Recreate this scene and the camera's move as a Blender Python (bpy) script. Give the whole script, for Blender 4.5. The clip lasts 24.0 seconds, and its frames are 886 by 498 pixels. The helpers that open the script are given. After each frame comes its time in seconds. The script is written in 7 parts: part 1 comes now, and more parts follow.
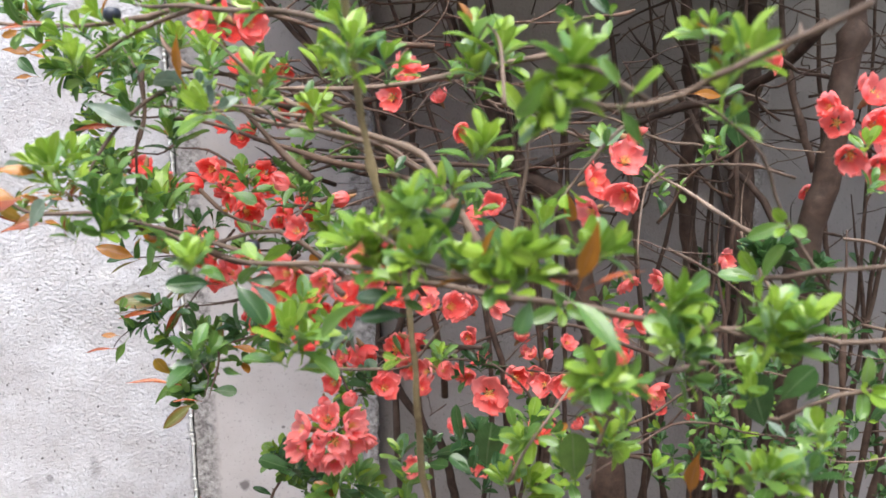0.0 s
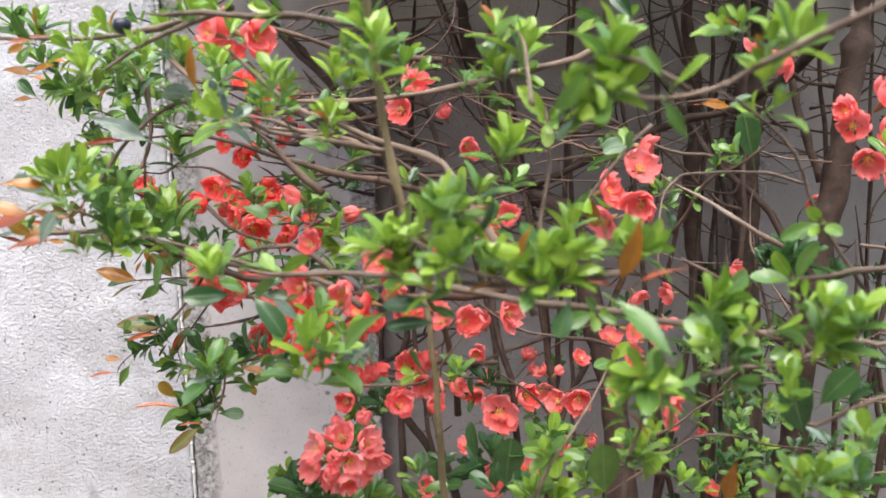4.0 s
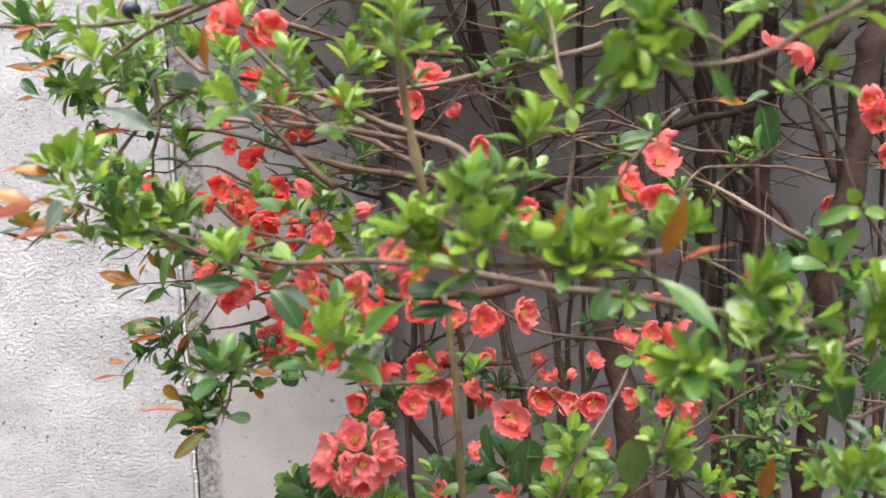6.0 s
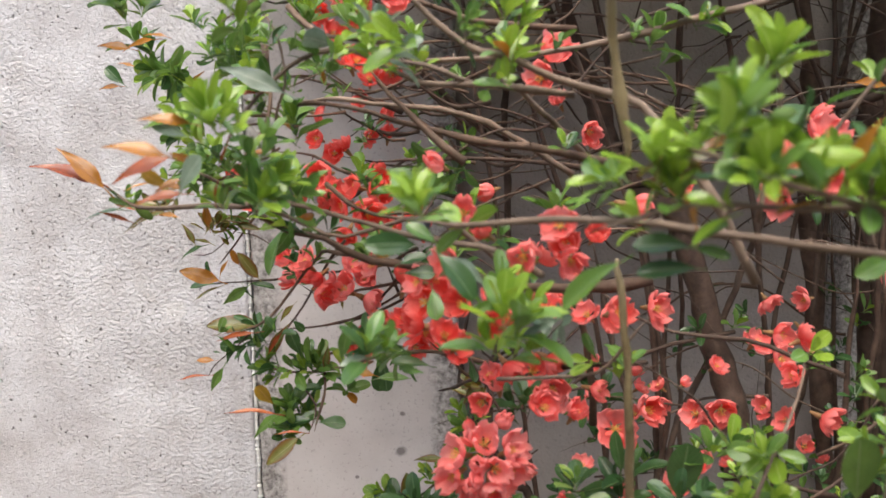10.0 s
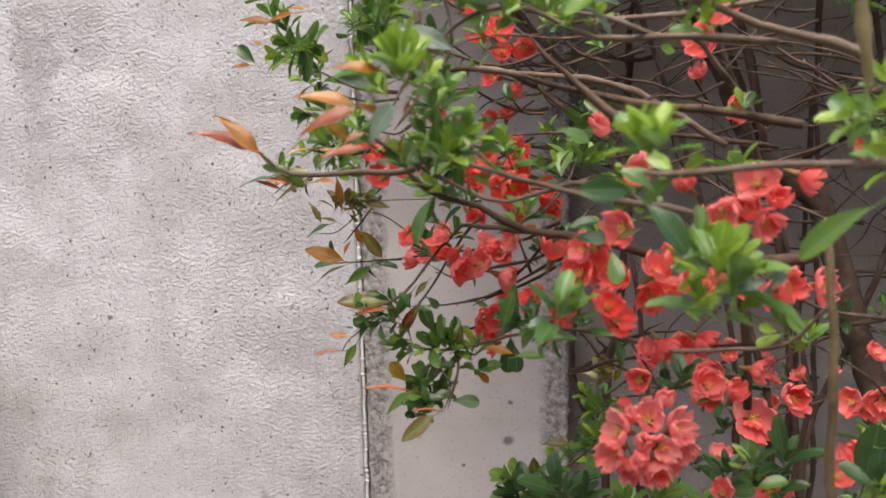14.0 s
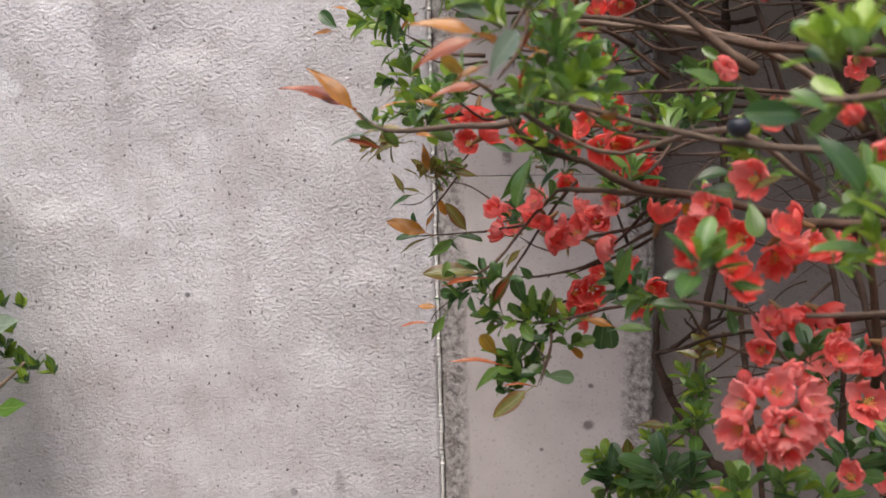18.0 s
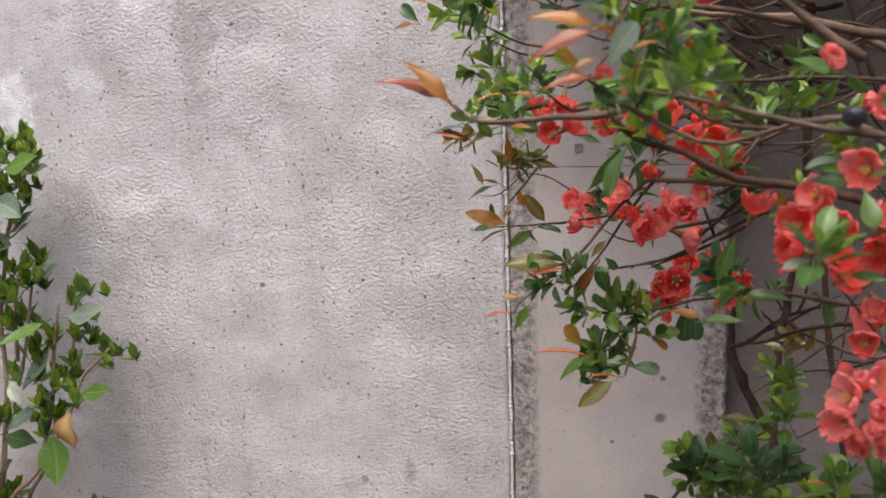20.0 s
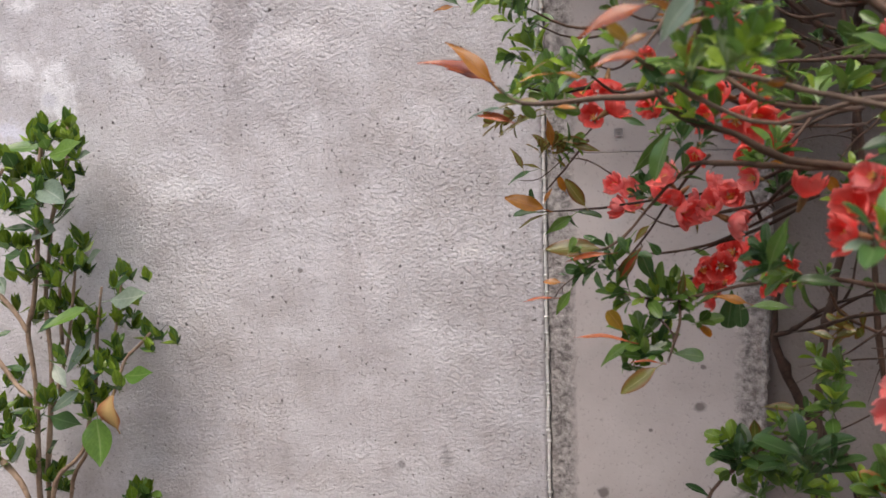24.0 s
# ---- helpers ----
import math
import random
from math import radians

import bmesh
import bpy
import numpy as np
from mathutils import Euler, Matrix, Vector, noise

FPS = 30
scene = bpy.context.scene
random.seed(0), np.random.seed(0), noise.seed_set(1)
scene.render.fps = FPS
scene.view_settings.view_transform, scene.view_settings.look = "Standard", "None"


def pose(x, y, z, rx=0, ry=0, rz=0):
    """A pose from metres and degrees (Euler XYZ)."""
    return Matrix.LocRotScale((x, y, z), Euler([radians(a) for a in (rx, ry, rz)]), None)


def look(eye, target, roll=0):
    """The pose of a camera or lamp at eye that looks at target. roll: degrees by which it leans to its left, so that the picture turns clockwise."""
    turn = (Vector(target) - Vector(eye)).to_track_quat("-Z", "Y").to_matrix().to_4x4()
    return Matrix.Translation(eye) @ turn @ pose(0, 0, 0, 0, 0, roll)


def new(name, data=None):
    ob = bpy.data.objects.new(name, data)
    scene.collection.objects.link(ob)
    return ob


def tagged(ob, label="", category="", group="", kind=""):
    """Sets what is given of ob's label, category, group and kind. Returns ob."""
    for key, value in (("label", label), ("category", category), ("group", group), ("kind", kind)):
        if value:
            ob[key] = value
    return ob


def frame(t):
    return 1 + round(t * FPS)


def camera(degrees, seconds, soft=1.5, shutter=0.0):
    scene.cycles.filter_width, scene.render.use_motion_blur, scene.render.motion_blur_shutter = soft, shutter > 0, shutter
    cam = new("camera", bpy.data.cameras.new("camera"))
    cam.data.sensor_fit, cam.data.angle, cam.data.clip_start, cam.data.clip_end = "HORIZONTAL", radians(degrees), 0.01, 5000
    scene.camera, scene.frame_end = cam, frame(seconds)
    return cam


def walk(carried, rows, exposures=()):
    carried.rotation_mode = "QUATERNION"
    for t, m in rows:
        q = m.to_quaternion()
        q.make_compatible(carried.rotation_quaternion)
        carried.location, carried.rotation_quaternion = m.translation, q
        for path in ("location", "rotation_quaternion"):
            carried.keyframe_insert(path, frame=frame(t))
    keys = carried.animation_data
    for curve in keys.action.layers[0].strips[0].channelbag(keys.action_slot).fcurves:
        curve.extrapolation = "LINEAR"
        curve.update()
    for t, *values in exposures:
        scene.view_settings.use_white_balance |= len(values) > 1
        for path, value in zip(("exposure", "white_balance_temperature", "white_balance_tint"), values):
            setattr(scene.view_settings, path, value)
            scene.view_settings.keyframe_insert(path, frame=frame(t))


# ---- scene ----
cam = camera(57.6, 24.0, soft=1.6)
cam.data.dof.use_dof, cam.data.dof.focus_distance, cam.data.dof.aperture_fstop = True, 1.15, 13.5
PATH = [
    (0, (-0.032, 0.038, 1.335), (0.076, 1.983, 0.884), 0.2),
    (0.5, (-0.036, 0.035, 1.337), (0.072, 1.981, 0.892), -0.1),
    (1, (-0.038, 0.037, 1.335), (0.075, 1.986, 0.898), -0.2),
    (1.5, (-0.041, 0.038, 1.334), (0.077, 1.988, 0.905), -0.3),
    (2, (-0.041, 0.039, 1.334), (0.077, 1.989, 0.908), -0.4),
    (2.5, (-0.042, 0.04, 1.333), (0.078, 1.991, 0.912), -0.5),
    (4.5, (-0.05, 0.051, 1.321), (0.079, 2.01, 0.94), -0.7),
    (5, (-0.052, 0.054, 1.319), (0.078, 2.015, 0.946), -0.7),
    (5.5, (-0.055, 0.058, 1.315), (0.075, 2.02, 0.947), -0.8),
    (6, (-0.059, 0.062, 1.308), (0.071, 2.025, 0.948), -0.8),
    (6.5, (-0.063, 0.067, 1.303), (0.067, 2.031, 0.952), -0.8),
    (7, (-0.068, 0.072, 1.298), (0.058, 2.038, 0.955), -0.7),
    (7.5, (-0.078, 0.082, 1.294), (0.043, 2.049, 0.956), -0.8),
    (8, (-0.091, 0.093, 1.29), (0.022, 2.062, 0.96), -0.8),
    (8.5, (-0.103, 0.097, 1.285), (0.007, 2.069, 0.969), -0.7),
    (9, (-0.113, 0.104, 1.281), (-0.012, 2.077, 0.971), -0.7),
    (9.5, (-0.121, 0.113, 1.275), (-0.041, 2.087, 0.969), -0.7),
    (10, (-0.128, 0.117, 1.271), (-0.078, 2.093, 0.97), -0.8),
    (10.5, (-0.135, 0.123, 1.267), (-0.112, 2.1, 0.966), -0.9),
    (12.5, (-0.163, 0.129, 1.257), (-0.237, 2.105, 0.958), -1.0),
    (13, (-0.168, 0.127, 1.255), (-0.267, 2.102, 0.956), -0.9),
    (13.5, (-0.177, 0.128, 1.253), (-0.297, 2.102, 0.952), -1.0),
    (14, (-0.183, 0.13, 1.249), (-0.322, 2.102, 0.948), -1.1),
    (14.5, (-0.185, 0.132, 1.247), (-0.35, 2.102, 0.943), -1.1),
    (15, (-0.191, 0.133, 1.245), (-0.366, 2.102, 0.94), -1.2),
    (15.5, (-0.193, 0.138, 1.243), (-0.383, 2.105, 0.934), -1.2),
    (16, (-0.196, 0.145, 1.238), (-0.394, 2.111, 0.929), -1.2),
    (16.5, (-0.199, 0.151, 1.232), (-0.411, 2.115, 0.92), -1.3),
    (17, (-0.201, 0.157, 1.227), (-0.427, 2.119, 0.91), -1.3),
    (17.5, (-0.207, 0.158, 1.225), (-0.454, 2.117, 0.906), -1.5),
    (18, (-0.213, 0.157, 1.225), (-0.502, 2.109, 0.904), -1.6),
    (18.5, (-0.221, 0.153, 1.225), (-0.553, 2.099, 0.903), -1.7),
    (19, (-0.23, 0.155, 1.226), (-0.597, 2.093, 0.898), -2.2),
    (19.5, (-0.235, 0.15, 1.226), (-0.633, 2.082, 0.893), -2.2),
    (21.5, (-0.243, 0.142, 1.225), (-0.706, 2.057, 0.879), -2.4),
    (22, (-0.243, 0.149, 1.223), (-0.719, 2.06, 0.874), -2.5),
    (22.5, (-0.244, 0.149, 1.223), (-0.727, 2.058, 0.871), -2.4),
    (23, (-0.244, 0.148, 1.222), (-0.735, 2.054, 0.868), -2.4),
    (23.5, (-0.245, 0.15, 1.222), (-0.742, 2.053, 0.863), -2.4),
    (24, (-0.245, 0.148, 1.222), (-0.747, 2.05, 0.86), -2.4),
]
EXPOSURES = [(0.0, 1.91, 6180, 4), (5.0, 1.86, 6340, 4), (10.0, 1.62, 6720, 4), (14.0, 1.41, 6760, 6), (17.0, 1.33, 6760, 8), (19.5, 1.25, 6760, 9), (24.0, 1.20, 6730, 10)]
walk(cam, [(t, look(eye, target, roll)) for t, eye, target, roll in PATH], EXPOSURES)

# ---------- world and light ----------
world = bpy.data.worlds.new("sky")
scene.world = world
world.use_nodes = True
wn, wl = world.node_tree.nodes, world.node_tree.links
sky = wn.new("ShaderNodeTexSky")
sky.sky_type, sky.sun_disc = "NISHITA", False
sky.sun_elevation, sky.sun_rotation = radians(68), radians(189)
sky.air_density, sky.dust_density, sky.ozone_density = 1.0, 4.0, 0.6
wn["Background"].inputs["Strength"].default_value = 0.15
wl.new(sky.outputs[0], wn["Background"].inputs["Color"])
sun_data = bpy.data.lights.new("sun", "SUN")
sun_data.energy, sun_data.angle, sun_data.color = 1.15, radians(60), (1.0, 0.98, 0.96)
sun = new("sun", sun_data)
sun.matrix_world = look((-0.3, -0.9, 5.4), (0.0, 0.9, 0.9))

# ---------- materials ----------


def material(name):
    m = bpy.data.materials.new(name)
    m.use_nodes = True
    n, l = m.node_tree.nodes, m.node_tree.links
    return m, n, l, n["Principled BSDF"]


def node(n, kind, **values):
    made = n.new(kind)
    for key, value in values.items():
        made.inputs[key].default_value = value
    return made


def ramp(n, *stops):
    made = n.new("ShaderNodeValToRGB")
    e = made.color_ramp.elements
    while len(e) < len(stops):
        e.new(0.5)
    for k, (p, c) in enumerate(stops):
        e[k].position, e[k].color = p, (*c, 1) if len(c) == 3 else c
    return made


def mix(n, l, fac, a, b, kind="MIX"):
    made = n.new("ShaderNodeMix")
    made.data_type, made.blend_type = "RGBA", kind
    for socket, value in ((made.inputs[0], fac), (made.inputs[6], a), (made.inputs[7], b)):
        if hasattr(value, "is_linked"):
            l.new(value, socket)
        else:
            socket.default_value = value if isinstance(value, (int, float)) else (*value, 1)
    return made.outputs[2]


def maths(n, l, op, a, b=0.0, c=0.0):
    made = n.new("ShaderNodeMath")
    made.operation = op
    for socket, value in zip(made.inputs, (a, b, c)):
        if hasattr(value, "is_linked"):
            l.new(value, socket)
        else:
            socket.default_value = value
    return made.outputs[0]


def noise_of(n, l, where, scale, detail=4.0, rough=0.55):
    made = node(n, "ShaderNodeTexNoise", Scale=scale, Detail=detail, Roughness=rough)
    l.new(where, made.inputs["Vector"])
    return made.outputs["Fac"]


def bump_of(n, l, height, distance, strength, below=None):
    made = node(n, "ShaderNodeBump", Strength=strength, Distance=distance)
    l.new(height, made.inputs["Height"])
    if below is not None:
        l.new(below, made.inputs["Normal"])
    return made.outputs["Normal"]


def stretched(n, l, where, sx, sy, sz):
    made = n.new("ShaderNodeMapping")
    made.inputs["Scale"].default_value = (sx, sy, sz)
    l.new(where, made.inputs["Vector"])
    return made.outputs[0]


def turned(n, l, where, degrees, sx, sz):
    """Coordinates turned in the plane of a wall, then stretched."""
    made = n.new("ShaderNodeMapping")
    made.inputs["Rotation"].default_value = (0, radians(degrees), 0)
    made.inputs["Scale"].default_value = (sx, 1, sz)
    l.new(where, made.inputs["Vector"])
    return made.outputs[0]


WALL_MARKS = (
    (-0.92, 1.36, 0.055, 0.17, (0.74, 0.72, 0.71), 0.75),
    (-0.86, 1.42, 0.11, 0.12, (0.84, 0.83, 0.82), 0.7),
    (-0.585, 0.62, 0.014, 0.03, (0.6, 0.58, 0.58), 0.7),
    (-0.665, 0.60, 0.012, 0.012, (0.45, 0.43, 0.43), 0.8),
    (-0.83, 0.945, 0.007, 0.006, (0.25, 0.24, 0.23), 0.9),
    (-1.28, 1.265, 0.062, 0.085, (0.93, 0.93, 0.97), 0.95),
    (-1.295, 1.25, 0.022, 0.02, (0.70, 0.70, 0.76), 0.6),
    (-1.39, 1.20, 0.05, 0.03, (0.80, 0.81, 0.92), 0.9),
    (-1.35, 1.31, 0.05, 0.04, (0.92, 0.92, 0.96), 0.85),
    (-1.33, 1.42, 0.04, 0.02, (0.92, 0.92, 0.96), 0.85),
    (-1.13, 1.30, 0.05, 0.03, (0.84, 0.84, 0.87), 0.7),
    (-0.80, 1.33, 0.06, 0.03, (0.82, 0.80, 0.82), 0.6),
    (-0.53, 0.985, 0.03, 0.02, (0.80, 0.78, 0.79), 0.6),
    (-1.05, 1.09, 0.09, 0.04, (0.80, 0.80, 0.83), 0.6),
    (-1.02, 1.42, 0.05, 0.02, (0.84, 0.83, 0.86), 0.6),
)


def render_coat():
    """Rough sprayed cement render, warm grey, with pits, streaks and pale patches."""
    m, n, l, p = material("cement_render")
    co = n.new("ShaderNodeTexCoord").outputs["Object"]
    flat = stretched(n, l, co, 1.0, 1, 1.1)
    big = noise_of(n, l, co, 2.2, 3)
    mid = noise_of(n, l, co, 11, 5, 0.65)
    grain = noise_of(n, l, flat, 135, 4, 0.62)
    fine = noise_of(n, l, co, 330, 3, 0.6)
    c = ramp(n, (0.3, (0.575, 0.555, 0.585)), (0.72, (0.72, 0.71, 0.745)))
    l.new(big, c.inputs[0])
    c2 = ramp(n, (0.32, (0.51, 0.475, 0.475)), (0.5, (0.645, 0.625, 0.65)), (0.72, (0.81, 0.805, 0.845)))
    l.new(mid, c2.inputs[0])
    colour = mix(n, l, 0.6, c.outputs[0], c2.outputs[0])
    g = ramp(n, (0.30, (0.50, 0.48, 0.47)), (0.42, (0.95, 0.95, 0.95)), (0.66, (1.1, 1.1, 1.11)))
    l.new(grain, g.inputs[0])
    colour = mix(n, l, 0.5, colour, g.outputs[0], "MULTIPLY")
    dots = node(n, "ShaderNodeTexVoronoi", Scale=85.0, Randomness=1.0)
    warp = n.new("ShaderNodeTexNoise")
    warp.inputs["Scale"].default_value = 160.0
    l.new(co, warp.inputs["Vector"])
    l.new(mix(n, l, 0.008, co, warp.outputs["Color"], "ADD"), dots.inputs["Vector"])
    pick = n.new("ShaderNodeSeparateColor")
    l.new(dots.outputs["Color"], pick.inputs[0])
    reach = maths(n, l, "MULTIPLY", maths(n, l, "POWER", pick.outputs[0], 6.0), 0.15)
    speck = ramp(n, (0.42, (0.22, 0.20, 0.19)), (0.58, (1, 1, 1)))
    near_dot = maths(n, l, "ADD", maths(n, l, "SUBTRACT", dots.outputs["Distance"], reach), maths(n, l, "MULTIPLY_ADD", fine, 0.3, 0.3))
    l.new(near_dot, speck.inputs[0])
    colour = mix(n, l, 0.85, colour, speck.outputs[0], "MULTIPLY")
    streak = noise_of(n, l, stretched(n, l, co, 9, 1, 0.7), 1.6, 4, 0.6)
    s = ramp(n, (0.55, (1, 1, 1)), (0.78, (0.84, 0.815, 0.805)))
    l.new(streak, s.inputs[0])
    colour = mix(n, l, 0.8, colour, s.outputs[0], "MULTIPLY")
    pit = node(n, "ShaderNodeTexVoronoi", Scale=34.0)
    l.new(co, pit.inputs["Vector"])
    hole = ramp(n, (0.03, (0.3, 0.28, 0.27)), (0.06, (1, 1, 1)))
    l.new(pit.outputs["Distance"], hole.inputs[0])
    colour = mix(n, l, 0.75, colour, hole.outputs[0], "MULTIPLY")
    blot = noise_of(n, l, co, 23, 2, 0.5)
    bl = ramp(n, (0.30, (0.62, 0.60, 0.60)), (0.345, (1, 1, 1)))
    l.new(blot, bl.inputs[0])
    colour = mix(n, l, 0.2, colour, bl.outputs[0], "MULTIPLY")
    sep = n.new("ShaderNodeSeparateXYZ")
    l.new(co, sep.inputs[0])
    ragged = maths(n, l, "MULTIPLY_ADD", noise_of(n, l, co, 30, 5, 0.7), 2.4, -1.2)
    for x, z, wide, high, tone, strength in WALL_MARKS:
        a = maths(n, l, "DIVIDE", maths(n, l, "SUBTRACT", sep.outputs["X"], x), wide)
        b = maths(n, l, "DIVIDE", maths(n, l, "SUBTRACT", sep.outputs["Z"], z), high)
        d = maths(n, l, "SQRT", maths(n, l, "ADD", maths(n, l, "MULTIPLY", a, a), maths(n, l, "MULTIPLY", b, b)))
        mask = ramp(n, (0.35, (1, 1, 1)), (0.8, (0, 0, 0)))
        l.new(maths(n, l, "ADD", d, ragged), mask.inputs[0])
        colour = mix(n, l, maths(n, l, "MULTIPLY", mask.outputs[0], strength), colour, tone, "MULTIPLY" if max(tone) < 0.79 or tone[0] > tone[2] + 0.015 else "MIX")
    pock = ramp(n, (0.285, (0.42, 0.40, 0.39)), (0.345, (1, 1, 1)))
    l.new(noise_of(n, l, co, 210, 2, 0.5), pock.inputs[0])
    colour = mix(n, l, 0.75, colour, pock.outputs[0], "MULTIPLY")
    glint = ramp(n, (0.60, (1, 1, 1)), (0.70, (1.22, 1.22, 1.23)))
    l.new(noise_of(n, l, turned(n, l, co, -20, 1.0, 1.3), 240, 2, 0.5), glint.inputs[0])
    colour = mix(n, l, 0.8, colour, glint.outputs[0], "MULTIPLY")
    colour = mix(n, l, 1.0, colour, (0.85, 0.845, 0.84), "MULTIPLY")
    l.new(colour, p.inputs["Base Color"])
    p.inputs["Roughness"].default_value = 0.93
    p.inputs["Specular IOR Level"].default_value = 0.2
    rough = ramp(n, (0.38, (0.3, 0.3, 0.3)), (0.62, (1, 1, 1)))
    l.new(noise_of(n, l, co, 4.5, 4, 0.6), rough.inputs[0])
    lump = ramp(n, (0.30, (0, 0, 0)), (0.70, (1, 1, 1)))
    lump.color_ramp.interpolation = "EASE"
    l.new(noise_of(n, l, turned(n, l, co, 24, 0.9, 1.15), 150, 1, 0.4), lump.inputs[0])
    b = bump_of(n, l, maths(n, l, "MULTIPLY", lump.outputs[0], rough.outputs[0]), 0.0010, 0.9)
    b = bump_of(n, l, grain, 0.0008, 0.7, b)
    b = bump_of(n, l, pock.outputs[0], 0.0022, 0.9, b)
    b = bump_of(n, l, speck.outputs[0], 0.003, 0.8, b)
    l.new(bump_of(n, l, fine, 0.0026, 0.9, b), p.inputs["Normal"])
    return m


def smooth_concrete(name, left, right, tint=1.0, marks=(), warm=1.0, relief=0.0008):
    """Trowelled concrete with worn rough bands along its two upright edges."""
    m, n, l, p = material(name)
    co = n.new("ShaderNodeTexCoord").outputs["Object"]
    sep = n.new("ShaderNodeSeparateXYZ")
    l.new(co, sep.inputs[0])
    cloud = noise_of(n, l, co, 6, 5, 0.6)
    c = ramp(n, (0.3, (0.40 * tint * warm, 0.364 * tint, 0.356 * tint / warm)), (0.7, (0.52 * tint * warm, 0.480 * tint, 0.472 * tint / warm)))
    l.new(cloud, c.inputs[0])
    colour = c.outputs[0]
    speck = noise_of(n, l, co, 190, 3, 0.6)
    sp = ramp(n, (0.30, (0.5, 0.48, 0.47)), (0.40, (1, 1, 1)))
    l.new(speck, sp.inputs[0])
    colour = mix(n, l, 0.5, colour, sp.outputs[0], "MULTIPLY")
    spot = node(n, "ShaderNodeTexVoronoi", Scale=11.0)
    l.new(co, spot.inputs["Vector"])
    so = ramp(n, (0.07, (0.48, 0.46, 0.46)), (0.13, (1, 1, 1)))
    l.new(maths(n, l, "ADD", spot.outputs["Distance"], maths(n, l, "MULTIPLY", noise_of(n, l, co, 70, 3), 0.09)), so.inputs[0])
    colour = mix(n, l, 0.8, colour, so.outputs[0], "MULTIPLY")
    ragged = maths(n, l, "MULTIPLY_ADD", noise_of(n, l, co, 60, 4, 0.7), 1.6, -0.8)
    for x, z, wide, high in marks:
        a = maths(n, l, "DIVIDE", maths(n, l, "SUBTRACT", sep.outputs["X"], x), wide)
        b = maths(n, l, "DIVIDE", maths(n, l, "SUBTRACT", sep.outputs["Z"], z), high)
        d = maths(n, l, "SQRT", maths(n, l, "ADD", maths(n, l, "MULTIPLY", a, a), maths(n, l, "MULTIPLY", b, b)))
        mask = ramp(n, (0.5, (0.30, 0.28, 0.28)), (1.0, (1, 1, 1)))
        l.new(maths(n, l, "ADD", d, ragged), mask.inputs[0])
        colour = mix(n, l, 0.85, colour, mask.outputs[0], "MULTIPLY")
    wob = noise_of(n, l, co, 28, 4, 0.65)
    scab = noise_of(n, l, co, 95, 4, 0.75)
    edge = maths(n, l, "MINIMUM", maths(n, l, "SUBTRACT", sep.outputs["X"], left), maths(n, l, "SUBTRACT", right, sep.outputs["X"]))
    edge = maths(n, l, "SUBTRACT", edge, maths(n, l, "MULTIPLY", wob, 0.035))
    band = ramp(n, (0.0, (1, 1, 1)), (1.0, (0, 0, 0)))
    l.new(maths(n, l, "MULTIPLY_ADD", edge, 70.0, -0.9), band.inputs[0])
    worn = ramp(n, (0.37, (0.12, 0.11, 0.105)), (0.50, (0.33, 0.305, 0.295)), (0.66, (0.56, 0.53, 0.515)))
    l.new(scab, worn.inputs[0])
    colour = mix(n, l, maths(n, l, "MULTIPLY", band.outputs[0], 0.85), colour, worn.outputs[0])
    l.new(colour, p.inputs["Base Color"])
    p.inputs["Roughness"].default_value = 0.85
    p.inputs["Specular IOR Level"].default_value = 0.25
    b = bump_of(n, l, speck, relief, 0.5)
    rough = maths(n, l, "MULTIPLY", band.outputs[0], scab)
    l.new(bump_of(n, l, rough, 0.006, 0.9, b), p.inputs["Normal"])
    return m


def plain_stone(name, dark, light, scale, rough=0.9, depth=0.002):
    m, n, l, p = material(name)
    co = n.new("ShaderNodeTexCoord").outputs["Object"]
    f = noise_of(n, l, co, scale, 6, 0.65)
    c = ramp(n, (0.3, dark), (0.7, light))
    l.new(f, c.inputs[0])
    l.new(c.outputs[0], p.inputs["Base Color"])
    p.inputs["Roughness"].default_value = rough
    l.new(bump_of(n, l, f, depth, 0.8), p.inputs["Normal"])
    return m


def bark(name, dark, light, pale):
    m, n, l, p = material(name)
    co = n.new("ShaderNodeTexCoord").outputs["Object"]
    f = noise_of(n, l, co, 60, 5, 0.65)
    c = ramp(n, (0.3, dark), (0.68, light))
    l.new(f, c.inputs[0])
    f2 = noise_of(n, l, co, 14, 3)
    s = ramp(n, (0.55, (0, 0, 0)), (0.7, (1, 1, 1)))
    l.new(f2, s.inputs[0])
    dot = noise_of(n, l, co, 330, 2)
    colour = mix(n, l, maths(n, l, "MULTIPLY", s.outputs[0], 0.55), c.outputs[0], pale)
    d = ramp(n, (0.6, (1, 1, 1)), (0.72, (1.35, 1.3, 1.2)))
    l.new(dot, d.inputs[0])
    colour = mix(n, l, 0.7, colour, d.outputs[0], "MULTIPLY")
    rnd = n.new("ShaderNodeObjectInfo").outputs["Random"]
    hs = n.new("ShaderNodeHueSaturation")
    l.new(maths(n, l, "MULTIPLY_ADD", rnd, 0.5, 0.75), hs.inputs["Value"])
    l.new(colour, hs.inputs["Color"])
    l.new(hs.outputs[0], p.inputs["Base Color"])
    p.inputs["Roughness"].default_value = 0.72
    p.inputs["Specular IOR Level"].default_value = 0.25
    l.new(bump_of(n, l, f, 0.0022, 0.9), p.inputs["Normal"])
    return m


def leafy(name, low, high, rib, island, gloss=0.27, through_light=0.36, edge=None):
    """A leaf's skin: midrib, side veins, a hue of its own for each leaf, some light coming through."""
    m, n, l, p = material(name)
    uv = n.new("ShaderNodeUVMap")
    uv.uv_map = "UVMap"
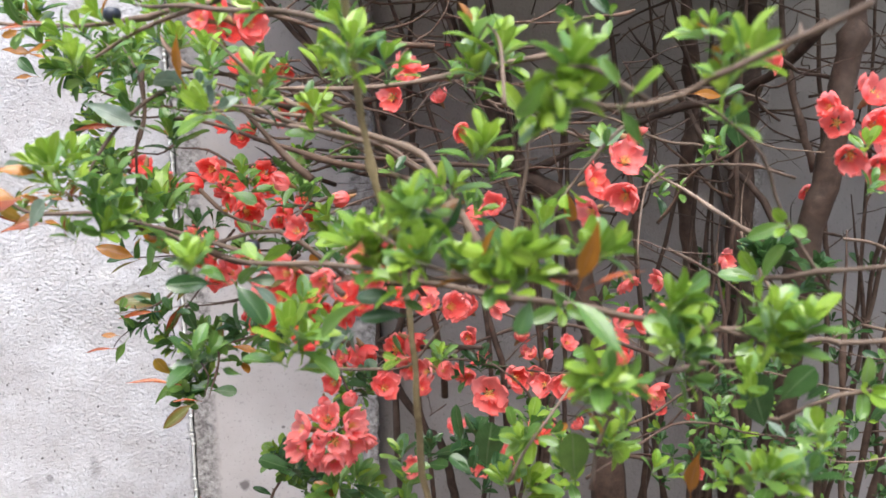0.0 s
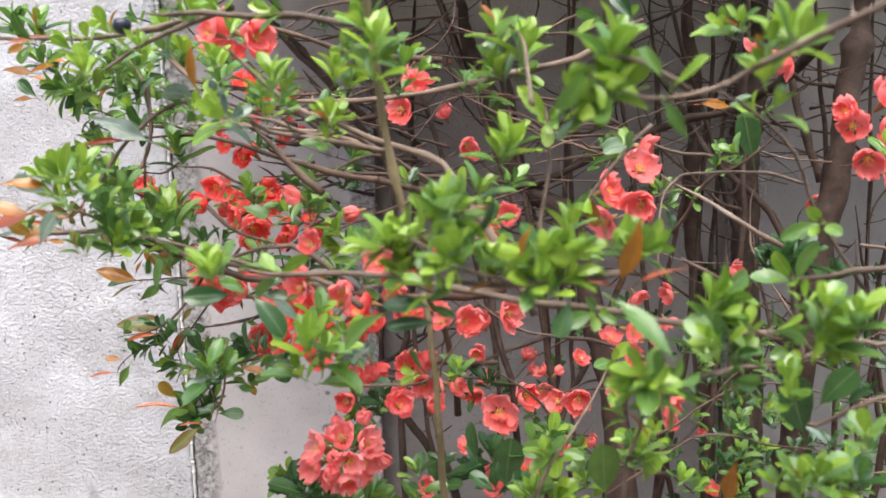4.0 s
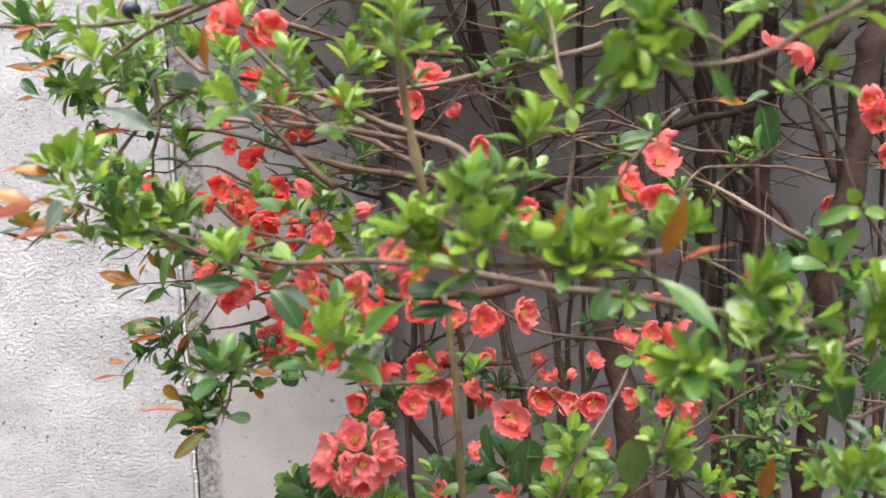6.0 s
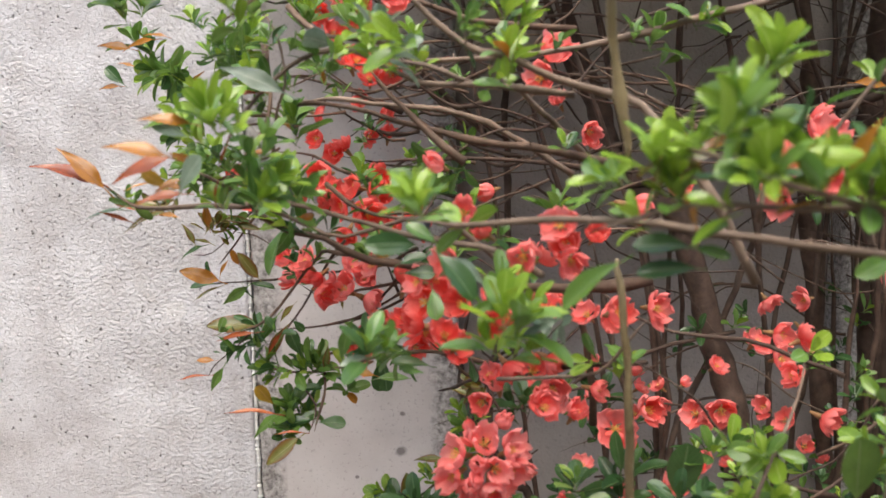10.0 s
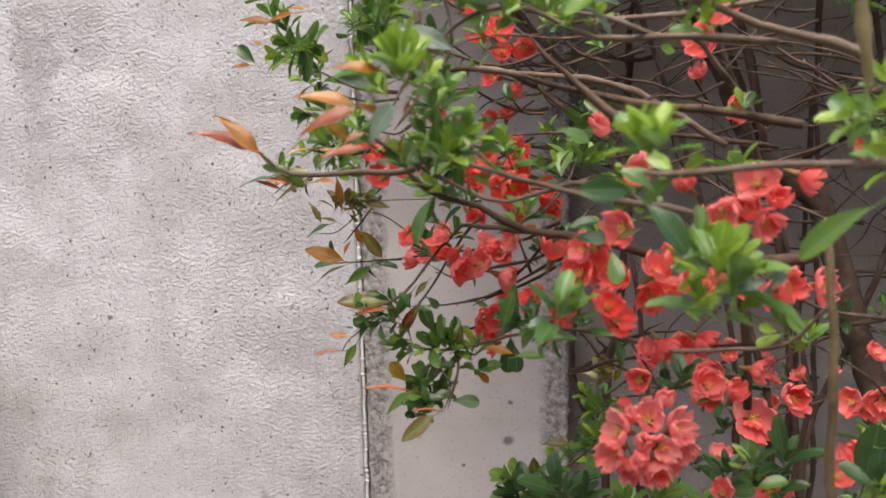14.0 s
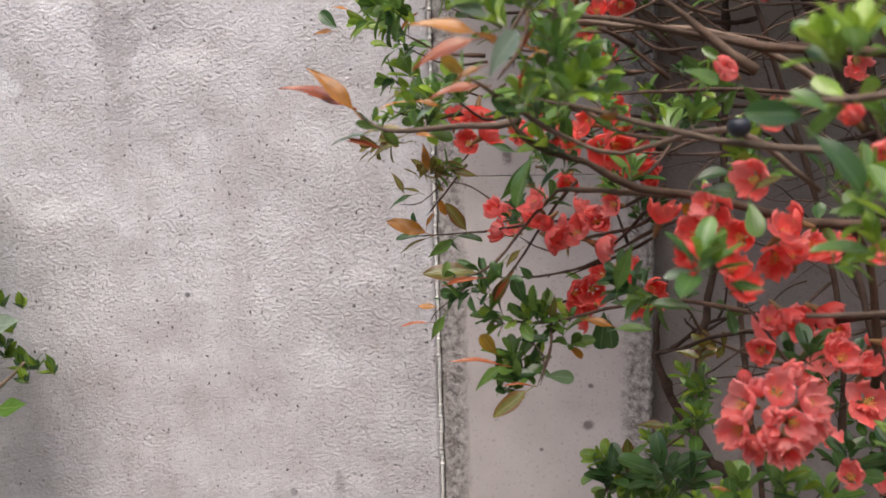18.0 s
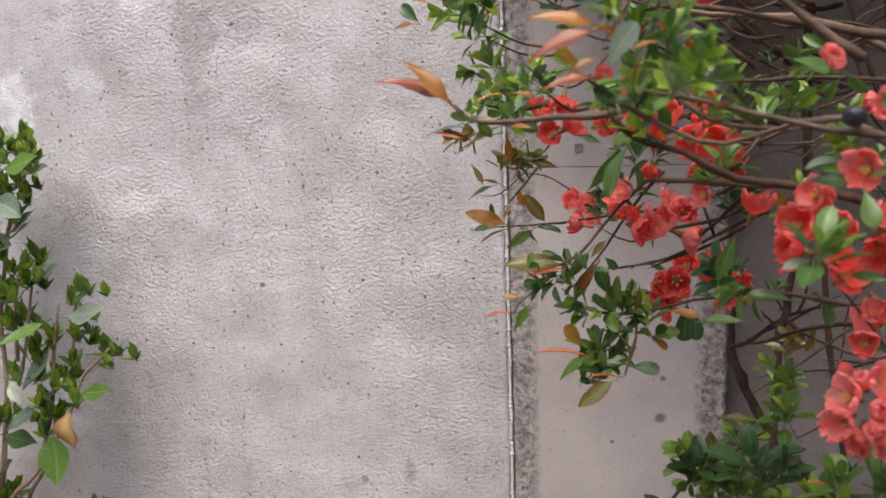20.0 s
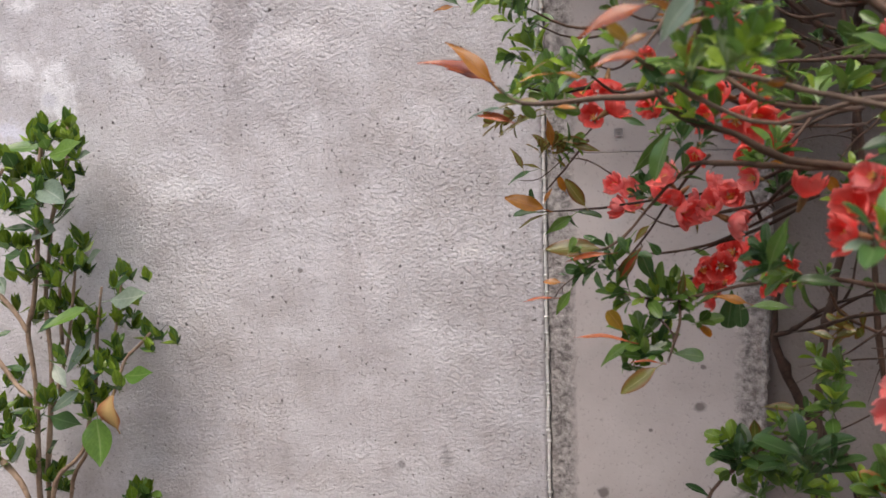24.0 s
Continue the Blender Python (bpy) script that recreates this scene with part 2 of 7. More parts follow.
    sep = n.new("ShaderNodeSeparateXYZ")
    l.new(uv.outputs[0], sep.inputs[0])
    across = maths(n, l, "ABSOLUTE", maths(n, l, "SUBTRACT", sep.outputs["X"], 0.5))
    rnd = n.new("ShaderNodeNewGeometry").outputs["Random Per Island"] if island else n.new("ShaderNodeObjectInfo").outputs["Random"]
    c = ramp(n, (0.0, low), (1.0, high))
    l.new(rnd, c.inputs[0])
    co = n.new("ShaderNodeTexCoord").outputs["Object"]
    patch = noise_of(n, l, co, 130, 3)
    colour = c.outputs[0]
    pr = ramp(n, (0.35, (0.78, 0.8, 0.75)), (0.65, (1.1, 1.08, 1.05)))
    l.new(patch, pr.inputs[0])
    colour = mix(n, l, 0.8, colour, pr.outputs[0], "MULTIPLY")
    if edge is not None:
        er = ramp(n, (0.25, (0, 0, 0)), (0.5, (1, 1, 1)))
        l.new(maths(n, l, "ADD", across, maths(n, l, "MULTIPLY", patch, 0.12)), er.inputs[0])
        colour = mix(n, l, er.outputs[0], colour, edge)
    mid = ramp(n, (0.018, (1, 1, 1)), (0.05, (0, 0, 0)))
    l.new(across, mid.inputs[0])
    colour = mix(n, l, maths(n, l, "MULTIPLY", mid.outputs[0], 0.6), colour, rib)
    vein = maths(n, l, "SINE", maths(n, l, "MULTIPLY", maths(n, l, "SUBTRACT", sep.outputs["Y"], maths(n, l, "MULTIPLY", across, 0.7)), 62.0))
    pale = ramp(n, (0.55, (0, 0, 0)), (1.0, (1, 1, 1)))
    l.new(vein, pale.inputs[0])
    colour = mix(n, l, maths(n, l, "MULTIPLY", pale.outputs[0], 0.13), colour, rib)
    l.new(colour, p.inputs["Base Color"])
    p.inputs["Roughness"].default_value = gloss
    p.inputs["Specular IOR Level"].default_value = 0.62
    b = bump_of(n, l, mid.outputs[0], 0.0006, 0.5)
    l.new(b, p.inputs["Normal"])
    tr = n.new("ShaderNodeBsdfTranslucent")
    l.new(colour, tr.inputs["Color"])
    both = n.new("ShaderNodeMixShader")
    both.inputs[0].default_value = through_light
    l.new(p.outputs[0], both.inputs[1])
    l.new(tr.outputs[0], both.inputs[2])
    l.new(both.outputs[0], n["Material Output"].inputs["Surface"])
    return m


def petal_skin(name, low, high, base):
    m, n, l, p = material(name)
    uv = n.new("ShaderNodeUVMap")
    uv.uv_map = "UVMap"
    sep = n.new("ShaderNodeSeparateXYZ")
    l.new(uv.outputs[0], sep.inputs[0])
    c = ramp(n, (0.0, low), (1.0, high))
    l.new(n.new("ShaderNodeObjectInfo").outputs["Random"], c.inputs[0])
    co = n.new("ShaderNodeTexCoord").outputs["Object"]
    soft_spots = noise_of(n, l, co, 90, 3)
    s = ramp(n, (0.35, (0.85, 0.8, 0.8)), (0.7, (1.08, 1.15, 1.15)))
    l.new(soft_spots, s.inputs[0])
    colour = mix(n, l, 0.8, c.outputs[0], s.outputs[0], "MULTIPLY")
    foot = ramp(n, (0.05, (1, 1, 1)), (0.4, (0, 0, 0)))
    l.new(sep.outputs["Y"], foot.inputs[0])
    colour = mix(n, l, maths(n, l, "MULTIPLY", foot.outputs[0], 0.7), colour, base)
    rim = ramp(n, (0.55, (0, 0, 0)), (1.0, (1, 1, 1)))
    l.new(maths(n, l, "ADD", sep.outputs["Y"], maths(n, l, "MULTIPLY_ADD", soft_spots, 0.5, -0.25)), rim.inputs[0])
    colour = mix(n, l, maths(n, l, "MULTIPLY", rim.outputs[0], 0.38), colour, (1.0, 0.46, 0.43))
    fan = maths(n, l, "SINE", maths(n, l, "MULTIPLY", sep.outputs["X"], 70.0))
    l.new(colour, p.inputs["Base Color"])
    p.inputs["Roughness"].default_value = 0.55
    p.inputs["Specular IOR Level"].default_value = 0.15
    l.new(bump_of(n, l, fan, 0.0003, 0.35), p.inputs["Normal"])
    tr = n.new("ShaderNodeBsdfTranslucent")
    l.new(colour, tr.inputs["Color"])
    both = n.new("ShaderNodeMixShader")
    both.inputs[0].default_value = 0.55
    l.new(p.outputs[0], both.inputs[1])
    l.new(tr.outputs[0], both.inputs[2])
    l.new(both.outputs[0], n["Material Output"].inputs["Surface"])
    return m


RENDER_COAT = render_coat()
PILLAR_STONE = smooth_concrete("pillar_concrete", -0.405, -0.076, 1.08, ((-0.17, 0.732, 0.011, 0.010), (-0.32, 0.576, 0.012, 0.014), (-0.167, 0.799, 0.006, 0.005), (-0.245, 0.69, 0.004, 0.004)))
BACK_STONE_SHADED = smooth_concrete("shaded_back_concrete", -9.0, 9.0, 0.66, warm=1.03, relief=0.003)
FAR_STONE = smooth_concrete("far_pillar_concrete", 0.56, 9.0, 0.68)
MORTAR = plain_stone("pale_mortar", (0.58, 0.56, 0.54), (0.84, 0.82, 0.80), 60, 0.9, 0.004)
SOUTH_COAT = plain_stone("grey_wall", (0.26, 0.25, 0.25), (0.38, 0.37, 0.37), 3, 0.9, 0.003)
SOIL = plain_stone("bare_soil", (0.06, 0.045, 0.035), (0.16, 0.125, 0.10), 12, 0.95, 0.02)
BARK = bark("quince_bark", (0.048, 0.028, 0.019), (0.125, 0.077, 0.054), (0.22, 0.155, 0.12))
BARK_PALE = bark("pale_bark", (0.080, 0.054, 0.040), (0.185, 0.130, 0.098), (0.28, 0.21, 0.17))
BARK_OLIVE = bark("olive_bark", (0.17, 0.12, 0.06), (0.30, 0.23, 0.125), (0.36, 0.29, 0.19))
BARK_DARK = bark("shaded_bark", (0.030, 0.018, 0.013), (0.090, 0.056, 0.042), (0.14, 0.10, 0.08))
STEM_TAN = bark("tan_stem", (0.18, 0.125, 0.085), (0.37, 0.265, 0.19), (0.46, 0.36, 0.27))
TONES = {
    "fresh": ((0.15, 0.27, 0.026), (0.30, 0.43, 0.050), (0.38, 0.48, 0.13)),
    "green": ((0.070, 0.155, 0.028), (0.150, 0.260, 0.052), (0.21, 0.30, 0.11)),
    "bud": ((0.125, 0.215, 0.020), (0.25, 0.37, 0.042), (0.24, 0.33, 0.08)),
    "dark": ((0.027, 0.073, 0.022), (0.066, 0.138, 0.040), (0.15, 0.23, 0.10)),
    "jade": ((0.105, 0.215, 0.045), (0.215, 0.345, 0.085), (0.30, 0.40, 0.24)),
    "gold": ((0.25, 0.15, 0.018), (0.34, 0.21, 0.028), (0.40, 0.24, 0.06)),
    "bronze": ((0.29, 0.11, 0.012), (0.42, 0.17, 0.022), (0.36, 0.16, 0.06)),
    "red": ((0.26, 0.05, 0.016), (0.40, 0.095, 0.026), (0.28, 0.09, 0.04)),
    "olive": ((0.10, 0.13, 0.025), (0.20, 0.17, 0.035), (0.30, 0.26, 0.10)),
    "grey": ((0.13, 0.20, 0.14), (0.22, 0.28, 0.22), (0.34, 0.39, 0.31)),
}
LEAF_SKIN = {k: leafy("leaf_" + k, *v, False, edge=(0.17, 0.075, 0.02) if k == "olive" else None) for k, v in TONES.items()}
LEAF_SKIN_JOINED = {k: leafy("foliage_" + k, *v, True, edge=(0.17, 0.075, 0.02) if k == "olive" else None) for k, v in TONES.items()}
PETAL_SKIN = {
    "red": petal_skin("petal_red", (0.90, 0.075, 0.06), (0.96, 0.17, 0.15), (0.70, 0.025, 0.02)),
    "coral": petal_skin("petal_coral", (0.95, 0.145, 0.13), (0.99, 0.33, 0.33), (0.80, 0.05, 0.035)),
    "pink": petal_skin("petal_pink", (1.0, 0.25, 0.24), (1.0, 0.45, 0.44), (0.92, 0.09, 0.06)),
}
ANTHER = plain_stone("anther_yellow", (0.70, 0.42, 0.06), (0.85, 0.62, 0.18), 400, 0.7, 0.0002)
CALYX = plain_stone("calyx", (0.16, 0.13, 0.04), (0.34, 0.13, 0.06), 120, 0.6, 0.0004)
BERRY_SKIN = plain_stone("berry_skin", (0.008, 0.009, 0.016), (0.03, 0.033, 0.05), 90, 0.4, 0.0002)
WITHERED = leafy("withered_leaf", (0.40, 0.26, 0.10), (0.55, 0.40, 0.17), (0.45, 0.25, 0.10), False, 0.7, 0.15, edge=(0.26, 0.10, 0.03))

# ---------- mesh makers ----------


def from_arrays(name, verts, faces, mats, uvs=None, index=None):
    me = bpy.data.meshes.new(name)
    me.from_pydata([tuple(v) for v in verts], [], [tuple(f) for f in faces])
    for m in mats:
        me.materials.append(m)
    me.polygons.foreach_set("use_smooth", [True] * len(faces))
    if index is not None:
        me.polygons.foreach_set("material_index", index)
    if uvs is not None:
        layer = me.uv_layers.new(name="UVMap")
        flat = np.asarray([uvs[i] for f in faces for i in f], dtype=np.float32).ravel()
        layer.data.foreach_set("uv", flat)
    me.update()
    return me


def part(name, data, parent, where=None, label="", kind=""):
    """Links mesh data, or a bmesh with its material set, as one part of a thing that stands at its base."""
    ob = new(name, data)
    ob.parent = parent
    ob.matrix_parent_inverse = Matrix.Identity(4)
    inverse = parent.matrix_basis.inverted()
    if parent.parent is not None:
        inverse = inverse @ parent.parent.matrix_basis.inverted()
    ob.matrix_basis = inverse @ (where if where is not None else Matrix.Identity(4))
    return tagged(ob, label, "", "", kind)


def blade(widths, width, fold, bend, wave, seed, sway=0.012, stalk=0.22, spread=None, cup=0.0):
    """A leaf along +y, one long, its face up +z: rows of five points across."""
    r = random.Random(seed)
    verts, faces, uvs = [], [], []
    rows = len(widths)
    for i, w in enumerate(widths):
        v = spread[i] if spread else i / (rows - 1)
        drop = -bend * v * v
        for j, u in enumerate((-1, -0.55, 0, 0.55, 1)):
            x = u * w * width * 0.5
            z = drop + fold * abs(x) * (1.2 - 0.5 * abs(u)) + cup * x * x * (0.4 + v) + wave * math.sin(v * 9 + u * 2 + seed) * abs(u) * r.uniform(0.4, 1)
            verts.append((x + sway * math.sin(v * 5 + seed), v, z))
            uvs.append((0.5 + 0.5 * u, v))
    for i in range(rows - 1):
        for j in range(4):
            a = i * 5 + j
            faces.append((a, a + 1, a + 6, a + 5))
    if stalk:
        k = len(verts)
        verts += [(-0.014, -stalk, -0.02), (0.014, -stalk, -0.02), (0.012, 0.06, 0.0), (-0.012, 0.06, 0.0), (0.0, -stalk, -0.045), (0.0, 0.06, -0.02)]
        uvs += [(0.5, 0.0)] * 6
        faces += [(k, k + 1, k + 2, k + 3), (k + 1, k + 4, k + 5, k + 2), (k + 4, k, k + 3, k + 5)]
    return np.array(verts), faces, uvs


ROUND_TIP = (0.06, 0.30, 0.62, 0.90, 1.0, 0.96, 0.76, 0.48, 0.08)
OVATE = (0.2, 0.62, 0.92, 1.0, 0.97, 0.82, 0.6, 0.3, 0.03)
OBOVATE = (0.07, 0.22, 0.50, 0.80, 0.98, 1.0, 0.84, 0.58, 0.16)
TO_TIP = (0.0, 0.1, 0.24, 0.41, 0.58, 0.73, 0.87, 0.955, 1.0)
ELLIPSE = (0.05, 0.5, 0.82, 0.97, 1.0, 0.95, 0.82, 0.55, 0.08)
LANCE = (0.05, 0.4, 0.8, 1.0, 0.95, 0.75, 0.48, 0.2, 0.01)
BLADES = [blade(ROUND_TIP, 0.48, 0.5, 0.2, 0.018, 1, spread=TO_TIP), blade(ROUND_TIP, 0.44, 0.7, 0.34, 0.025, 2, spread=TO_TIP), blade(OBOVATE, 0.54, 0.35, 0.08, 0.02, 3, spread=TO_TIP),
          blade(LANCE, 0.32, 0.45, 0.22, 0.02, 4), blade(LANCE, 0.42, 0.3, -0.12, 0.022, 5), blade(LANCE, 0.15, 0.9, 0.12, 0.02, 6), blade(ROUND_TIP, 0.34, 0.8, 0.14, 0.02, 7, spread=TO_TIP), blade(OVATE, 0.62, 0.7, -0.16, 0.015, 8),
          blade(ELLIPSE, 0.40, 0.45, 0.10, 0.03, 9), blade(OVATE, 0.46, 0.85, -0.12, 0.02, 10)]
LEAF_MESH = {(k, i): from_arrays("leaf", *b[:2], [skin], b[2]) for k, skin in LEAF_SKIN.items() for i, b in enumerate(BLADES)}


def facing(origin, along, face, size):
    """A pose that lays +y along a way and turns +z as near as can be to face."""
    y = Vector(along).normalized()
    z = Vector(face)
    z = z - y * z.dot(y)
    if z.length < 1e-4:
        z = y.orthogonal()
    z.normalize()
    x = y.cross(z)
    m = Matrix((x, y, z)).transposed().to_4x4()
    return Matrix.Translation(origin) @ m @ Matrix.Diagonal((size, size, size, 1))


def tube(points, r0, r1, sides=7, knots=0.0, seed=0, taper=False):
    """A tapered, slightly knotty stem through the given points."""
    r = random.Random(seed)
    p = [Vector(q) for q in points]
    p = [p[0] * 2 - p[1]] + p + [p[-1] * 2 - p[-2]]
    line = []
    for i in range(1, len(p) - 2):
        length = (p[i + 1] - p[i]).length
        steps = max(3, min(14, int(length / 0.018)))
        for s in range(steps):
            t = s / steps
            a, b, c, d = p[i - 1], p[i], p[i + 1], p[i + 2]
            line.append(0.5 * (2 * b + (c - a) * t + (2 * a - 5 * b + 4 * c - d) * t * t + (3 * b - a - 3 * c + d) * t * t * t))
    line.append(p[-2])
    if taper:
        for k in range(1, len(line) - 1):
            line[k] = line[k] + noise.noise_vector(line[k] * 38 + Vector((seed, 0, 0))) * min(0.0035, r0 * 0.8) + noise.noise_vector(line[k] * 14) * min(0.004, r0)
    verts, faces = [], []
    side = None
    for k, q in enumerate(line):
        ahead = (line[min(k + 1, len(line) - 1)] - line[max(k - 1, 0)]).normalized()
        side = ahead.orthogonal().normalized() if side is None else (side - ahead * side.dot(ahead)).normalized()
        other = ahead.cross(side)
        f = k / max(1, len(line) - 1)
        tip = 1.0 - 0.75 * max(0.0, (f - 0.86) / 0.14) if taper else 1.0
        radius = (r0 + (r1 - r0) * f) * tip * (1 + knots * r.uniform(-0.4, 1.0) * (r.random() < 0.3))
        for j in range(sides):
            a = 2 * math.pi * j / sides
            verts.append(q + (side * math.cos(a) + other * math.sin(a)) * radius * r.uniform(0.94, 1.06))
    for k in range(len(line) - 1):
        for j in range(sides):
            faces.append((k * sides + j, k * sides + (j + 1) % sides, (k + 1) * sides + (j + 1) % sides, (k + 1) * sides + j))
    faces.append(tuple(reversed(range(sides))))
    faces.append(tuple(range((len(line) - 1) * sides, len(line) * sides)))
    if taper and r0 < 0.0075:
        for k in range(2, len(line) - 2):
            if r.random() < 0.3:
                ahead = (line[k + 1] - line[k - 1]).normalized()
                out = Vector((r.uniform(-1, 1), r.uniform(-1, 1), r.uniform(-1, 1)))
                out = (out - ahead * out.dot(ahead)).normalized()
                wide = ahead.cross(out)
                b = 0.0006 + r0 * 0.22
                tip = line[k] + out * (r0 * 0.8 + r.uniform(0.002, 0.007)) + ahead * r.uniform(0.0, 0.004)
                o = len(verts)
                verts += [line[k] + ahead * b, line[k] + wide * b, line[k] - ahead * b, line[k] - wide * b, tip]
                faces += [(o, o + 1, o + 4), (o + 1, o + 2, o + 4), (o + 2, o + 3, o + 4), (o + 3, o, o + 4)]
    return verts, faces


class Foliage:
    """Many small leaves gathered into one mesh."""

    def __init__(self):
        self.verts, self.faces, self.uvs, self.index, self.count = [], [], [], [], 0

    def add(self, shape, tone, m):
        v, f, uv = BLADES[shape]
        a = np.array(m)
        self.verts.append(v @ a[:3, :3].T + a[:3, 3])
        self.faces.extend(tuple(i + self.count for i in q) for q in f)
        self.uvs.extend(uv)
        self.index.extend([list(TONES).index(tone)] * len(f))
        self.count += len(v)

    def mesh(self, name):
        assert self.verts
        return from_arrays(name, np.concatenate(self.verts), self.faces, list(LEAF_SKIN_JOINED.values()), self.uvs, self.index)


# ---------- ground and walls ----------


def grid_wall(name, xs, zs, y, depth, mat, relief):
    """An upright slab whose face to the south carries real relief."""
    nx, nz = len(xs), len(zs)
    verts, faces = [], []
    for z in zs:
        for x in xs:
            verts.append((x, y - relief(x, z), z))
    for i in range(nz - 1):
        for j in range(nx - 1):
            a = i * nx + j
            faces.append((a, a + 1, a + nx + 1, a + nx))
    k = len(verts)
    x0, x1, z0, z1 = xs[0], xs[-1], zs[0], zs[-1]
    verts += [(x0, y + depth, z0), (x1, y + depth, z0), (x1, y + depth, z1), (x0, y + depth, z1)]
    faces += [(k, k + 3, k + 2, k + 1)]
    faces += [tuple([k, k + 1] + list(range(nx - 1, -1, -1))), tuple([k + 2, k + 3] + [(nz - 1) * nx + j for j in range(nx)])]
    faces += [tuple([k + 3, k] + [i * nx for i in range(nz)]), tuple([k + 1, k + 2] + [i * nx + nx - 1 for i in range(nz - 1, -1, -1)])]
    me = from_arrays(name, verts, faces, [mat])
    me.polygons.foreach_set("use_smooth", [True] * (len(faces) - 5) + [False] * 5)
    return tagged(new(name, me), kind="structure")


def steps(a, b, step):
    return [a + (b - a) * i / max(1, round((b - a) / step)) for i in range(max(1, round((b - a) / step)) + 1)]


def coat_relief(x, z):
    v = Vector((x * 0.85, 0.0, z))
    h = 0.0008 * noise.noise(v * 34) + 0.0004 * noise.noise(v * 68 + Vector((3, 0, 0))) + 0.003 * noise.noise(v * 9)
    if x > -0.43:
        h -= 0.0012 * max(0.0, (x + 0.43) / 0.02) * (0.6 + noise.noise(Vector((0, 7, z * 60))))
    return h


ground = grid = bmesh.new()
bmesh.ops.create_grid(grid, x_segments=60, y_segments=60, size=1.0)
for v in grid.verts:
    r = max(abs(v.co.x), abs(v.co.y))
    far = 3.0 * r + 60.0 * max(0.0, r - 0.7) ** 2
    v.co = Vector((v.co.x / max(r, 1e-6) * far, v.co.y / max(r, 1e-6) * far, 0.025 * noise.noise(v.co * 23)))
me = bpy.data.meshes.new("ground")
grid.to_mesh(me)
grid.free()
me.materials.append(SOIL)
tagged(new("ground", me), "bare brown soil at the foot of the wall", "ground", kind="structure")

tagged(grid_wall("wall_north", steps(-6.0, -1.75, 0.25)[:-1] + steps(-1.75, -0.412, 0.0062), steps(0.0, 0.35, 0.1)[:-1] + steps(0.35, 1.62, 0.0062) + [1.8, 2.1, 2.4],
                 1.40, 0.16, RENDER_COAT, coat_relief), "rough sprayed cement render wall, warm grey with pits and faint streaks", "wall")
tagged(grid_wall("wall_north_back", steps(-0.076, 0.56, 0.03), steps(0.0, 2.4, 0.03), 1.45, 0.13, BACK_STONE_SHADED,
                 lambda x, z: 0.0015 * noise.noise(Vector((x * 9, 0, z * 9)))), "grey concrete wall behind the flowering shrub, its shade put into the colour", "wall")

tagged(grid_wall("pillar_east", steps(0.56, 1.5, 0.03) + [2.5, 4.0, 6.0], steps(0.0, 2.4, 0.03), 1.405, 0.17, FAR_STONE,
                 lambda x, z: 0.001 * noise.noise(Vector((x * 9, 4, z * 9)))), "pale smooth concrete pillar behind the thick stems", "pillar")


def pillar_relief(x, z):
    h = 0.0012 * noise.noise(Vector((x * 8, 1, z * 8)))
    e = min(x + 0.405, -0.076 - x)
    if e < 0.022:
        h += (0.022 - e) / 0.022 * 0.005 * noise.noise(Vector((x * 90, 2, z * 90))) - 0.002 * (e < 0.004)
    return h


pillar = tagged(new("concrete_pillar"), "smooth grey concrete pillar with worn scabbed edges", "pillar", kind="structure")
pillar.location = (-0.24, 1.41, 0.0)
for low, high in ((0.0, 1.1335), (1.1347, 2.4)):
    slab = grid_wall("slab", steps(-0.405, -0.076, 0.0047), [low] + steps(max(low + 0.001, 0.45), min(high - 0.001, 1.6), 0.006) + [high], 1.403, 0.14, PILLAR_STONE, pillar_relief)
    del slab["kind"]
    slab.parent = pillar
    slab.matrix_parent_inverse = Matrix.Translation((0.24, -1.41, 0.0))
v, f = tube([(-0.4085 + 0.0014 * noise.noise(Vector((0, 0, z * 31))) + 0.0009 * noise.noise(Vector((3, 0, z * 140))), 1.4024, z) for z in steps(0.02, 2.38, 0.005)], 0.0028, 0.0028, 6, 0.9, 4)
part("edge_bead", from_arrays("edge_bead", v, f, [MORTAR]), pillar, label="pale crumbling mortar bead")
v, f = tube([(-0.077 + 0.003 * noise.noise(Vector((5, 0, z * 45))), 1.405, z) for z in steps(0.02, 2.38, 0.016)], 0.005, 0.005, 5, 0.7, 5)
part("chipped_edge", from_arrays("chipped_edge", v, f, [PILLAR_STONE]), pillar, label="chipped rough concrete edge")

bm = bmesh.new()
for mx, mz, wide, high in ((-0.295, 1.1695, 0.012, 0.0016), (-0.295, 1.1585, 0.012, 0.0016), (-0.3005, 1.164, 0.0016, 0.0094), (-0.2895, 1.164, 0.0016, 0.0094), (-0.295, 1.164, 0.0045, 0.0014)):
    bmesh.ops.create_cube(bm, size=1.0, matrix=Matrix.Translation((mx, 1.4022, mz)) @ Matrix.Diagonal((wide, 0.003, high, 1)))
mark = bpy.data.meshes.new("stamped_mark")
bm.to_mesh(mark)
bm.free()
mark.materials.append(SOUTH_COAT)
part("stamped_mark", mark, pillar, label="small square mark stamped in the concrete")
tagged(grid_wall("wall_south", steps(-9.0, 9.0, 1.0), steps(0.0, 5.4, 0.6), -4.5, -0.2, SOUTH_COAT, lambda x, z: 0.0), "unseen grey wall added behind the camera to block low sky light", "wall")
for name, x in (("wall_west", -5.6), ("wall_east", 5.4)):
    side = grid_wall(name, steps(-5.0, 1.9, 0.5), steps(0.0, 3.6, 0.6), 0.0, 0.2, SOUTH_COAT, lambda x, z: 0.0)
    side.matrix_world = pose(x, 0, 0, 0, 0, 90)
    tagged(side, "unseen grey wall added at the side to block horizon glow", "wall")

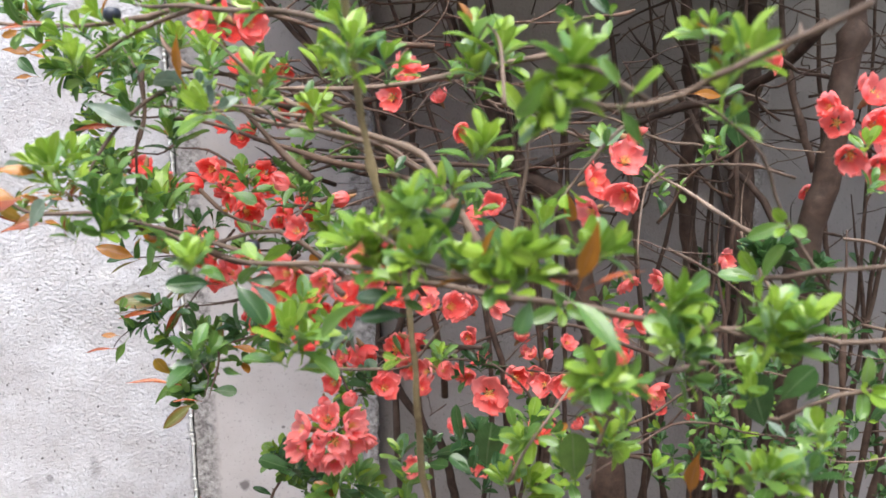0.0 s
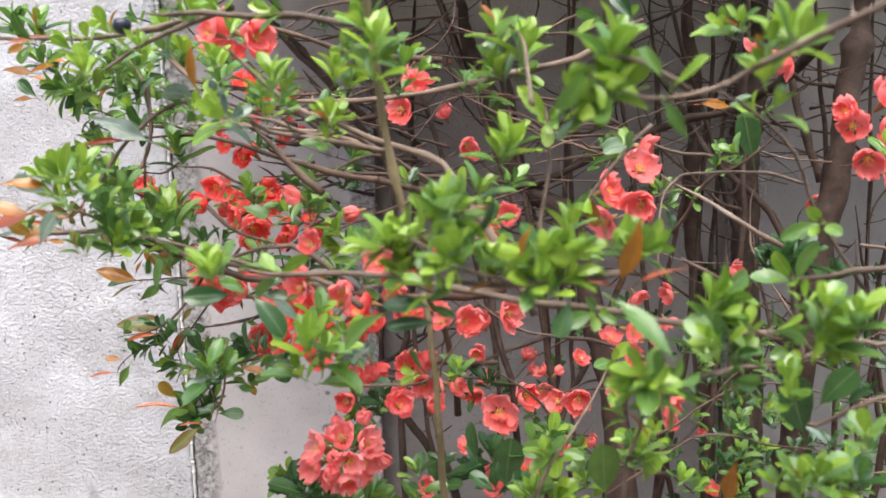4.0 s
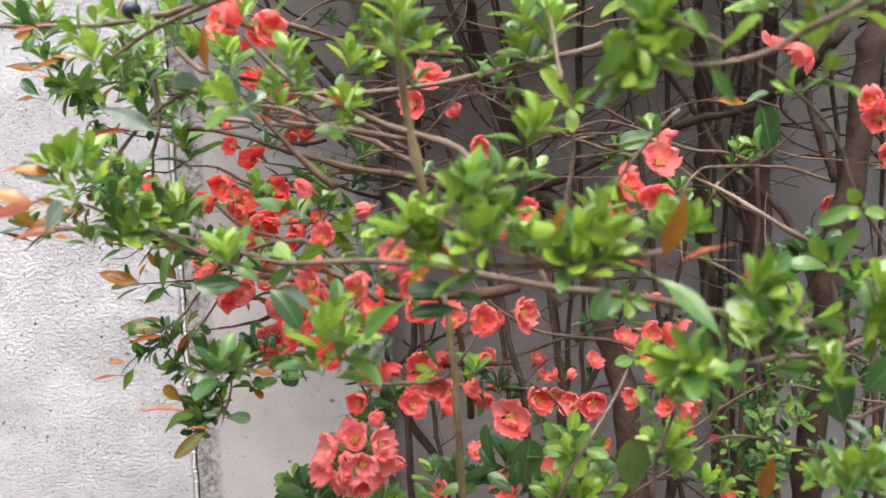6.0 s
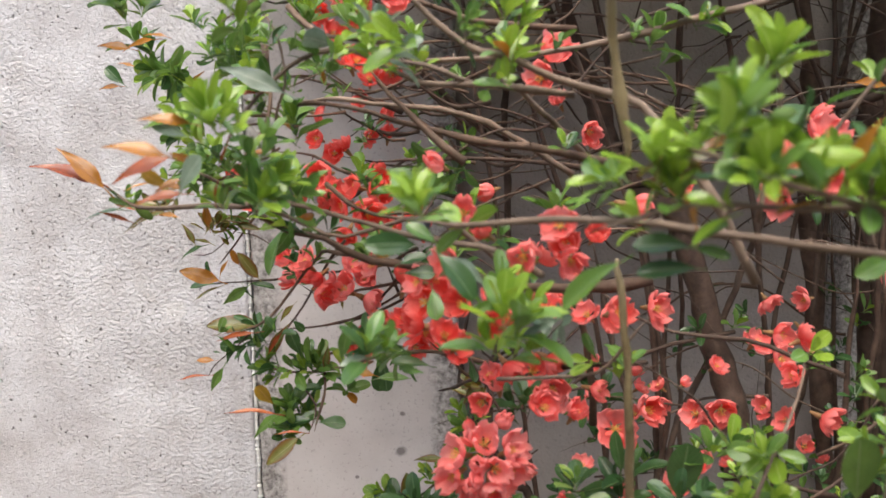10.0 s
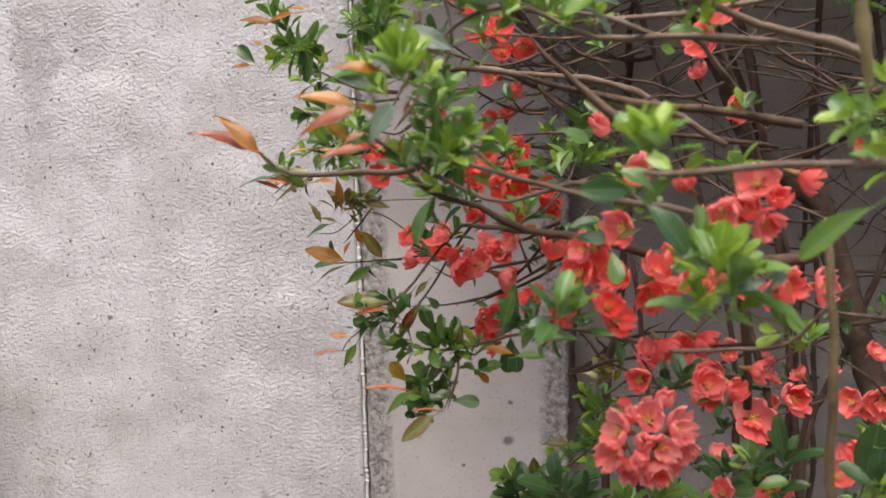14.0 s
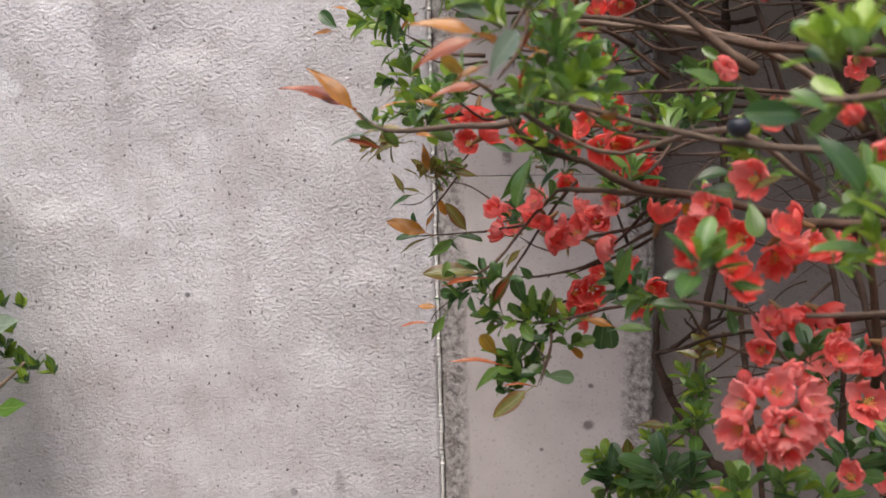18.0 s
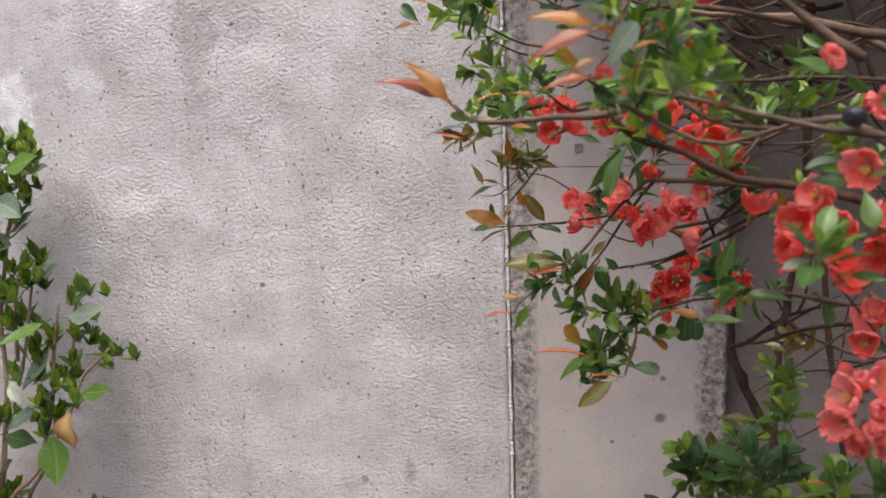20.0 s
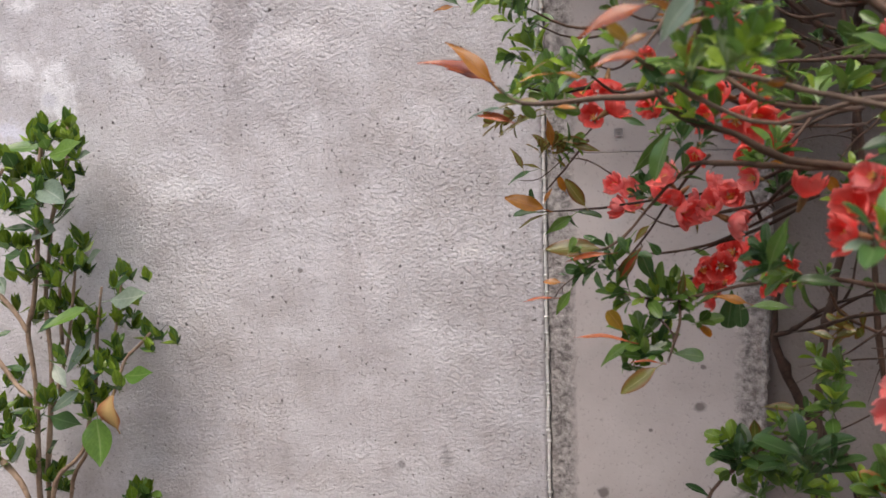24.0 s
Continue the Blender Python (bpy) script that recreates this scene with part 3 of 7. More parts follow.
# ---------- the flowering quince ----------
quince = tagged(new("flowering_quince"), "flowering quince shrub with coral red blossoms and fresh green leaves", "shrub")
quince.location = (0.45, 1.12, 0.0)
bpy.context.view_layer.update()
foliage = Foliage()
chance = random.Random(11)
leaf_objects = [0]
CAMERA_SIDE = Vector((-0.1, -0.75, 0.55))


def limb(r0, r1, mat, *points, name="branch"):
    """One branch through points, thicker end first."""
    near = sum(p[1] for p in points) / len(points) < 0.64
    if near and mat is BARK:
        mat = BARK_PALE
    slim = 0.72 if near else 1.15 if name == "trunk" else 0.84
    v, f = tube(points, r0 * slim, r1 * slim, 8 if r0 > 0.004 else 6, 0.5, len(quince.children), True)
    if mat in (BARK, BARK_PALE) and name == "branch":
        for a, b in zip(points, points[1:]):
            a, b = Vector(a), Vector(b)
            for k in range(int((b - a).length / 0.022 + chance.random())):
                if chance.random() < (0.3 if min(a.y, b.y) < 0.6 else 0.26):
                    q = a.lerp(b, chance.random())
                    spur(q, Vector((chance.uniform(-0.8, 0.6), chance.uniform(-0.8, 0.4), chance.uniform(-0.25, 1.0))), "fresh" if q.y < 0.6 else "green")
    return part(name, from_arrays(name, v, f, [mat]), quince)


def spur(at, way, tone):
    """A short side shoot that ends in a small tuft."""
    way = way.normalized() * chance.uniform(0.006, 0.02)
    tip = at + way
    rosette(tip.x, tip.y, tip.z, way.x, way.z, chance.choice((4, 5, 6, 7)), chance.uniform(0.012, 0.02), tone, way.y, single=False)


def put_leaf(base, along, face, length, tone, shape, single):
    m = facing(base, along, face, length)
    if single and leaf_objects[0] < 300:
        leaf_objects[0] += 1
        part("leaf", LEAF_MESH[tone, shape], quince, m)
    else:
        foliage.add(shape, tone, m)


def leaf(tone, x, y, z, tx, ty, tz, wide=0):
    """One leaf from its stalk to its tip."""
    base, tip = Vector((x, y, z)), Vector((tx, ty, tz))
    loose = 0.3 if wide == 2 else 1.0
    face = CAMERA_SIDE + Vector((chance.uniform(-0.7, 0.7), chance.uniform(-0.2, 0.4), chance.uniform(-0.3, 0.8))) * loose
    put_leaf(base, tip - base, face, (tip - base).length, tone, (3, 3, 8, 5)[wide] if tone in ("bronze", "red", "olive") else (chance.choice((0, 6, 3)), 3, 2, 5)[wide], True)


def rosette(x, y, z, dx, dz, count=7, size=0.02, tone="fresh", dy=-0.25, single=True, twins=0):
    """A tuft of leaves opening round a shoot that grows along (dx, dy, dz)."""
    axis = Vector((dx, dy, dz)).normalized()
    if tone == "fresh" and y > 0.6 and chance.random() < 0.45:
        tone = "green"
    u = axis.orthogonal().normalized()
    w = axis.cross(u)
    spin = chance.uniform(0, 6.28)
    for k in range(count):
        a = spin + k * 2.4
        out = u * math.cos(a) + w * math.sin(a)
        age = k / max(1, count - 1)
        lift = (0.6 if tone == "fresh" else 0.4) + 2.0 * age ** 1.2
        along = axis * lift + out * (1.0 - 0.45 * age) + Vector((0, 0, chance.uniform(-0.12, 0.2)))
        length = size * (1.0 - 0.45 * age) * chance.uniform(0.75, 1.2)
        base = Vector((x, y, z)) + axis * (0.012 * age - 0.006) * (size / 0.028) - axis * size * 0.42 + out * 0.0015
        own = tone
        if tone == "fresh" and age < 0.5 and chance.random() < 0.6:
            own = "jade" if k % 3 else "green"
        elif tone == "green" and chance.random() < 0.4:
            own = "jade" if k % 3 == 1 else "dark" if age < 0.4 else "fresh"
        elif tone in ("green", "fresh") and chance.random() < 0.012:
            own = "bronze"
        put_leaf(base, along, axis * 1.0 - out * 0.35 + Vector((0, 0, 0.5)), length, own, chance.choice((0, 0, 1, 2)), single)
    for k in range(twins):
        side = u * chance.uniform(-1, 1) + w * chance.uniform(-1, 1) - axis * chance.uniform(0.2, 1.2)
        q = Vector((x, y, z)) + side * size * 0.75
        grow = axis + side * 0.5
        rosette(q.x, q.y, q.z, grow.x, grow.z, chance.choice((4, 5, 6)), size * chance.uniform(0.7, 0.95), tone, grow.y, single and k == 0)


def petal_blade(state, seed):
    """One round petal, part of a cup that opens along +z; five of them overlap."""
    r = random.Random(seed)
    verts, faces, uvs = [], [], []
    rows, half = 9, 5
    for i in range(rows + 1):
        v = i / rows
        if state == "open":
            radius, high = 0.10 + 0.86 * math.sin(v * 1.5), 0.04 + 0.60 * v ** 1.6
        elif state == "cup":
            radius, high = 0.10 + 0.64 * math.sin(v * 1.85), 0.02 + 0.86 * v ** 1.25
        else:
            radius, high = 0.46 * math.sin(0.3 + 2.45 * v), 0.5 - 0.53 * math.cos(0.3 + 2.45 * v)
        wide = 0.16 + 0.84 * math.sin(min(1.0, v / 0.62) * math.pi / 2) if v < 0.62 else math.sqrt(max(0.0, 1 - ((v - 0.62) / 0.40) ** 2))
        for k in range(-half, half + 1):
            u = k / half
            angle = u * wide * math.radians(50 if state != "bud" else 64)
            lip = 0.09 * v * v * math.sin(4.3 * u + seed * 2.1) + 0.04 * v * math.sin(9 * u + seed)
            notch = 0.05 * max(0.0, v - 0.8) * 5 * math.exp(-(u * 5) ** 2)
            q = radius * (1.0 - 0.10 * u * u * (state != "bud")) + lip * 0.7
            verts.append((q * math.sin(angle), q * math.cos(angle), high + lip - notch + 0.10 * u * u * v))
            uvs.append((0.5 + 0.5 * u, v))
    side = 2 * half + 1
    for i in range(rows):
        for k in range(side - 1):
            a = i * side + k
            faces.append((a, a + 1, a + side + 1, a + side))
    return verts, faces, uvs


PETAL_SHAPE = {(state_, s_): petal_blade(state_, s_) for state_ in ("open", "cup", "bud") for s_ in (1, 2, 3)}
PETAL_MESH = {(k, s, c): from_arrays("petal", b[0], b[1], [skin], b[2]) for (k, s), b in PETAL_SHAPE.items() for c, skin in PETAL_SKIN.items()}


def stamen_mesh():
    verts, faces = [], []
    r = random.Random(3)
    for k in range(16):
        a, t = k * 2.4, 0.05 + 0.20 * math.sqrt(k / 16)
        tip = Vector((t * math.cos(a), t * math.sin(a), r.uniform(0.42, 0.6)))
        v, f = tube([(0.25 * tip.x, 0.25 * tip.y, 0.05), tip], 0.012, 0.012, 3)
        o = len(verts)
        verts += v
        faces += [tuple(i + o for i in q) for q in f]
        o = len(verts)
        e = 0.036
        verts += [tip + Vector(c) * e for c in ((1, 0, 0), (0, 1, 0), (-1, 0, 0), (0, -1, 0), (0, 0, 1.2), (0, 0, -1.2))]
        faces += [(o, o + 1, o + 4), (o + 1, o + 2, o + 4), (o + 2, o + 3, o + 4), (o + 3, o, o + 4), (o + 1, o, o + 5), (o + 2, o + 1, o + 5), (o + 3, o + 2, o + 5), (o, o + 3, o + 5)]
    return from_arrays("stamen_tuft", verts, faces, [ANTHER])


def calyx_mesh():
    v, f = tube([(0, 0, -0.62), (0, 0, -0.4), (0, 0, -0.12), (0, 0, 0.02)], 0.07, 0.2, 8, 0.1, 1)
    return from_arrays("flower", v, f, [CALYX])


STAMENS, CALYX_MESH = stamen_mesh(), calyx_mesh()


def flower(x, y, z, size=0.02, skin="coral", state="open", lean=None):
    """A blossom of five to eight petals; size is the length of one petal."""
    axis = Vector(lean) if lean is not None else Vector((chance.uniform(-0.95, 0.75), chance.uniform(-0.95, 0.0), chance.uniform(-0.4, 0.95)))
    turn = axis.to_track_quat("Z", "Y").to_matrix().to_4x4() @ pose(0, 0, 0, 0, 0, chance.uniform(0, 72))
    here = Matrix.Translation((x, y, z)) @ turn @ Matrix.Diagonal((size, size, size, 1))
    calyx = part("flower", CALYX_MESH, quince, here, label={"red": "deep red quince blossom", "coral": "coral red quince blossom", "pink": "salmon pink quince blossom"}[skin])
    rings = [(5, 1.0, 1.0)] + ([(3, 0.68, 1.05)] if chance.random() < 0.45 or state == "bud" else [])
    for count, wide, high in rings:
        for k in range(count):
            m = pose(0, 0, 0, chance.uniform(-11, 11) + (4 if k % 2 else -4), chance.uniform(-9, 9), 360 * k / count + chance.uniform(-7, 7) + (36 if count == 3 else 0))
            s = chance.uniform(0.86, 1.1)
            part("petal", PETAL_MESH[state, chance.choice((1, 2, 3)), skin], calyx, here @ m @ Matrix.Diagonal((s * wide, s * wide, s * high, 1)))
    if state != "bud":
        part("stamen_tuft", STAMENS, calyx, here @ Matrix.Diagonal((1, 1, 0.8 if state == "open" else 1, 1)), label="yellow stamens")


def dried_fruit(x, y, z, radius):
    bm = bmesh.new()
    bmesh.ops.create_icosphere(bm, subdivisions=3, radius=radius)
    for v in bm.verts:
        v.co *= 1 + 0.08 * noise.noise(v.co * 420)
        if v.co.z > radius * 0.8:
            v.co.z -= radius * 0.22
    me = bpy.data.meshes.new("dried_fruit")
    bm.to_mesh(me)
    bm.free()
    me.polygons.foreach_set("use_smooth", [True] * len(me.polygons))
    me.materials.append(BERRY_SKIN)
    part("dried_fruit", me, quince, Matrix.Translation((x, y, z)), label="small black dried fruit")


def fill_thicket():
    """The tangle of thin bare twigs and short spurs deep in the shrub, with unseen tufts overhead added to shade it."""
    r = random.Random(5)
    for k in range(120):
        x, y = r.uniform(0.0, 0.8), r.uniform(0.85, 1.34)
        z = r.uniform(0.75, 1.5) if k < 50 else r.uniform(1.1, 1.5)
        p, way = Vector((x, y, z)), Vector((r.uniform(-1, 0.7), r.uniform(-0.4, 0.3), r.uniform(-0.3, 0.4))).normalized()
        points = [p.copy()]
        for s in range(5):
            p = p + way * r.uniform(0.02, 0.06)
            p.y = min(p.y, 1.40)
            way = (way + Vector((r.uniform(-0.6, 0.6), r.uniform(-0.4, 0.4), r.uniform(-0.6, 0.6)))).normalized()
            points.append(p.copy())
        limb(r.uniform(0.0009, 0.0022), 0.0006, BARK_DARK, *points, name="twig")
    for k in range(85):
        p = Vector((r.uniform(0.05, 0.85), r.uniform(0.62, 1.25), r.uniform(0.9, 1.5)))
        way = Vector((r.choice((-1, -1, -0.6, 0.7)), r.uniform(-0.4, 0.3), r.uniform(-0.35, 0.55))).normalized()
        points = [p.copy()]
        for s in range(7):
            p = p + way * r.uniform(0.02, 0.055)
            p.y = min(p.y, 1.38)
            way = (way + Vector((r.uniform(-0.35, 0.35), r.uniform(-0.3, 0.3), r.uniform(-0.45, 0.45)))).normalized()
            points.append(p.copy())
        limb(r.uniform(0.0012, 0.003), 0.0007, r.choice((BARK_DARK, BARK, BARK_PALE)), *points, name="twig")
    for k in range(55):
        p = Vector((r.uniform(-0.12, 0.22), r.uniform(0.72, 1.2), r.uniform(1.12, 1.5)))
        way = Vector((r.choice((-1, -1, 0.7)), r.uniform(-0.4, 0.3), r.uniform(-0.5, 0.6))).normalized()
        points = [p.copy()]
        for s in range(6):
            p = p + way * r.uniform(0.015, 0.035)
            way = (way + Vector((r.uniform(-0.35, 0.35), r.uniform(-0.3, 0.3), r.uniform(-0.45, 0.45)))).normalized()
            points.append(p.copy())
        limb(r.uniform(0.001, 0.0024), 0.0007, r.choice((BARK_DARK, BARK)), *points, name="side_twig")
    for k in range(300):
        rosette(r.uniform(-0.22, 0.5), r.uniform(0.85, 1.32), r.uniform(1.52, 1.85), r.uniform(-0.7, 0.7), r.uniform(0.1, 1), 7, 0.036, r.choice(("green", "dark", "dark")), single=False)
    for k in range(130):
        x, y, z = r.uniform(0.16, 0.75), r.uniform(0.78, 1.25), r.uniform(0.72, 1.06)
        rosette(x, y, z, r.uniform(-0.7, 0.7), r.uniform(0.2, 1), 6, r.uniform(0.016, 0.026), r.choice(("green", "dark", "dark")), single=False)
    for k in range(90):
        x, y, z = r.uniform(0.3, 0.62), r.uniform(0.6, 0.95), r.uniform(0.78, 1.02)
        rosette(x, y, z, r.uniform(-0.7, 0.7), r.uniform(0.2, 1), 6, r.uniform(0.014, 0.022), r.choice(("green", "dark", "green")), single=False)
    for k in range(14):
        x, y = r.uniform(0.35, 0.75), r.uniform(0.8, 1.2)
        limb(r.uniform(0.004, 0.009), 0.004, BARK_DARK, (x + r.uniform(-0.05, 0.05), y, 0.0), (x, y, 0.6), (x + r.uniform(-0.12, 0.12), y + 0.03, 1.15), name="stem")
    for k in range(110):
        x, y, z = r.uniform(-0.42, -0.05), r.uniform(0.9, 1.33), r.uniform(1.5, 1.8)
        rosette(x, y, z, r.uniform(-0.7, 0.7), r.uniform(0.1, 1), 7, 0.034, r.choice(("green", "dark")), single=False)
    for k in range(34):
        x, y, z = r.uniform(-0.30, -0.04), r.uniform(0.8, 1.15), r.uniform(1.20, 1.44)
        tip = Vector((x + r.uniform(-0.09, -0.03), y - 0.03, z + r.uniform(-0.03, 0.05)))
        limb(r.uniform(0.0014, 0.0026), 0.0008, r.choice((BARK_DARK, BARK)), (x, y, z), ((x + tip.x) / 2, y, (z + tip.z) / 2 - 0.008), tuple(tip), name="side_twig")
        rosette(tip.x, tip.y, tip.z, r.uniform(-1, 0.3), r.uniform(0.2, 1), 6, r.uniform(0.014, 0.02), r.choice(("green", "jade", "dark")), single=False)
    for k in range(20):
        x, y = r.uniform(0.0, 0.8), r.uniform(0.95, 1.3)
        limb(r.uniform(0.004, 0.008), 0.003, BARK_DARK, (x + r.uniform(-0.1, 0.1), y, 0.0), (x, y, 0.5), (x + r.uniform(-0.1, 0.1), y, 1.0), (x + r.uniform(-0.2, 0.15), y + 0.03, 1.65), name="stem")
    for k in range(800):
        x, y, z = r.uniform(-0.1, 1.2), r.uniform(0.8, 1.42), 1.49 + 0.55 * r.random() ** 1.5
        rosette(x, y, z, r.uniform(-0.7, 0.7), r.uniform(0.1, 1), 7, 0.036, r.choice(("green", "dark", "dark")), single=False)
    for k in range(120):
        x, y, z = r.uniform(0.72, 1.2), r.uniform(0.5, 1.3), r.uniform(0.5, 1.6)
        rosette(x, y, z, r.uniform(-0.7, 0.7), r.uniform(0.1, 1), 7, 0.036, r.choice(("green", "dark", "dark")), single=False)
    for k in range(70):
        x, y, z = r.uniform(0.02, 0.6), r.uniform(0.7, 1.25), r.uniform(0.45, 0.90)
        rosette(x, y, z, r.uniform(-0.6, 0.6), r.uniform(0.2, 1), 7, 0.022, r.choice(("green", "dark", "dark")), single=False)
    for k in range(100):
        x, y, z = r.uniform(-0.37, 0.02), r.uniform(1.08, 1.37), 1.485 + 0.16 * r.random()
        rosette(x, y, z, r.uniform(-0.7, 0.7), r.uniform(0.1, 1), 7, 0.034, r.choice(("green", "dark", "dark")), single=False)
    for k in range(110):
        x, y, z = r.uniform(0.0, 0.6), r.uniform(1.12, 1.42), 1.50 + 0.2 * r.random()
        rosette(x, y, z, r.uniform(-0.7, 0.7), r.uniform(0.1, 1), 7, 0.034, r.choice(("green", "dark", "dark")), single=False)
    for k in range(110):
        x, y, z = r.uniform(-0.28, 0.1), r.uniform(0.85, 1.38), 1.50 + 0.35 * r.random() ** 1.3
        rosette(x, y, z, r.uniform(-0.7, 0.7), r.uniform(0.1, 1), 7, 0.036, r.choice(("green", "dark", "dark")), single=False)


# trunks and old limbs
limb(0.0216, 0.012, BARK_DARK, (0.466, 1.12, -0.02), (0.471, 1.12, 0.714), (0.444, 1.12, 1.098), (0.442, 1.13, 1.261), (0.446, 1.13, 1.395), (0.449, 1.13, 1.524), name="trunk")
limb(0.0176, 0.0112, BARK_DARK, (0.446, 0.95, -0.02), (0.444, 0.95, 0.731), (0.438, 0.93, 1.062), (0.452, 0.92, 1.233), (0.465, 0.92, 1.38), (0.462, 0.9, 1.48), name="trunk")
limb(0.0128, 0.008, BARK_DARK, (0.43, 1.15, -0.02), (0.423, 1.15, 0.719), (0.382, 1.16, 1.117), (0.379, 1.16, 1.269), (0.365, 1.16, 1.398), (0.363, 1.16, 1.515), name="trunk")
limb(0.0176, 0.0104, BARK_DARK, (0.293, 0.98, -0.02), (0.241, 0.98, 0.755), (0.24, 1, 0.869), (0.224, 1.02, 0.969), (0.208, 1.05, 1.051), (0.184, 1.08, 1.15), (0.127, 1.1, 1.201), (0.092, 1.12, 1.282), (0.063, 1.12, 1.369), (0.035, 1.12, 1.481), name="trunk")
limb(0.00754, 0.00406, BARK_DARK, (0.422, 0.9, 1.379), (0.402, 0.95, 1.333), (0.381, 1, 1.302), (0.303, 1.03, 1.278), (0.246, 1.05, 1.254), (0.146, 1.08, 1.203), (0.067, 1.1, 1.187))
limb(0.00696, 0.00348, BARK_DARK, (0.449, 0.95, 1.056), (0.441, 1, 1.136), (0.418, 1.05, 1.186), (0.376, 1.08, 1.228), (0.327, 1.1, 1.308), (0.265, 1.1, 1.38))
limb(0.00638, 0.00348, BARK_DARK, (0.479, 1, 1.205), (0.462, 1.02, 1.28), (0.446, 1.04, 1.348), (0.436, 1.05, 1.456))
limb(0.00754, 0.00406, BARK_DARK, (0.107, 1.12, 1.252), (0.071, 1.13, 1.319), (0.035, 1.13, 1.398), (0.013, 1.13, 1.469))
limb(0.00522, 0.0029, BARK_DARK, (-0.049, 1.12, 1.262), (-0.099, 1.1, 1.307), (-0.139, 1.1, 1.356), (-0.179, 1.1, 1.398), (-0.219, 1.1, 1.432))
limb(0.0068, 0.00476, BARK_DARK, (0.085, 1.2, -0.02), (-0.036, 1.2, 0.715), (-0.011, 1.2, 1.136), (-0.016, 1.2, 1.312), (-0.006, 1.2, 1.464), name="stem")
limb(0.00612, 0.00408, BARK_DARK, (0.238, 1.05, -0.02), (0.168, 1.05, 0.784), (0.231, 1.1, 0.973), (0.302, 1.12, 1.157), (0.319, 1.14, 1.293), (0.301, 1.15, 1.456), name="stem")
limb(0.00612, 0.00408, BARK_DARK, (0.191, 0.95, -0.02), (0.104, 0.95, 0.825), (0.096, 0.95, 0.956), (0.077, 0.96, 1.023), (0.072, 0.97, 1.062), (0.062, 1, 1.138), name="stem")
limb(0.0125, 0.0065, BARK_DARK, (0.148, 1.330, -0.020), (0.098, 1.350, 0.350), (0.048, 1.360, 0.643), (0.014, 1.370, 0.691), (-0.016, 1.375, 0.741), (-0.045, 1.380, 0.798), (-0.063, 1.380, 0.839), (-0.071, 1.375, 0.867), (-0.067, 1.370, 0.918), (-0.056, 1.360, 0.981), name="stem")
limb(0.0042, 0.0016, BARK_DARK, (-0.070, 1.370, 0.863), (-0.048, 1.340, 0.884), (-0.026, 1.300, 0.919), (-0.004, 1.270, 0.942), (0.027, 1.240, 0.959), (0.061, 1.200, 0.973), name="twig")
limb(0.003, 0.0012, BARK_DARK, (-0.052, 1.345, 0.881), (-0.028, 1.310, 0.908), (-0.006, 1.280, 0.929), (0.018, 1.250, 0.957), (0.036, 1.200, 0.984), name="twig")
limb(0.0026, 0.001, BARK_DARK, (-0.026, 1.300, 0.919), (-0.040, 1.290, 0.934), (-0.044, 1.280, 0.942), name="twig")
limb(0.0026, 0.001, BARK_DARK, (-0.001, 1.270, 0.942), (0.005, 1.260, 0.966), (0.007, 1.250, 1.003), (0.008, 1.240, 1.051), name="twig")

# middle branches
limb(0.00493, 0.00174, BARK, (0.052, 0.74, 1.148), (-0.021, 0.72, 1.146), (-0.07, 0.7, 1.156), (-0.109, 0.69, 1.165), (-0.163, 0.68, 1.18), (-0.206, 0.67, 1.2), (-0.234, 0.66, 1.215), (-0.244, 0.655, 1.229))
limb(0.0029, 0.00145, BARK_PALE, (-0.238, 0.66, 1.222), (-0.274, 0.67, 1.219), (-0.309, 0.68, 1.217), (-0.334, 0.69, 1.22), (-0.353, 0.69, 1.235))
limb(0.0029, 0.00174, BARK_PALE, (-0.067, 0.52, 1.195), (-0.095, 0.55, 1.205), (-0.136, 0.57, 1.212), (-0.168, 0.58, 1.219), (-0.197, 0.58, 1.229), (-0.226, 0.585, 1.234))
limb(0.00406, 0.00232, BARK, (0.01, 0.75, 1.026), (0.004, 0.74, 1.083), (-0.01, 0.73, 1.13), (-0.029, 0.72, 1.149))
limb(0.00348, 0.00145, BARK, (-0.005, 0.62, 1.246), (-0.054, 0.65, 1.255), (-0.113, 0.68, 1.267), (-0.163, 0.7, 1.28), (-0.21, 0.72, 1.289), (-0.234, 0.74, 1.288))
limb(0.0029, 0.00174, BARK, (-0.099, 0.66, 1.247), (-0.14, 0.68, 1.282), (-0.163, 0.7, 1.311))
limb(0.00406, 0.0029, BARK_DARK, (-0.073, 1.05, 1.27), (-0.114, 1.05, 1.307), (-0.15, 1.05, 1.349))
limb(0.00261, 0.00116, BARK, (-0.13, 0.72, 1.169), (-0.171, 0.75, 1.169), (-0.208, 0.8, 1.167), (-0.227, 0.83, 1.152), (-0.253, 0.85, 1.12), (-0.282, 0.84, 1.092), (-0.32, 0.83, 1.087))
limb(0.00203, 0.00087, BARK_DARK, (-0.133, 0.8, 1.168), (-0.173, 0.9, 1.136), (-0.245, 0.98, 1.115), (-0.296, 1.02, 1.102), (-0.356, 1.04, 1.095), (-0.385, 1.04, 1.095))
limb(0.00174, 0.00087, BARK_DARK, (-0.124, 0.8, 1.141), (-0.156, 0.85, 1.115), (-0.194, 0.87, 1.091), (-0.235, 0.88, 1.08), (-0.276, 0.87, 1.081))
limb(0.00232, 0.00104, BARK, (-0.076, 0.75, 1.08), (-0.132, 0.8, 1.077), (-0.175, 0.84, 1.06), (-0.224, 0.85, 1.045), (-0.253, 0.84, 1.048), (-0.283, 0.84, 1.054))
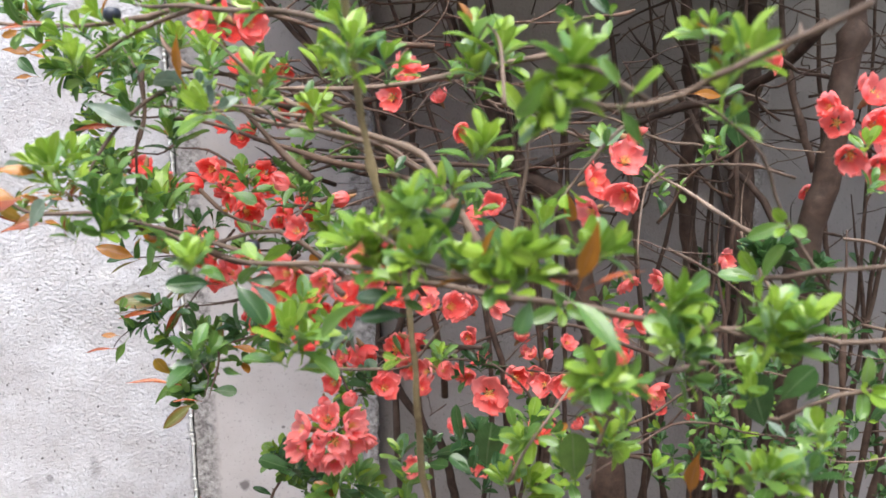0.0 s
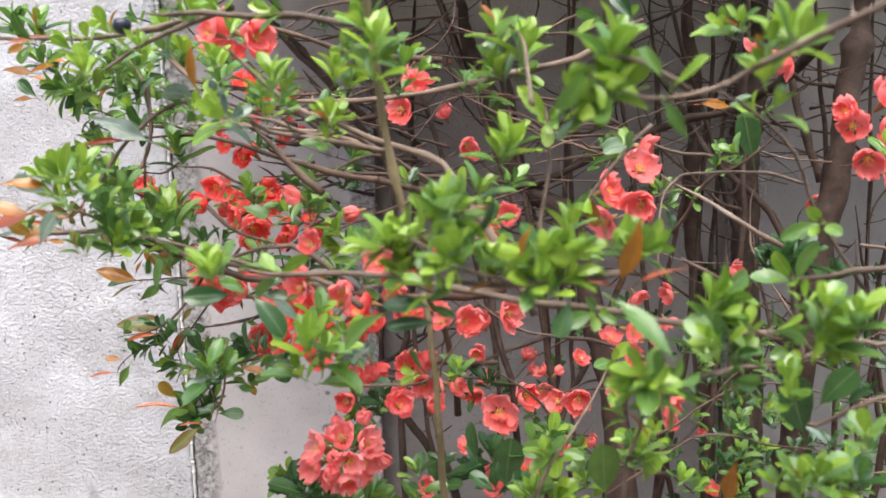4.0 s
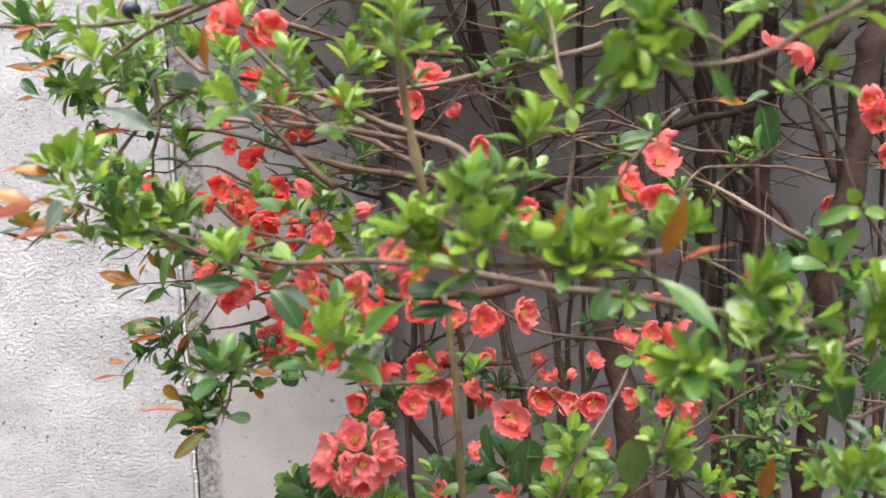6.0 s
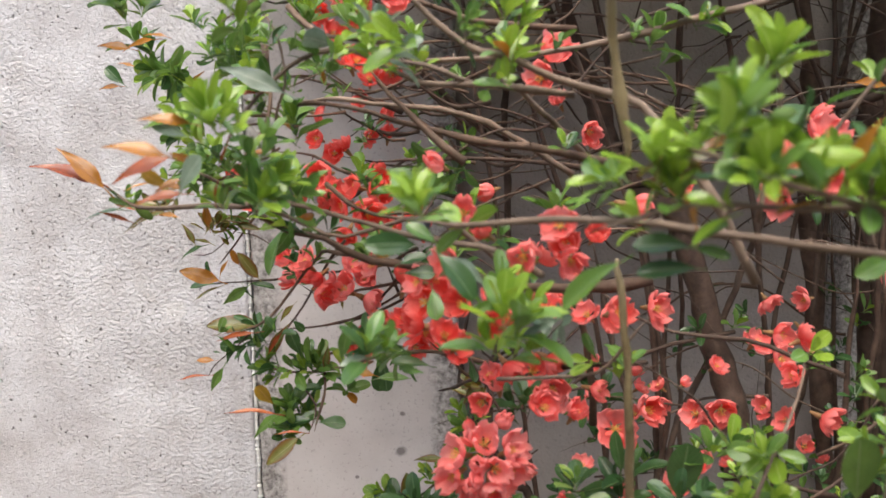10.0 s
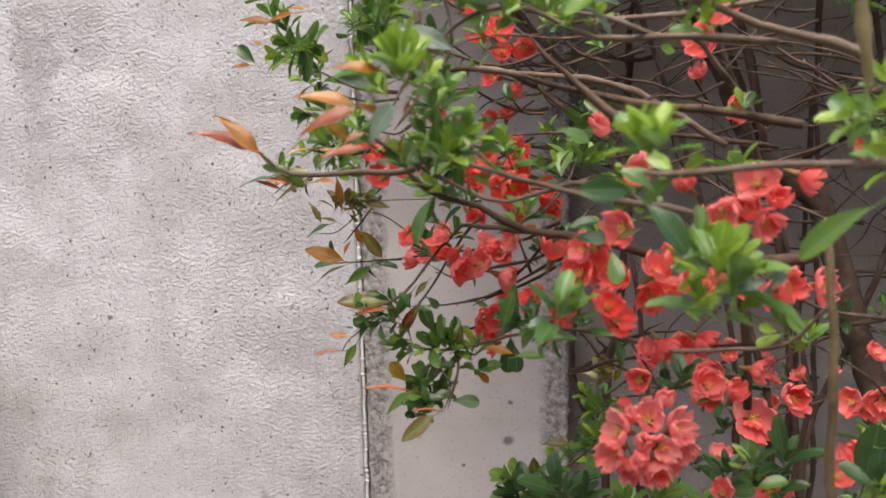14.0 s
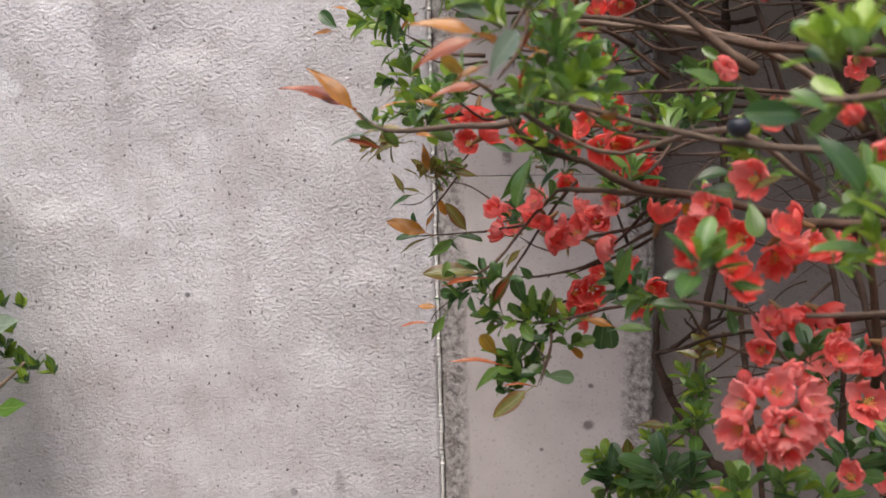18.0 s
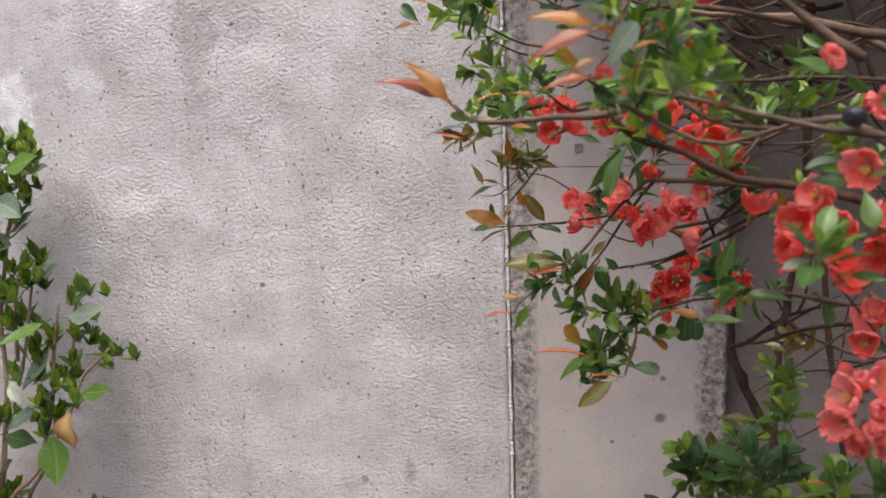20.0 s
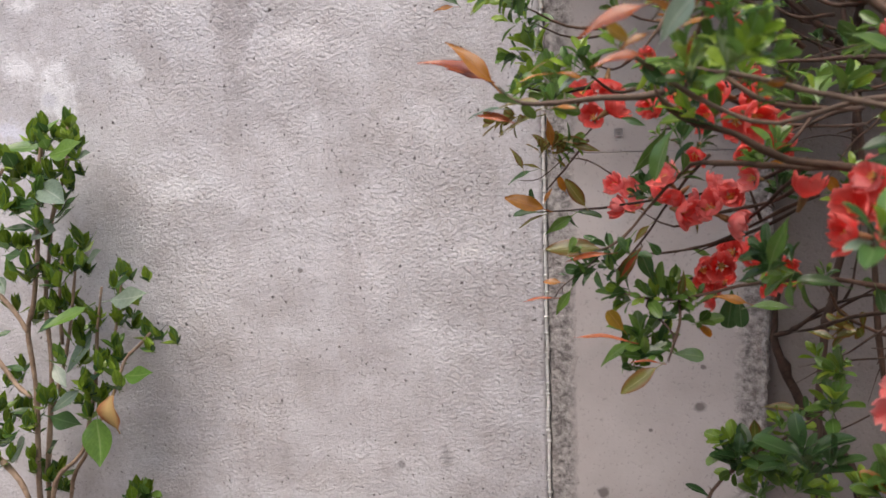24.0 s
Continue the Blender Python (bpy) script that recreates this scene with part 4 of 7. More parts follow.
limb(0.00174, 0.00116, BARK, (-0.222, 0.85, 1.045), (-0.222, 0.84, 1.027), (-0.231, 0.83, 0.994))
limb(0.00116, 0.00058, BARK_DARK, (-0.285, 0.98, 1.142), (-0.311, 1, 1.155), (-0.338, 1.02, 1.157))
limb(0.00116, 0.00058, BARK_DARK, (-0.298, 0.95, 1.195), (-0.326, 0.98, 1.166), (-0.36, 1, 1.137), (-0.385, 1, 1.135))
limb(0.0029, 0.00174, BARK_DARK, (0.039, 0.7, 1.093), (-0.001, 0.75, 1.076), (-0.03, 0.8, 1.054), (-0.078, 0.85, 1.035), (-0.115, 0.95, 0.99))
limb(0.0029, 0.00174, BARK_DARK, (0.075, 0.9, 1.224), (-0.034, 0.86, 1.239), (-0.123, 0.85, 1.242), (-0.172, 0.85, 1.24))
limb(0.0029, 0.00174, BARK, (-0.001, 0.7, 1.238), (-0.069, 0.6, 1.292), (-0.098, 0.58, 1.295), (-0.126, 0.58, 1.306), (-0.152, 0.57, 1.309))
limb(0.00348, 0.00203, BARK, (0.035, 0.5, 1.193), (0.015, 0.5, 1.234), (0, 0.51, 1.255), (-0.018, 0.525, 1.28), (-0.048, 0.535, 1.29), (-0.081, 0.54, 1.305), (-0.104, 0.55, 1.313), (-0.127, 0.55, 1.334), (-0.146, 0.55, 1.35))
limb(0.00261, 0.00145, BARK, (-0.048, 0.54, 1.286), (-0.082, 0.56, 1.292), (-0.129, 0.6, 1.297), (-0.169, 0.62, 1.317), (-0.199, 0.62, 1.312), (-0.22, 0.61, 1.296), (-0.239, 0.6, 1.272), (-0.246, 0.6, 1.259))
limb(0.00151, 0.00093, BARK, (-0.227, 0.64, 1.222), (-0.217, 0.62, 1.276), (-0.21, 0.62, 1.299), (-0.216, 0.63, 1.329), (-0.229, 0.64, 1.349))
limb(0.0029, 0.00174, BARK_PALE, (0.098, 0.6, 1.351), (0.07, 0.61, 1.339), (0.018, 0.63, 1.327), (-0.046, 0.65, 1.316), (-0.104, 0.67, 1.315), (-0.139, 0.68, 1.316))
limb(0.00261, 0.00145, BARK, (-0.063, 0.46, 1.355), (-0.086, 0.47, 1.36), (-0.117, 0.48, 1.362), (-0.156, 0.5, 1.364), (-0.181, 0.52, 1.366))
limb(0.00232, 0.00116, BARK, (-0.134, 0.53, 1.37), (-0.178, 0.55, 1.356), (-0.211, 0.57, 1.343), (-0.239, 0.58, 1.329))
limb(0.00232, 0.00116, BARK, (-0.16, 0.56, 1.367), (-0.202, 0.58, 1.36), (-0.254, 0.6, 1.358), (-0.305, 0.62, 1.36), (-0.327, 0.62, 1.359))
limb(0.00232, 0.00174, BARK, (-0.073, 0.62, 1.18), (-0.12, 0.62, 1.214), (-0.178, 0.63, 1.202), (-0.212, 0.64, 1.213), (-0.243, 0.62, 1.233), (-0.265, 0.6, 1.248))
limb(0.00232, 0.00116, BARK, (0.031, 0.97, 0.994), (0.003, 0.95, 0.981), (-0.075, 0.9, 1.017), (-0.102, 0.85, 1.053), (-0.125, 0.8, 1.087))
limb(0.00348, 0.00174, BARK_DARK, (0.221, 0.99, 1.038), (0.149, 0.98, 1.029), (0.059, 0.97, 1.001), (0.009, 0.95, 0.98), (-0.05, 0.93, 0.983))
limb(0.00174, 0.00087, BARK_DARK, (0.234, 1, 0.946), (0.137, 0.95, 0.969), (0.083, 0.95, 0.978), (0.038, 0.97, 0.972))
limb(0.00203, 0.00116, BARK_PALE, (-0.083, 0.6, 1.115), (-0.051, 0.58, 1.122), (-0.028, 0.57, 1.128), (-0.013, 0.56, 1.147), (-0.003, 0.55, 1.165))
limb(0.00145, 0.00087, BARK_DARK, (-0.074, 0.66, 1.069), (-0.087, 0.68, 1.09), (-0.097, 0.7, 1.103))
limb(0.00203, 0.00116, BARK, (0.194, 0.72, 1.198), (0.204, 0.71, 1.218), (0.214, 0.7, 1.243), (0.237, 0.68, 1.263), (0.257, 0.66, 1.29))
limb(0.00174, 0.00116, BARK_PALE, (0.101, 0.5, 1.302), (0.085, 0.5, 1.287), (0.066, 0.5, 1.262), (0.054, 0.5, 1.239))
limb(0.00203, 0.00116, BARK, (0.034, 0.5, 1.223), (0.039, 0.5, 1.256), (0.042, 0.5, 1.284), (0.04, 0.5, 1.312))
limb(0.00261, 0.00145, BARK, (0.243, 0.62, 1.205), (0.212, 0.62, 1.223), (0.185, 0.64, 1.242), (0.161, 0.66, 1.257))

# branches close to the way
limb(0.0029, 0.00186, BARK_PALE, (0.16, 0.43, 1.185), (0.155, 0.43, 1.197), (0.113, 0.42, 1.206), (0.064, 0.415, 1.216), (0.017, 0.41, 1.224), (-0.008, 0.42, 1.228), (-0.034, 0.43, 1.231), (-0.072, 0.45, 1.232), (-0.109, 0.47, 1.227), (-0.131, 0.48, 1.229))
limb(0.00232, 0.00162, BARK_PALE, (0.157, 0.43, 1.191), (0.157, 0.43, 1.209), (0.153, 0.43, 1.226), (0.162, 0.42, 1.231), (0.182, 0.4, 1.24), (0.251, 0.36, 1.259))
limb(0.00232, 0.00139, BARK_PALE, (0.347, 0.42, 1.206), (0.212, 0.42, 1.195), (0.189, 0.43, 1.194), (0.157, 0.43, 1.184), (0.121, 0.41, 1.189), (0.091, 0.38, 1.198), (0.059, 0.34, 1.209), (0.042, 0.33, 1.212))
limb(0.00139, 0.00093, BARK_PALE, (0.155, 0.43, 1.194), (0.125, 0.41, 1.208), (0.099, 0.39, 1.223), (0.088, 0.37, 1.236))
limb(0.00209, 0.00116, BARK_PALE, (0.046, 0.36, 1.25), (0.029, 0.365, 1.246), (-0.005, 0.37, 1.244), (-0.036, 0.385, 1.244), (-0.066, 0.41, 1.232))
limb(0.00162, 0.00093, BARK_PALE, (0.019, 0.36, 1.244), (0.007, 0.36, 1.246), (-0.022, 0.36, 1.254), (-0.034, 0.37, 1.261), (-0.045, 0.385, 1.264))
limb(0.0027, 0.0029, BARK_OLIVE, (-0.058, 0.430, 1.376), (-0.055, 0.440, 1.353), (-0.052, 0.445, 1.327), (-0.048, 0.450, 1.298), (-0.044, 0.452, 1.275), (-0.041, 0.455, 1.256))
limb(0.0036, 0.0027, BARK_OLIVE, (-0.012, 0.530, 1.019), (-0.016, 0.525, 1.069), (-0.020, 0.520, 1.117), (-0.023, 0.520, 1.154), (-0.026, 0.520, 1.184), (-0.029, 0.520, 1.203))
limb(0.00174, 0.00116, BARK_PALE, (0.109, 0.28, 1.353), (0.1, 0.295, 1.346), (0.091, 0.31, 1.339), (0.081, 0.325, 1.331), (0.068, 0.335, 1.322), (0.047, 0.34, 1.319), (0.028, 0.345, 1.326))
limb(0.00162, 0.00093, BARK_PALE, (0.058, 0.33, 1.322), (0.048, 0.33, 1.328), (0.037, 0.34, 1.334), (0.023, 0.34, 1.332))
limb(0.00139, 0.00093, BARK, (0.186, 0.42, 1.222), (0.157, 0.42, 1.261), (0.144, 0.42, 1.291), (0.116, 0.41, 1.312), (0.087, 0.38, 1.322))
limb(0.00139, 0.00093, BARK_PALE, (0.018, 0.42, 1.316), (0.019, 0.44, 1.332), (0.018, 0.45, 1.348), (0.008, 0.46, 1.359))
limb(0.00186, 0.00093, BARK_PALE, (0.076, 0.45, 1.098), (0.078, 0.45, 1.124), (0.084, 0.45, 1.14), (0.083, 0.44, 1.154))
limb(0.00209, 0.00116, BARK_PALE, (0.329, 0.4, 1.189), (0.2, 0.4, 1.177), (0.178, 0.4, 1.172), (0.16, 0.41, 1.157), (0.151, 0.415, 1.161), (0.142, 0.415, 1.167))
limb(0.00186, 0.00093, BARK, (0.036, 0.5, 1.073), (0.044, 0.5, 1.094), (0.083, 0.55, 1.116), (0.112, 0.6, 1.129))

# blossoms
flower(-0.229, 0.95, 1.387, 0.0166, "red", "cup")
flower(-0.197, 0.95, 1.381, 0.0166, "red", "cup")
flower(-0.216, 0.95, 1.363, 0.0140, "red")
flower(-0.179, 0.95, 1.385, 0.0152, "red")
flower(-0.184, 0.85, 1.327, 0.0140, "red")
flower(-0.158, 0.95, 1.327, 0.0152, "red")
flower(-0.247, 1.08, 1.257, 0.0166, "red", "cup")
flower(-0.23, 1.08, 1.24, 0.0140, "red")
flower(-0.216, 1.08, 1.244, 0.0166, "red", "cup")
flower(-0.199, 1.2, 1.26, 0.0140, "red")
flower(-0.172, 1.2, 1.256, 0.0166, "red", "cup")
flower(-0.282, 0.85, 1.234, 0.0152, "red")
flower(-0.285, 0.9, 1.206, 0.0166, "red", "cup")
flower(-0.215, 0.86, 1.23, 0.0166, "red", "cup")
flower(-0.186, 0.86, 1.216, 0.0140, "red")
flower(-0.168, 0.86, 1.221, 0.0166, "red", "cup")
flower(-0.198, 0.86, 1.201, 0.0152, "red")
flower(-0.175, 0.78, 1.202, 0.0167, "red")
flower(-0.115, 0.645, 1.245, 0.0124, "pink", "bud")
flower(-0.075, 0.72, 1.223, 0.0126, "pink", "bud")
flower(0.044, 1.25, 1.359, 0.0086, "pink", "bud")
flower(0.133, 0.9, 1.007, 0.0098, "pink", "bud")
flower(-0.031, 0.74, 1.319, 0.0169, "coral", "cup")
flower(-0.035, 0.74, 1.306, 0.0143, "coral")
flower(-0.024, 0.75, 1.329, 0.0158, "coral")
flower(0.017, 0.96, 1.291, 0.0132, "coral", "cup")
flower(0.033, 0.9, 1.265, 0.0149, "coral", "cup")
flower(0.041, 0.92, 1.25, 0.0116, "coral", "cup")
flower(0.022, 0.7, 1.212, 0.0159, "coral", "cup")
flower(0.041, 0.64, 1.227, 0.0130, "coral", "cup")
flower(0.117, 0.66, 1.243, 0.0158, "coral")
flower(0.142, 0.655, 1.259, 0.0158, "coral")
flower(0.162, 0.72, 1.273, 0.0167, "coral")
flower(0.145, 0.65, 1.236, 0.0156, "coral")
flower(0.128, 0.68, 1.218, 0.0156, "coral")
flower(0.289, 0.72, 1.346, 0.0164, "coral", "cup")
flower(0.271, 0.75, 1.349, 0.0127, "coral")
flower(0.286, 0.62, 1.303, 0.0115, "coral", "cup", (-0.8, -0.5, 0.2))
flower(0.296, 0.63, 1.292, 0.0137, "coral", "cup", (-0.5, -0.8, 0.1))
flower(0.311, 0.62, 1.309, 0.0165, "coral", "cup", (0.1, -0.8, 0.6))
flower(0.310, 0.61, 1.290, 0.0176, "coral", "cup", (-0.2, -0.95, 0.2))
flower(0.323, 0.62, 1.283, 0.0165, "coral", "open", (0.4, -0.9, 0.1))
flower(0.303, 0.62, 1.271, 0.0149, "coral", "cup", (-0.4, -0.8, -0.4))
flower(0.319, 0.61, 1.262, 0.0171, "coral", "open", (0.1, -0.9, -0.3))
rosette(0.278, 0.56, 1.287, -0.2, 0.9, 6, 0.018, "fresh")
rosette(0.283, 0.55, 1.262, 0.3, 0.9, 6, 0.018, "jade")
flower(0.473, 1, 1.183, 0.0149, "coral", "cup")
flower(0.476, 1, 1.165, 0.0122, "coral")
flower(-0.117, 0.68, 1.167, 0.0142, "red")
flower(-0.099, 0.68, 1.145, 0.0131, "red")
flower(-0.126, 0.68, 1.147, 0.0142, "red")
flower(-0.115, 0.64, 1.131, 0.0122, "red")
flower(-0.109, 0.65, 1.12, 0.0136, "red")
flower(-0.128, 0.66, 1.134, 0.0150, "red", "cup")
flower(-0.108, 0.7, 1.152, 0.0159, "red", "cup")
flower(-0.077, 0.69, 1.135, 0.0157, "red", "cup")
flower(-0.065, 0.68, 1.154, 0.0142, "red")
flower(-0.063, 0.7, 1.126, 0.0135, "red")
flower(-0.037, 0.62, 1.192, 0.0139, "red", "cup")
flower(-0.02, 0.62, 1.199, 0.0112, "red", "cup")
flower(-0.143, 0.75, 1.145, 0.0172, "red", "cup")
flower(0.019, 0.72, 1.129, 0.0164, "coral", "cup")
flower(0.05, 0.73, 1.128, 0.0155, "coral")
flower(0.032, 0.75, 1.111, 0.0172, "coral", "cup")
flower(0.166, 0.81, 1.074, 0.0140, "coral")
flower(0.189, 0.82, 1.081, 0.0166, "coral", "cup")
flower(0.203, 0.8, 1.079, 0.0152, "coral")
flower(0.184, 0.8, 1.062, 0.0140, "coral")
flower(0.193, 0.78, 1.053, 0.0144, "coral", "cup")
flower(0.143, 0.84, 1.044, 0.0113, "coral")
flower(-0.026, 0.77, 1.078, 0.0158, "coral", "cup")
flower(-0.023, 0.76, 1.056, 0.0144, "coral")
flower(-0.066, 0.72, 1.089, 0.0149, "coral", "cup")
flower(-0.07, 0.73, 1.066, 0.0168, "coral", "cup")
flower(-0.046, 0.66, 1.073, 0.0127, "coral")
flower(-0.017, 0.7, 1.051, 0.0127, "coral", "cup")
flower(0.001, 0.72, 1.067, 0.0131, "coral", "cup")
flower(0.058, 1.03, 0.941, 0.0166, "coral", "cup")
flower(0.074, 1.03, 0.952, 0.0140, "coral")
flower(0.047, 1.03, 0.93, 0.0166, "coral", "cup")
flower(0.075, 0.94, 0.945, 0.0126, "coral")
flower(0.086, 0.95, 0.928, 0.0132, "coral", "cup")
flower(0.133, 1.1, 0.956, 0.0149, "coral", "cup")
flower(0.137, 1.08, 0.943, 0.0122, "coral")
flower(0.108, 0.98, 0.947, 0.0116, "coral", "cup")
flower(0.121, 0.82, 1.006, 0.0140, "coral")
flower(0.135, 0.8, 1.019, 0.0161, "coral")
flower(0.177, 0.8, 1.017, 0.0132, "coral", "cup")
flower(0.216, 0.78, 1.016, 0.0162, "coral", "cup")
flower(0.286, 0.95, 0.916, 0.0132, "coral", "cup")
flower(0.389, 1.1, 0.83, 0.0116, "coral", "cup")
flower(0.123, 0.8, 0.967, 0.0149, "coral", "cup")
flower(0.109, 0.8, 0.957, 0.0166, "coral", "cup")
flower(0.075, 0.74, 0.973, 0.0140, "coral")
flower(0.032, 0.9, 0.921, 0.0122, "coral")
flower(-0.021, 0.7, 0.977, 0.0127, "coral", "cup")
flower(0.318, 0.9, 0.856, 0.0106, "coral")
flower(0.166, 0.85, 0.942, 0.0101, "coral", "cup")
flower(-0.311, 0.92, 1.219, 0.0152, "red")
flower(-0.297, 0.92, 1.199, 0.0140, "red")
flower(-0.24, 0.9, 1.212, 0.0166, "red", "cup")
flower(-0.227, 0.9, 1.218, 0.0152, "red")
flower(-0.21, 0.9, 1.203, 0.0148, "red")
flower(-0.18, 0.85, 1.197, 0.0155, "red")
flower(-0.172, 0.86, 1.206, 0.0166, "red", "cup")
flower(-0.204, 0.95, 1.166, 0.0166, "red", "cup")
flower(-0.151, 0.93, 1.178, 0.0166, "red", "cup")
flower(-0.134, 0.93, 1.184, 0.0140, "red")
flower(-0.139, 0.94, 1.167, 0.0166, "red", "cup")
flower(-0.147, 0.94, 1.071, 0.0155, "red")
flower(-0.17, 0.94, 1.069, 0.0166, "red", "cup")
flower(-0.129, 0.94, 1.06, 0.0155, "red")
flower(-0.193, 0.92, 1.049, 0.0140, "red")
flower(-0.184, 0.9, 1.065, 0.0166, "red", "cup")
flower(-0.188, 0.92, 1.031, 0.0122, "red")
flower(-0.139, 0.94, 1.043, 0.0152, "red")
flower(-0.281, 1.03, 1.122, 0.0166, "coral", "cup")
flower(-0.266, 1.03, 1.115, 0.0166, "coral", "cup")
flower(-0.272, 1.02, 1.1, 0.0166, "coral", "cup")
flower(-0.232, 0.84, 1.148, 0.0152, "coral")
flower(-0.223, 0.84, 1.124, 0.0166, "coral", "cup")
flower(-0.209, 0.84, 1.127, 0.0140, "coral")
flower(-0.196, 0.84, 1.123, 0.0166, "coral", "cup")
flower(-0.184, 0.85, 1.115, 0.0166, "coral", "cup")
flower(-0.169, 0.8, 1.154, 0.0126, "coral")
flower(-0.198, 0.85, 1.142, 0.0122, "coral")
flower(-0.182, 0.86, 1.131, 0.0166, "coral", "cup")
flower(-0.243, 0.86, 1.134, 0.0122, "coral")
flower(-0.221, 0.85, 1.138, 0.0132, "coral", "cup")
flower(-0.258, 1, 1.106, 0.0122, "coral")
flower(-0.157, 0.95, 1.062, 0.0137, "red")
flower(-0.164, 0.93, 1.167, 0.0149, "red", "cup")
flower(-0.126, 0.94, 1.166, 0.0122, "red")
flower(-0.219, 0.91, 1.193, 0.0132, "red", "cup")
flower(-0.202, 0.91, 1.059, 0.0149, "red", "cup")
flower(-0.18, 0.92, 1.043, 0.0122, "red")
flower(-0.121, 0.95, 1.045, 0.0122, "red")
flower(-0.102, 0.6, 1.217, 0.0112, "coral", "cup")
flower(-0.097, 0.5, 1.219, 0.0095, "coral", "bud")
flower(-0.077, 0.52, 1.206, 0.0112, "coral", "cup")
flower(-0.054, 0.54, 1.217, 0.0112, "coral")
flower(-0.048, 0.55, 1.199, 0.0112, "coral", "cup")
flower(-0.11, 0.6, 1.189, 0.0124, "coral")
flower(-0.13, 0.62, 1.173, 0.0103, "coral")
flower(-0.081, 0.67, 1.147, 0.0140, "coral")
flower(-0.042, 0.75, 1.126, 0.0172, "coral", "cup")
flower(-0.027, 0.75, 1.123, 0.0146, "coral")
flower(-0.011, 0.76, 1.124, 0.0128, "coral")
flower(-0.031, 0.8, 1.058, 0.0132, "coral", "cup")
flower(-0.097, 0.68, 1.057, 0.0095, "coral", "bud")
flower(0.111, 0.96, 0.861, 0.0140, "coral")
flower(0.103, 0.96, 0.849, 0.0152, "coral")
flower(0.128, 0.97, 0.962, 0.0140, "coral")
flower(0.134, 0.97, 0.981, 0.0116, "coral", "cup")
flower(-0.056, 0.62, 1.186, 0.0115, "coral")
flower(-0.005, 0.7, 1.129, 0.0117, "coral")
flower(0.007, 0.68, 1.136, 0.0155, "coral", "cup")
flower(-0.198, 0.955, 1.331, 0.0152, "red")
flower(-0.179, 0.955, 1.317, 0.0140, "red")
flower(-0.185, 0.96, 1.296, 0.0137, "red")
flower(-0.17, 1, 1.279, 0.0132, "red", "cup")
flower(-0.236, 0.95, 1.286, 0.0106, "red")

# the salmon cluster
flower(-0.080, 0.684, 1.088, 0.0115, "coral", "cup", (-0.2, -0.6, 0.8))
flower(-0.086, 0.676, 1.074, 0.0125, "coral", "cup", (-0.4, -0.8, 0.1))
flower(-0.046, 0.672, 1.074, 0.0120, "coral", "cup", (0.5, -0.6, 0.5))
flower(-0.075, 0.660, 1.062, 0.0123, "pink", "bud", (0.2, -0.7, 0.6))
flower(-0.095, 0.640, 1.058, 0.0118, "pink", "bud", (-0.3, -0.5, 0.8))
flower(-0.104, 0.630, 1.053, 0.0147, "pink", "cup", (-0.8, -0.5, 0.3))
flower(-0.089, 0.632, 1.058, 0.0147, "pink", "cup", (-0.1, -0.7, 0.7))
flower(-0.095, 0.618, 1.051, 0.0112, "pink", "bud", (-0.1, -0.9, 0.4))
flower(-0.107, 0.628, 1.041, 0.0136, "pink", "cup", (-0.7, -0.7, -0.1))
flower(-0.095, 0.620, 1.042, 0.0132, "pink", "bud", (-0.2, -0.9, -0.1))
flower(-0.084, 0.620, 1.048, 0.0127, "pink", "cup", (0.2, -0.9, 0.2))
flower(-0.074, 0.632, 1.053, 0.0141, "pink", "cup", (0.6, -0.6, 0.5))
flower(-0.074, 0.632, 1.041, 0.0147, "pink", "open", (0.5, -0.85, -0.1))
flower(-0.086, 0.624, 1.035, 0.0136, "pink", "cup", (0.1, -0.9, -0.35))
flower(-0.098, 0.634, 1.032, 0.0127, "pink", "cup", (-0.4, -0.7, -0.6))
flower(-0.063, 0.652, 1.034, 0.0112, "pink", "cup", (0.5, -0.7, -0.3))
flower(-0.077, 0.648, 1.026, 0.0123, "pink", "cup", (0.1, -0.7, -0.6))
flower(0.073, 0.939, 0.947, 0.0230, "coral", "open", (0.1, -0.9, 0.3))
flower(0.047, 0.807, 0.930, 0.0194, "coral", "open", (0, -0.9, 0.3))
flower(0.098, 0.908, 0.980, 0.0204, "coral", "cup", (0.2, -0.9, 0.2))
flower(-0.036, 0.786, 1.060, 0.0180, "coral", "cup", (0, -0.8, 0.5))
flower(0.049, 0.956, 1.014, 0.0160, "coral", "cup", (0, -0.9, 0.2))

# leaf tufts close to the way
rosette(-0.231, 0.5, 1.287, -0.34, 0.94, 9, 0.023, "fresh", twins=1)
rosette(-0.222, 0.52, 1.286, 0.26, 0.97, 7, 0.020, "fresh", twins=1)
rosette(-0.25, 0.52, 1.281, -0.64, 0.77, 6, 0.020, "fresh", twins=1)
rosette(-0.135, 0.425, 1.249, -0.50, 0.87, 9, 0.019, "fresh", twins=1)
rosette(-0.207, 0.55, 1.271, 0.50, 0.87, 6, 0.018, "green", twins=1)
leaf("dark", -0.131, 0.45, 1.222, -0.15, 0.44, 1.225)
leaf("green", -0.123, 0.45, 1.223, -0.134, 0.45, 1.232)
leaf("dark", -0.121, 0.47, 1.215, -0.105, 0.46, 1.198)
leaf("green", -0.1, 0.5, 1.184, -0.106, 0.5, 1.193)
leaf("green", -0.092, 0.5, 1.187, -0.104, 0.49, 1.184)
leaf("green", -0.053, 0.42, 1.218, -0.075, 0.43, 1.2)
leaf("dark", -0.033, 0.4, 1.227, -0.052, 0.4, 1.23)
leaf("dark", -0.03, 0.4, 1.219, -0.051, 0.4, 1.219)
leaf("green", -0.032, 0.4, 1.228, -0.025, 0.39, 1.238)
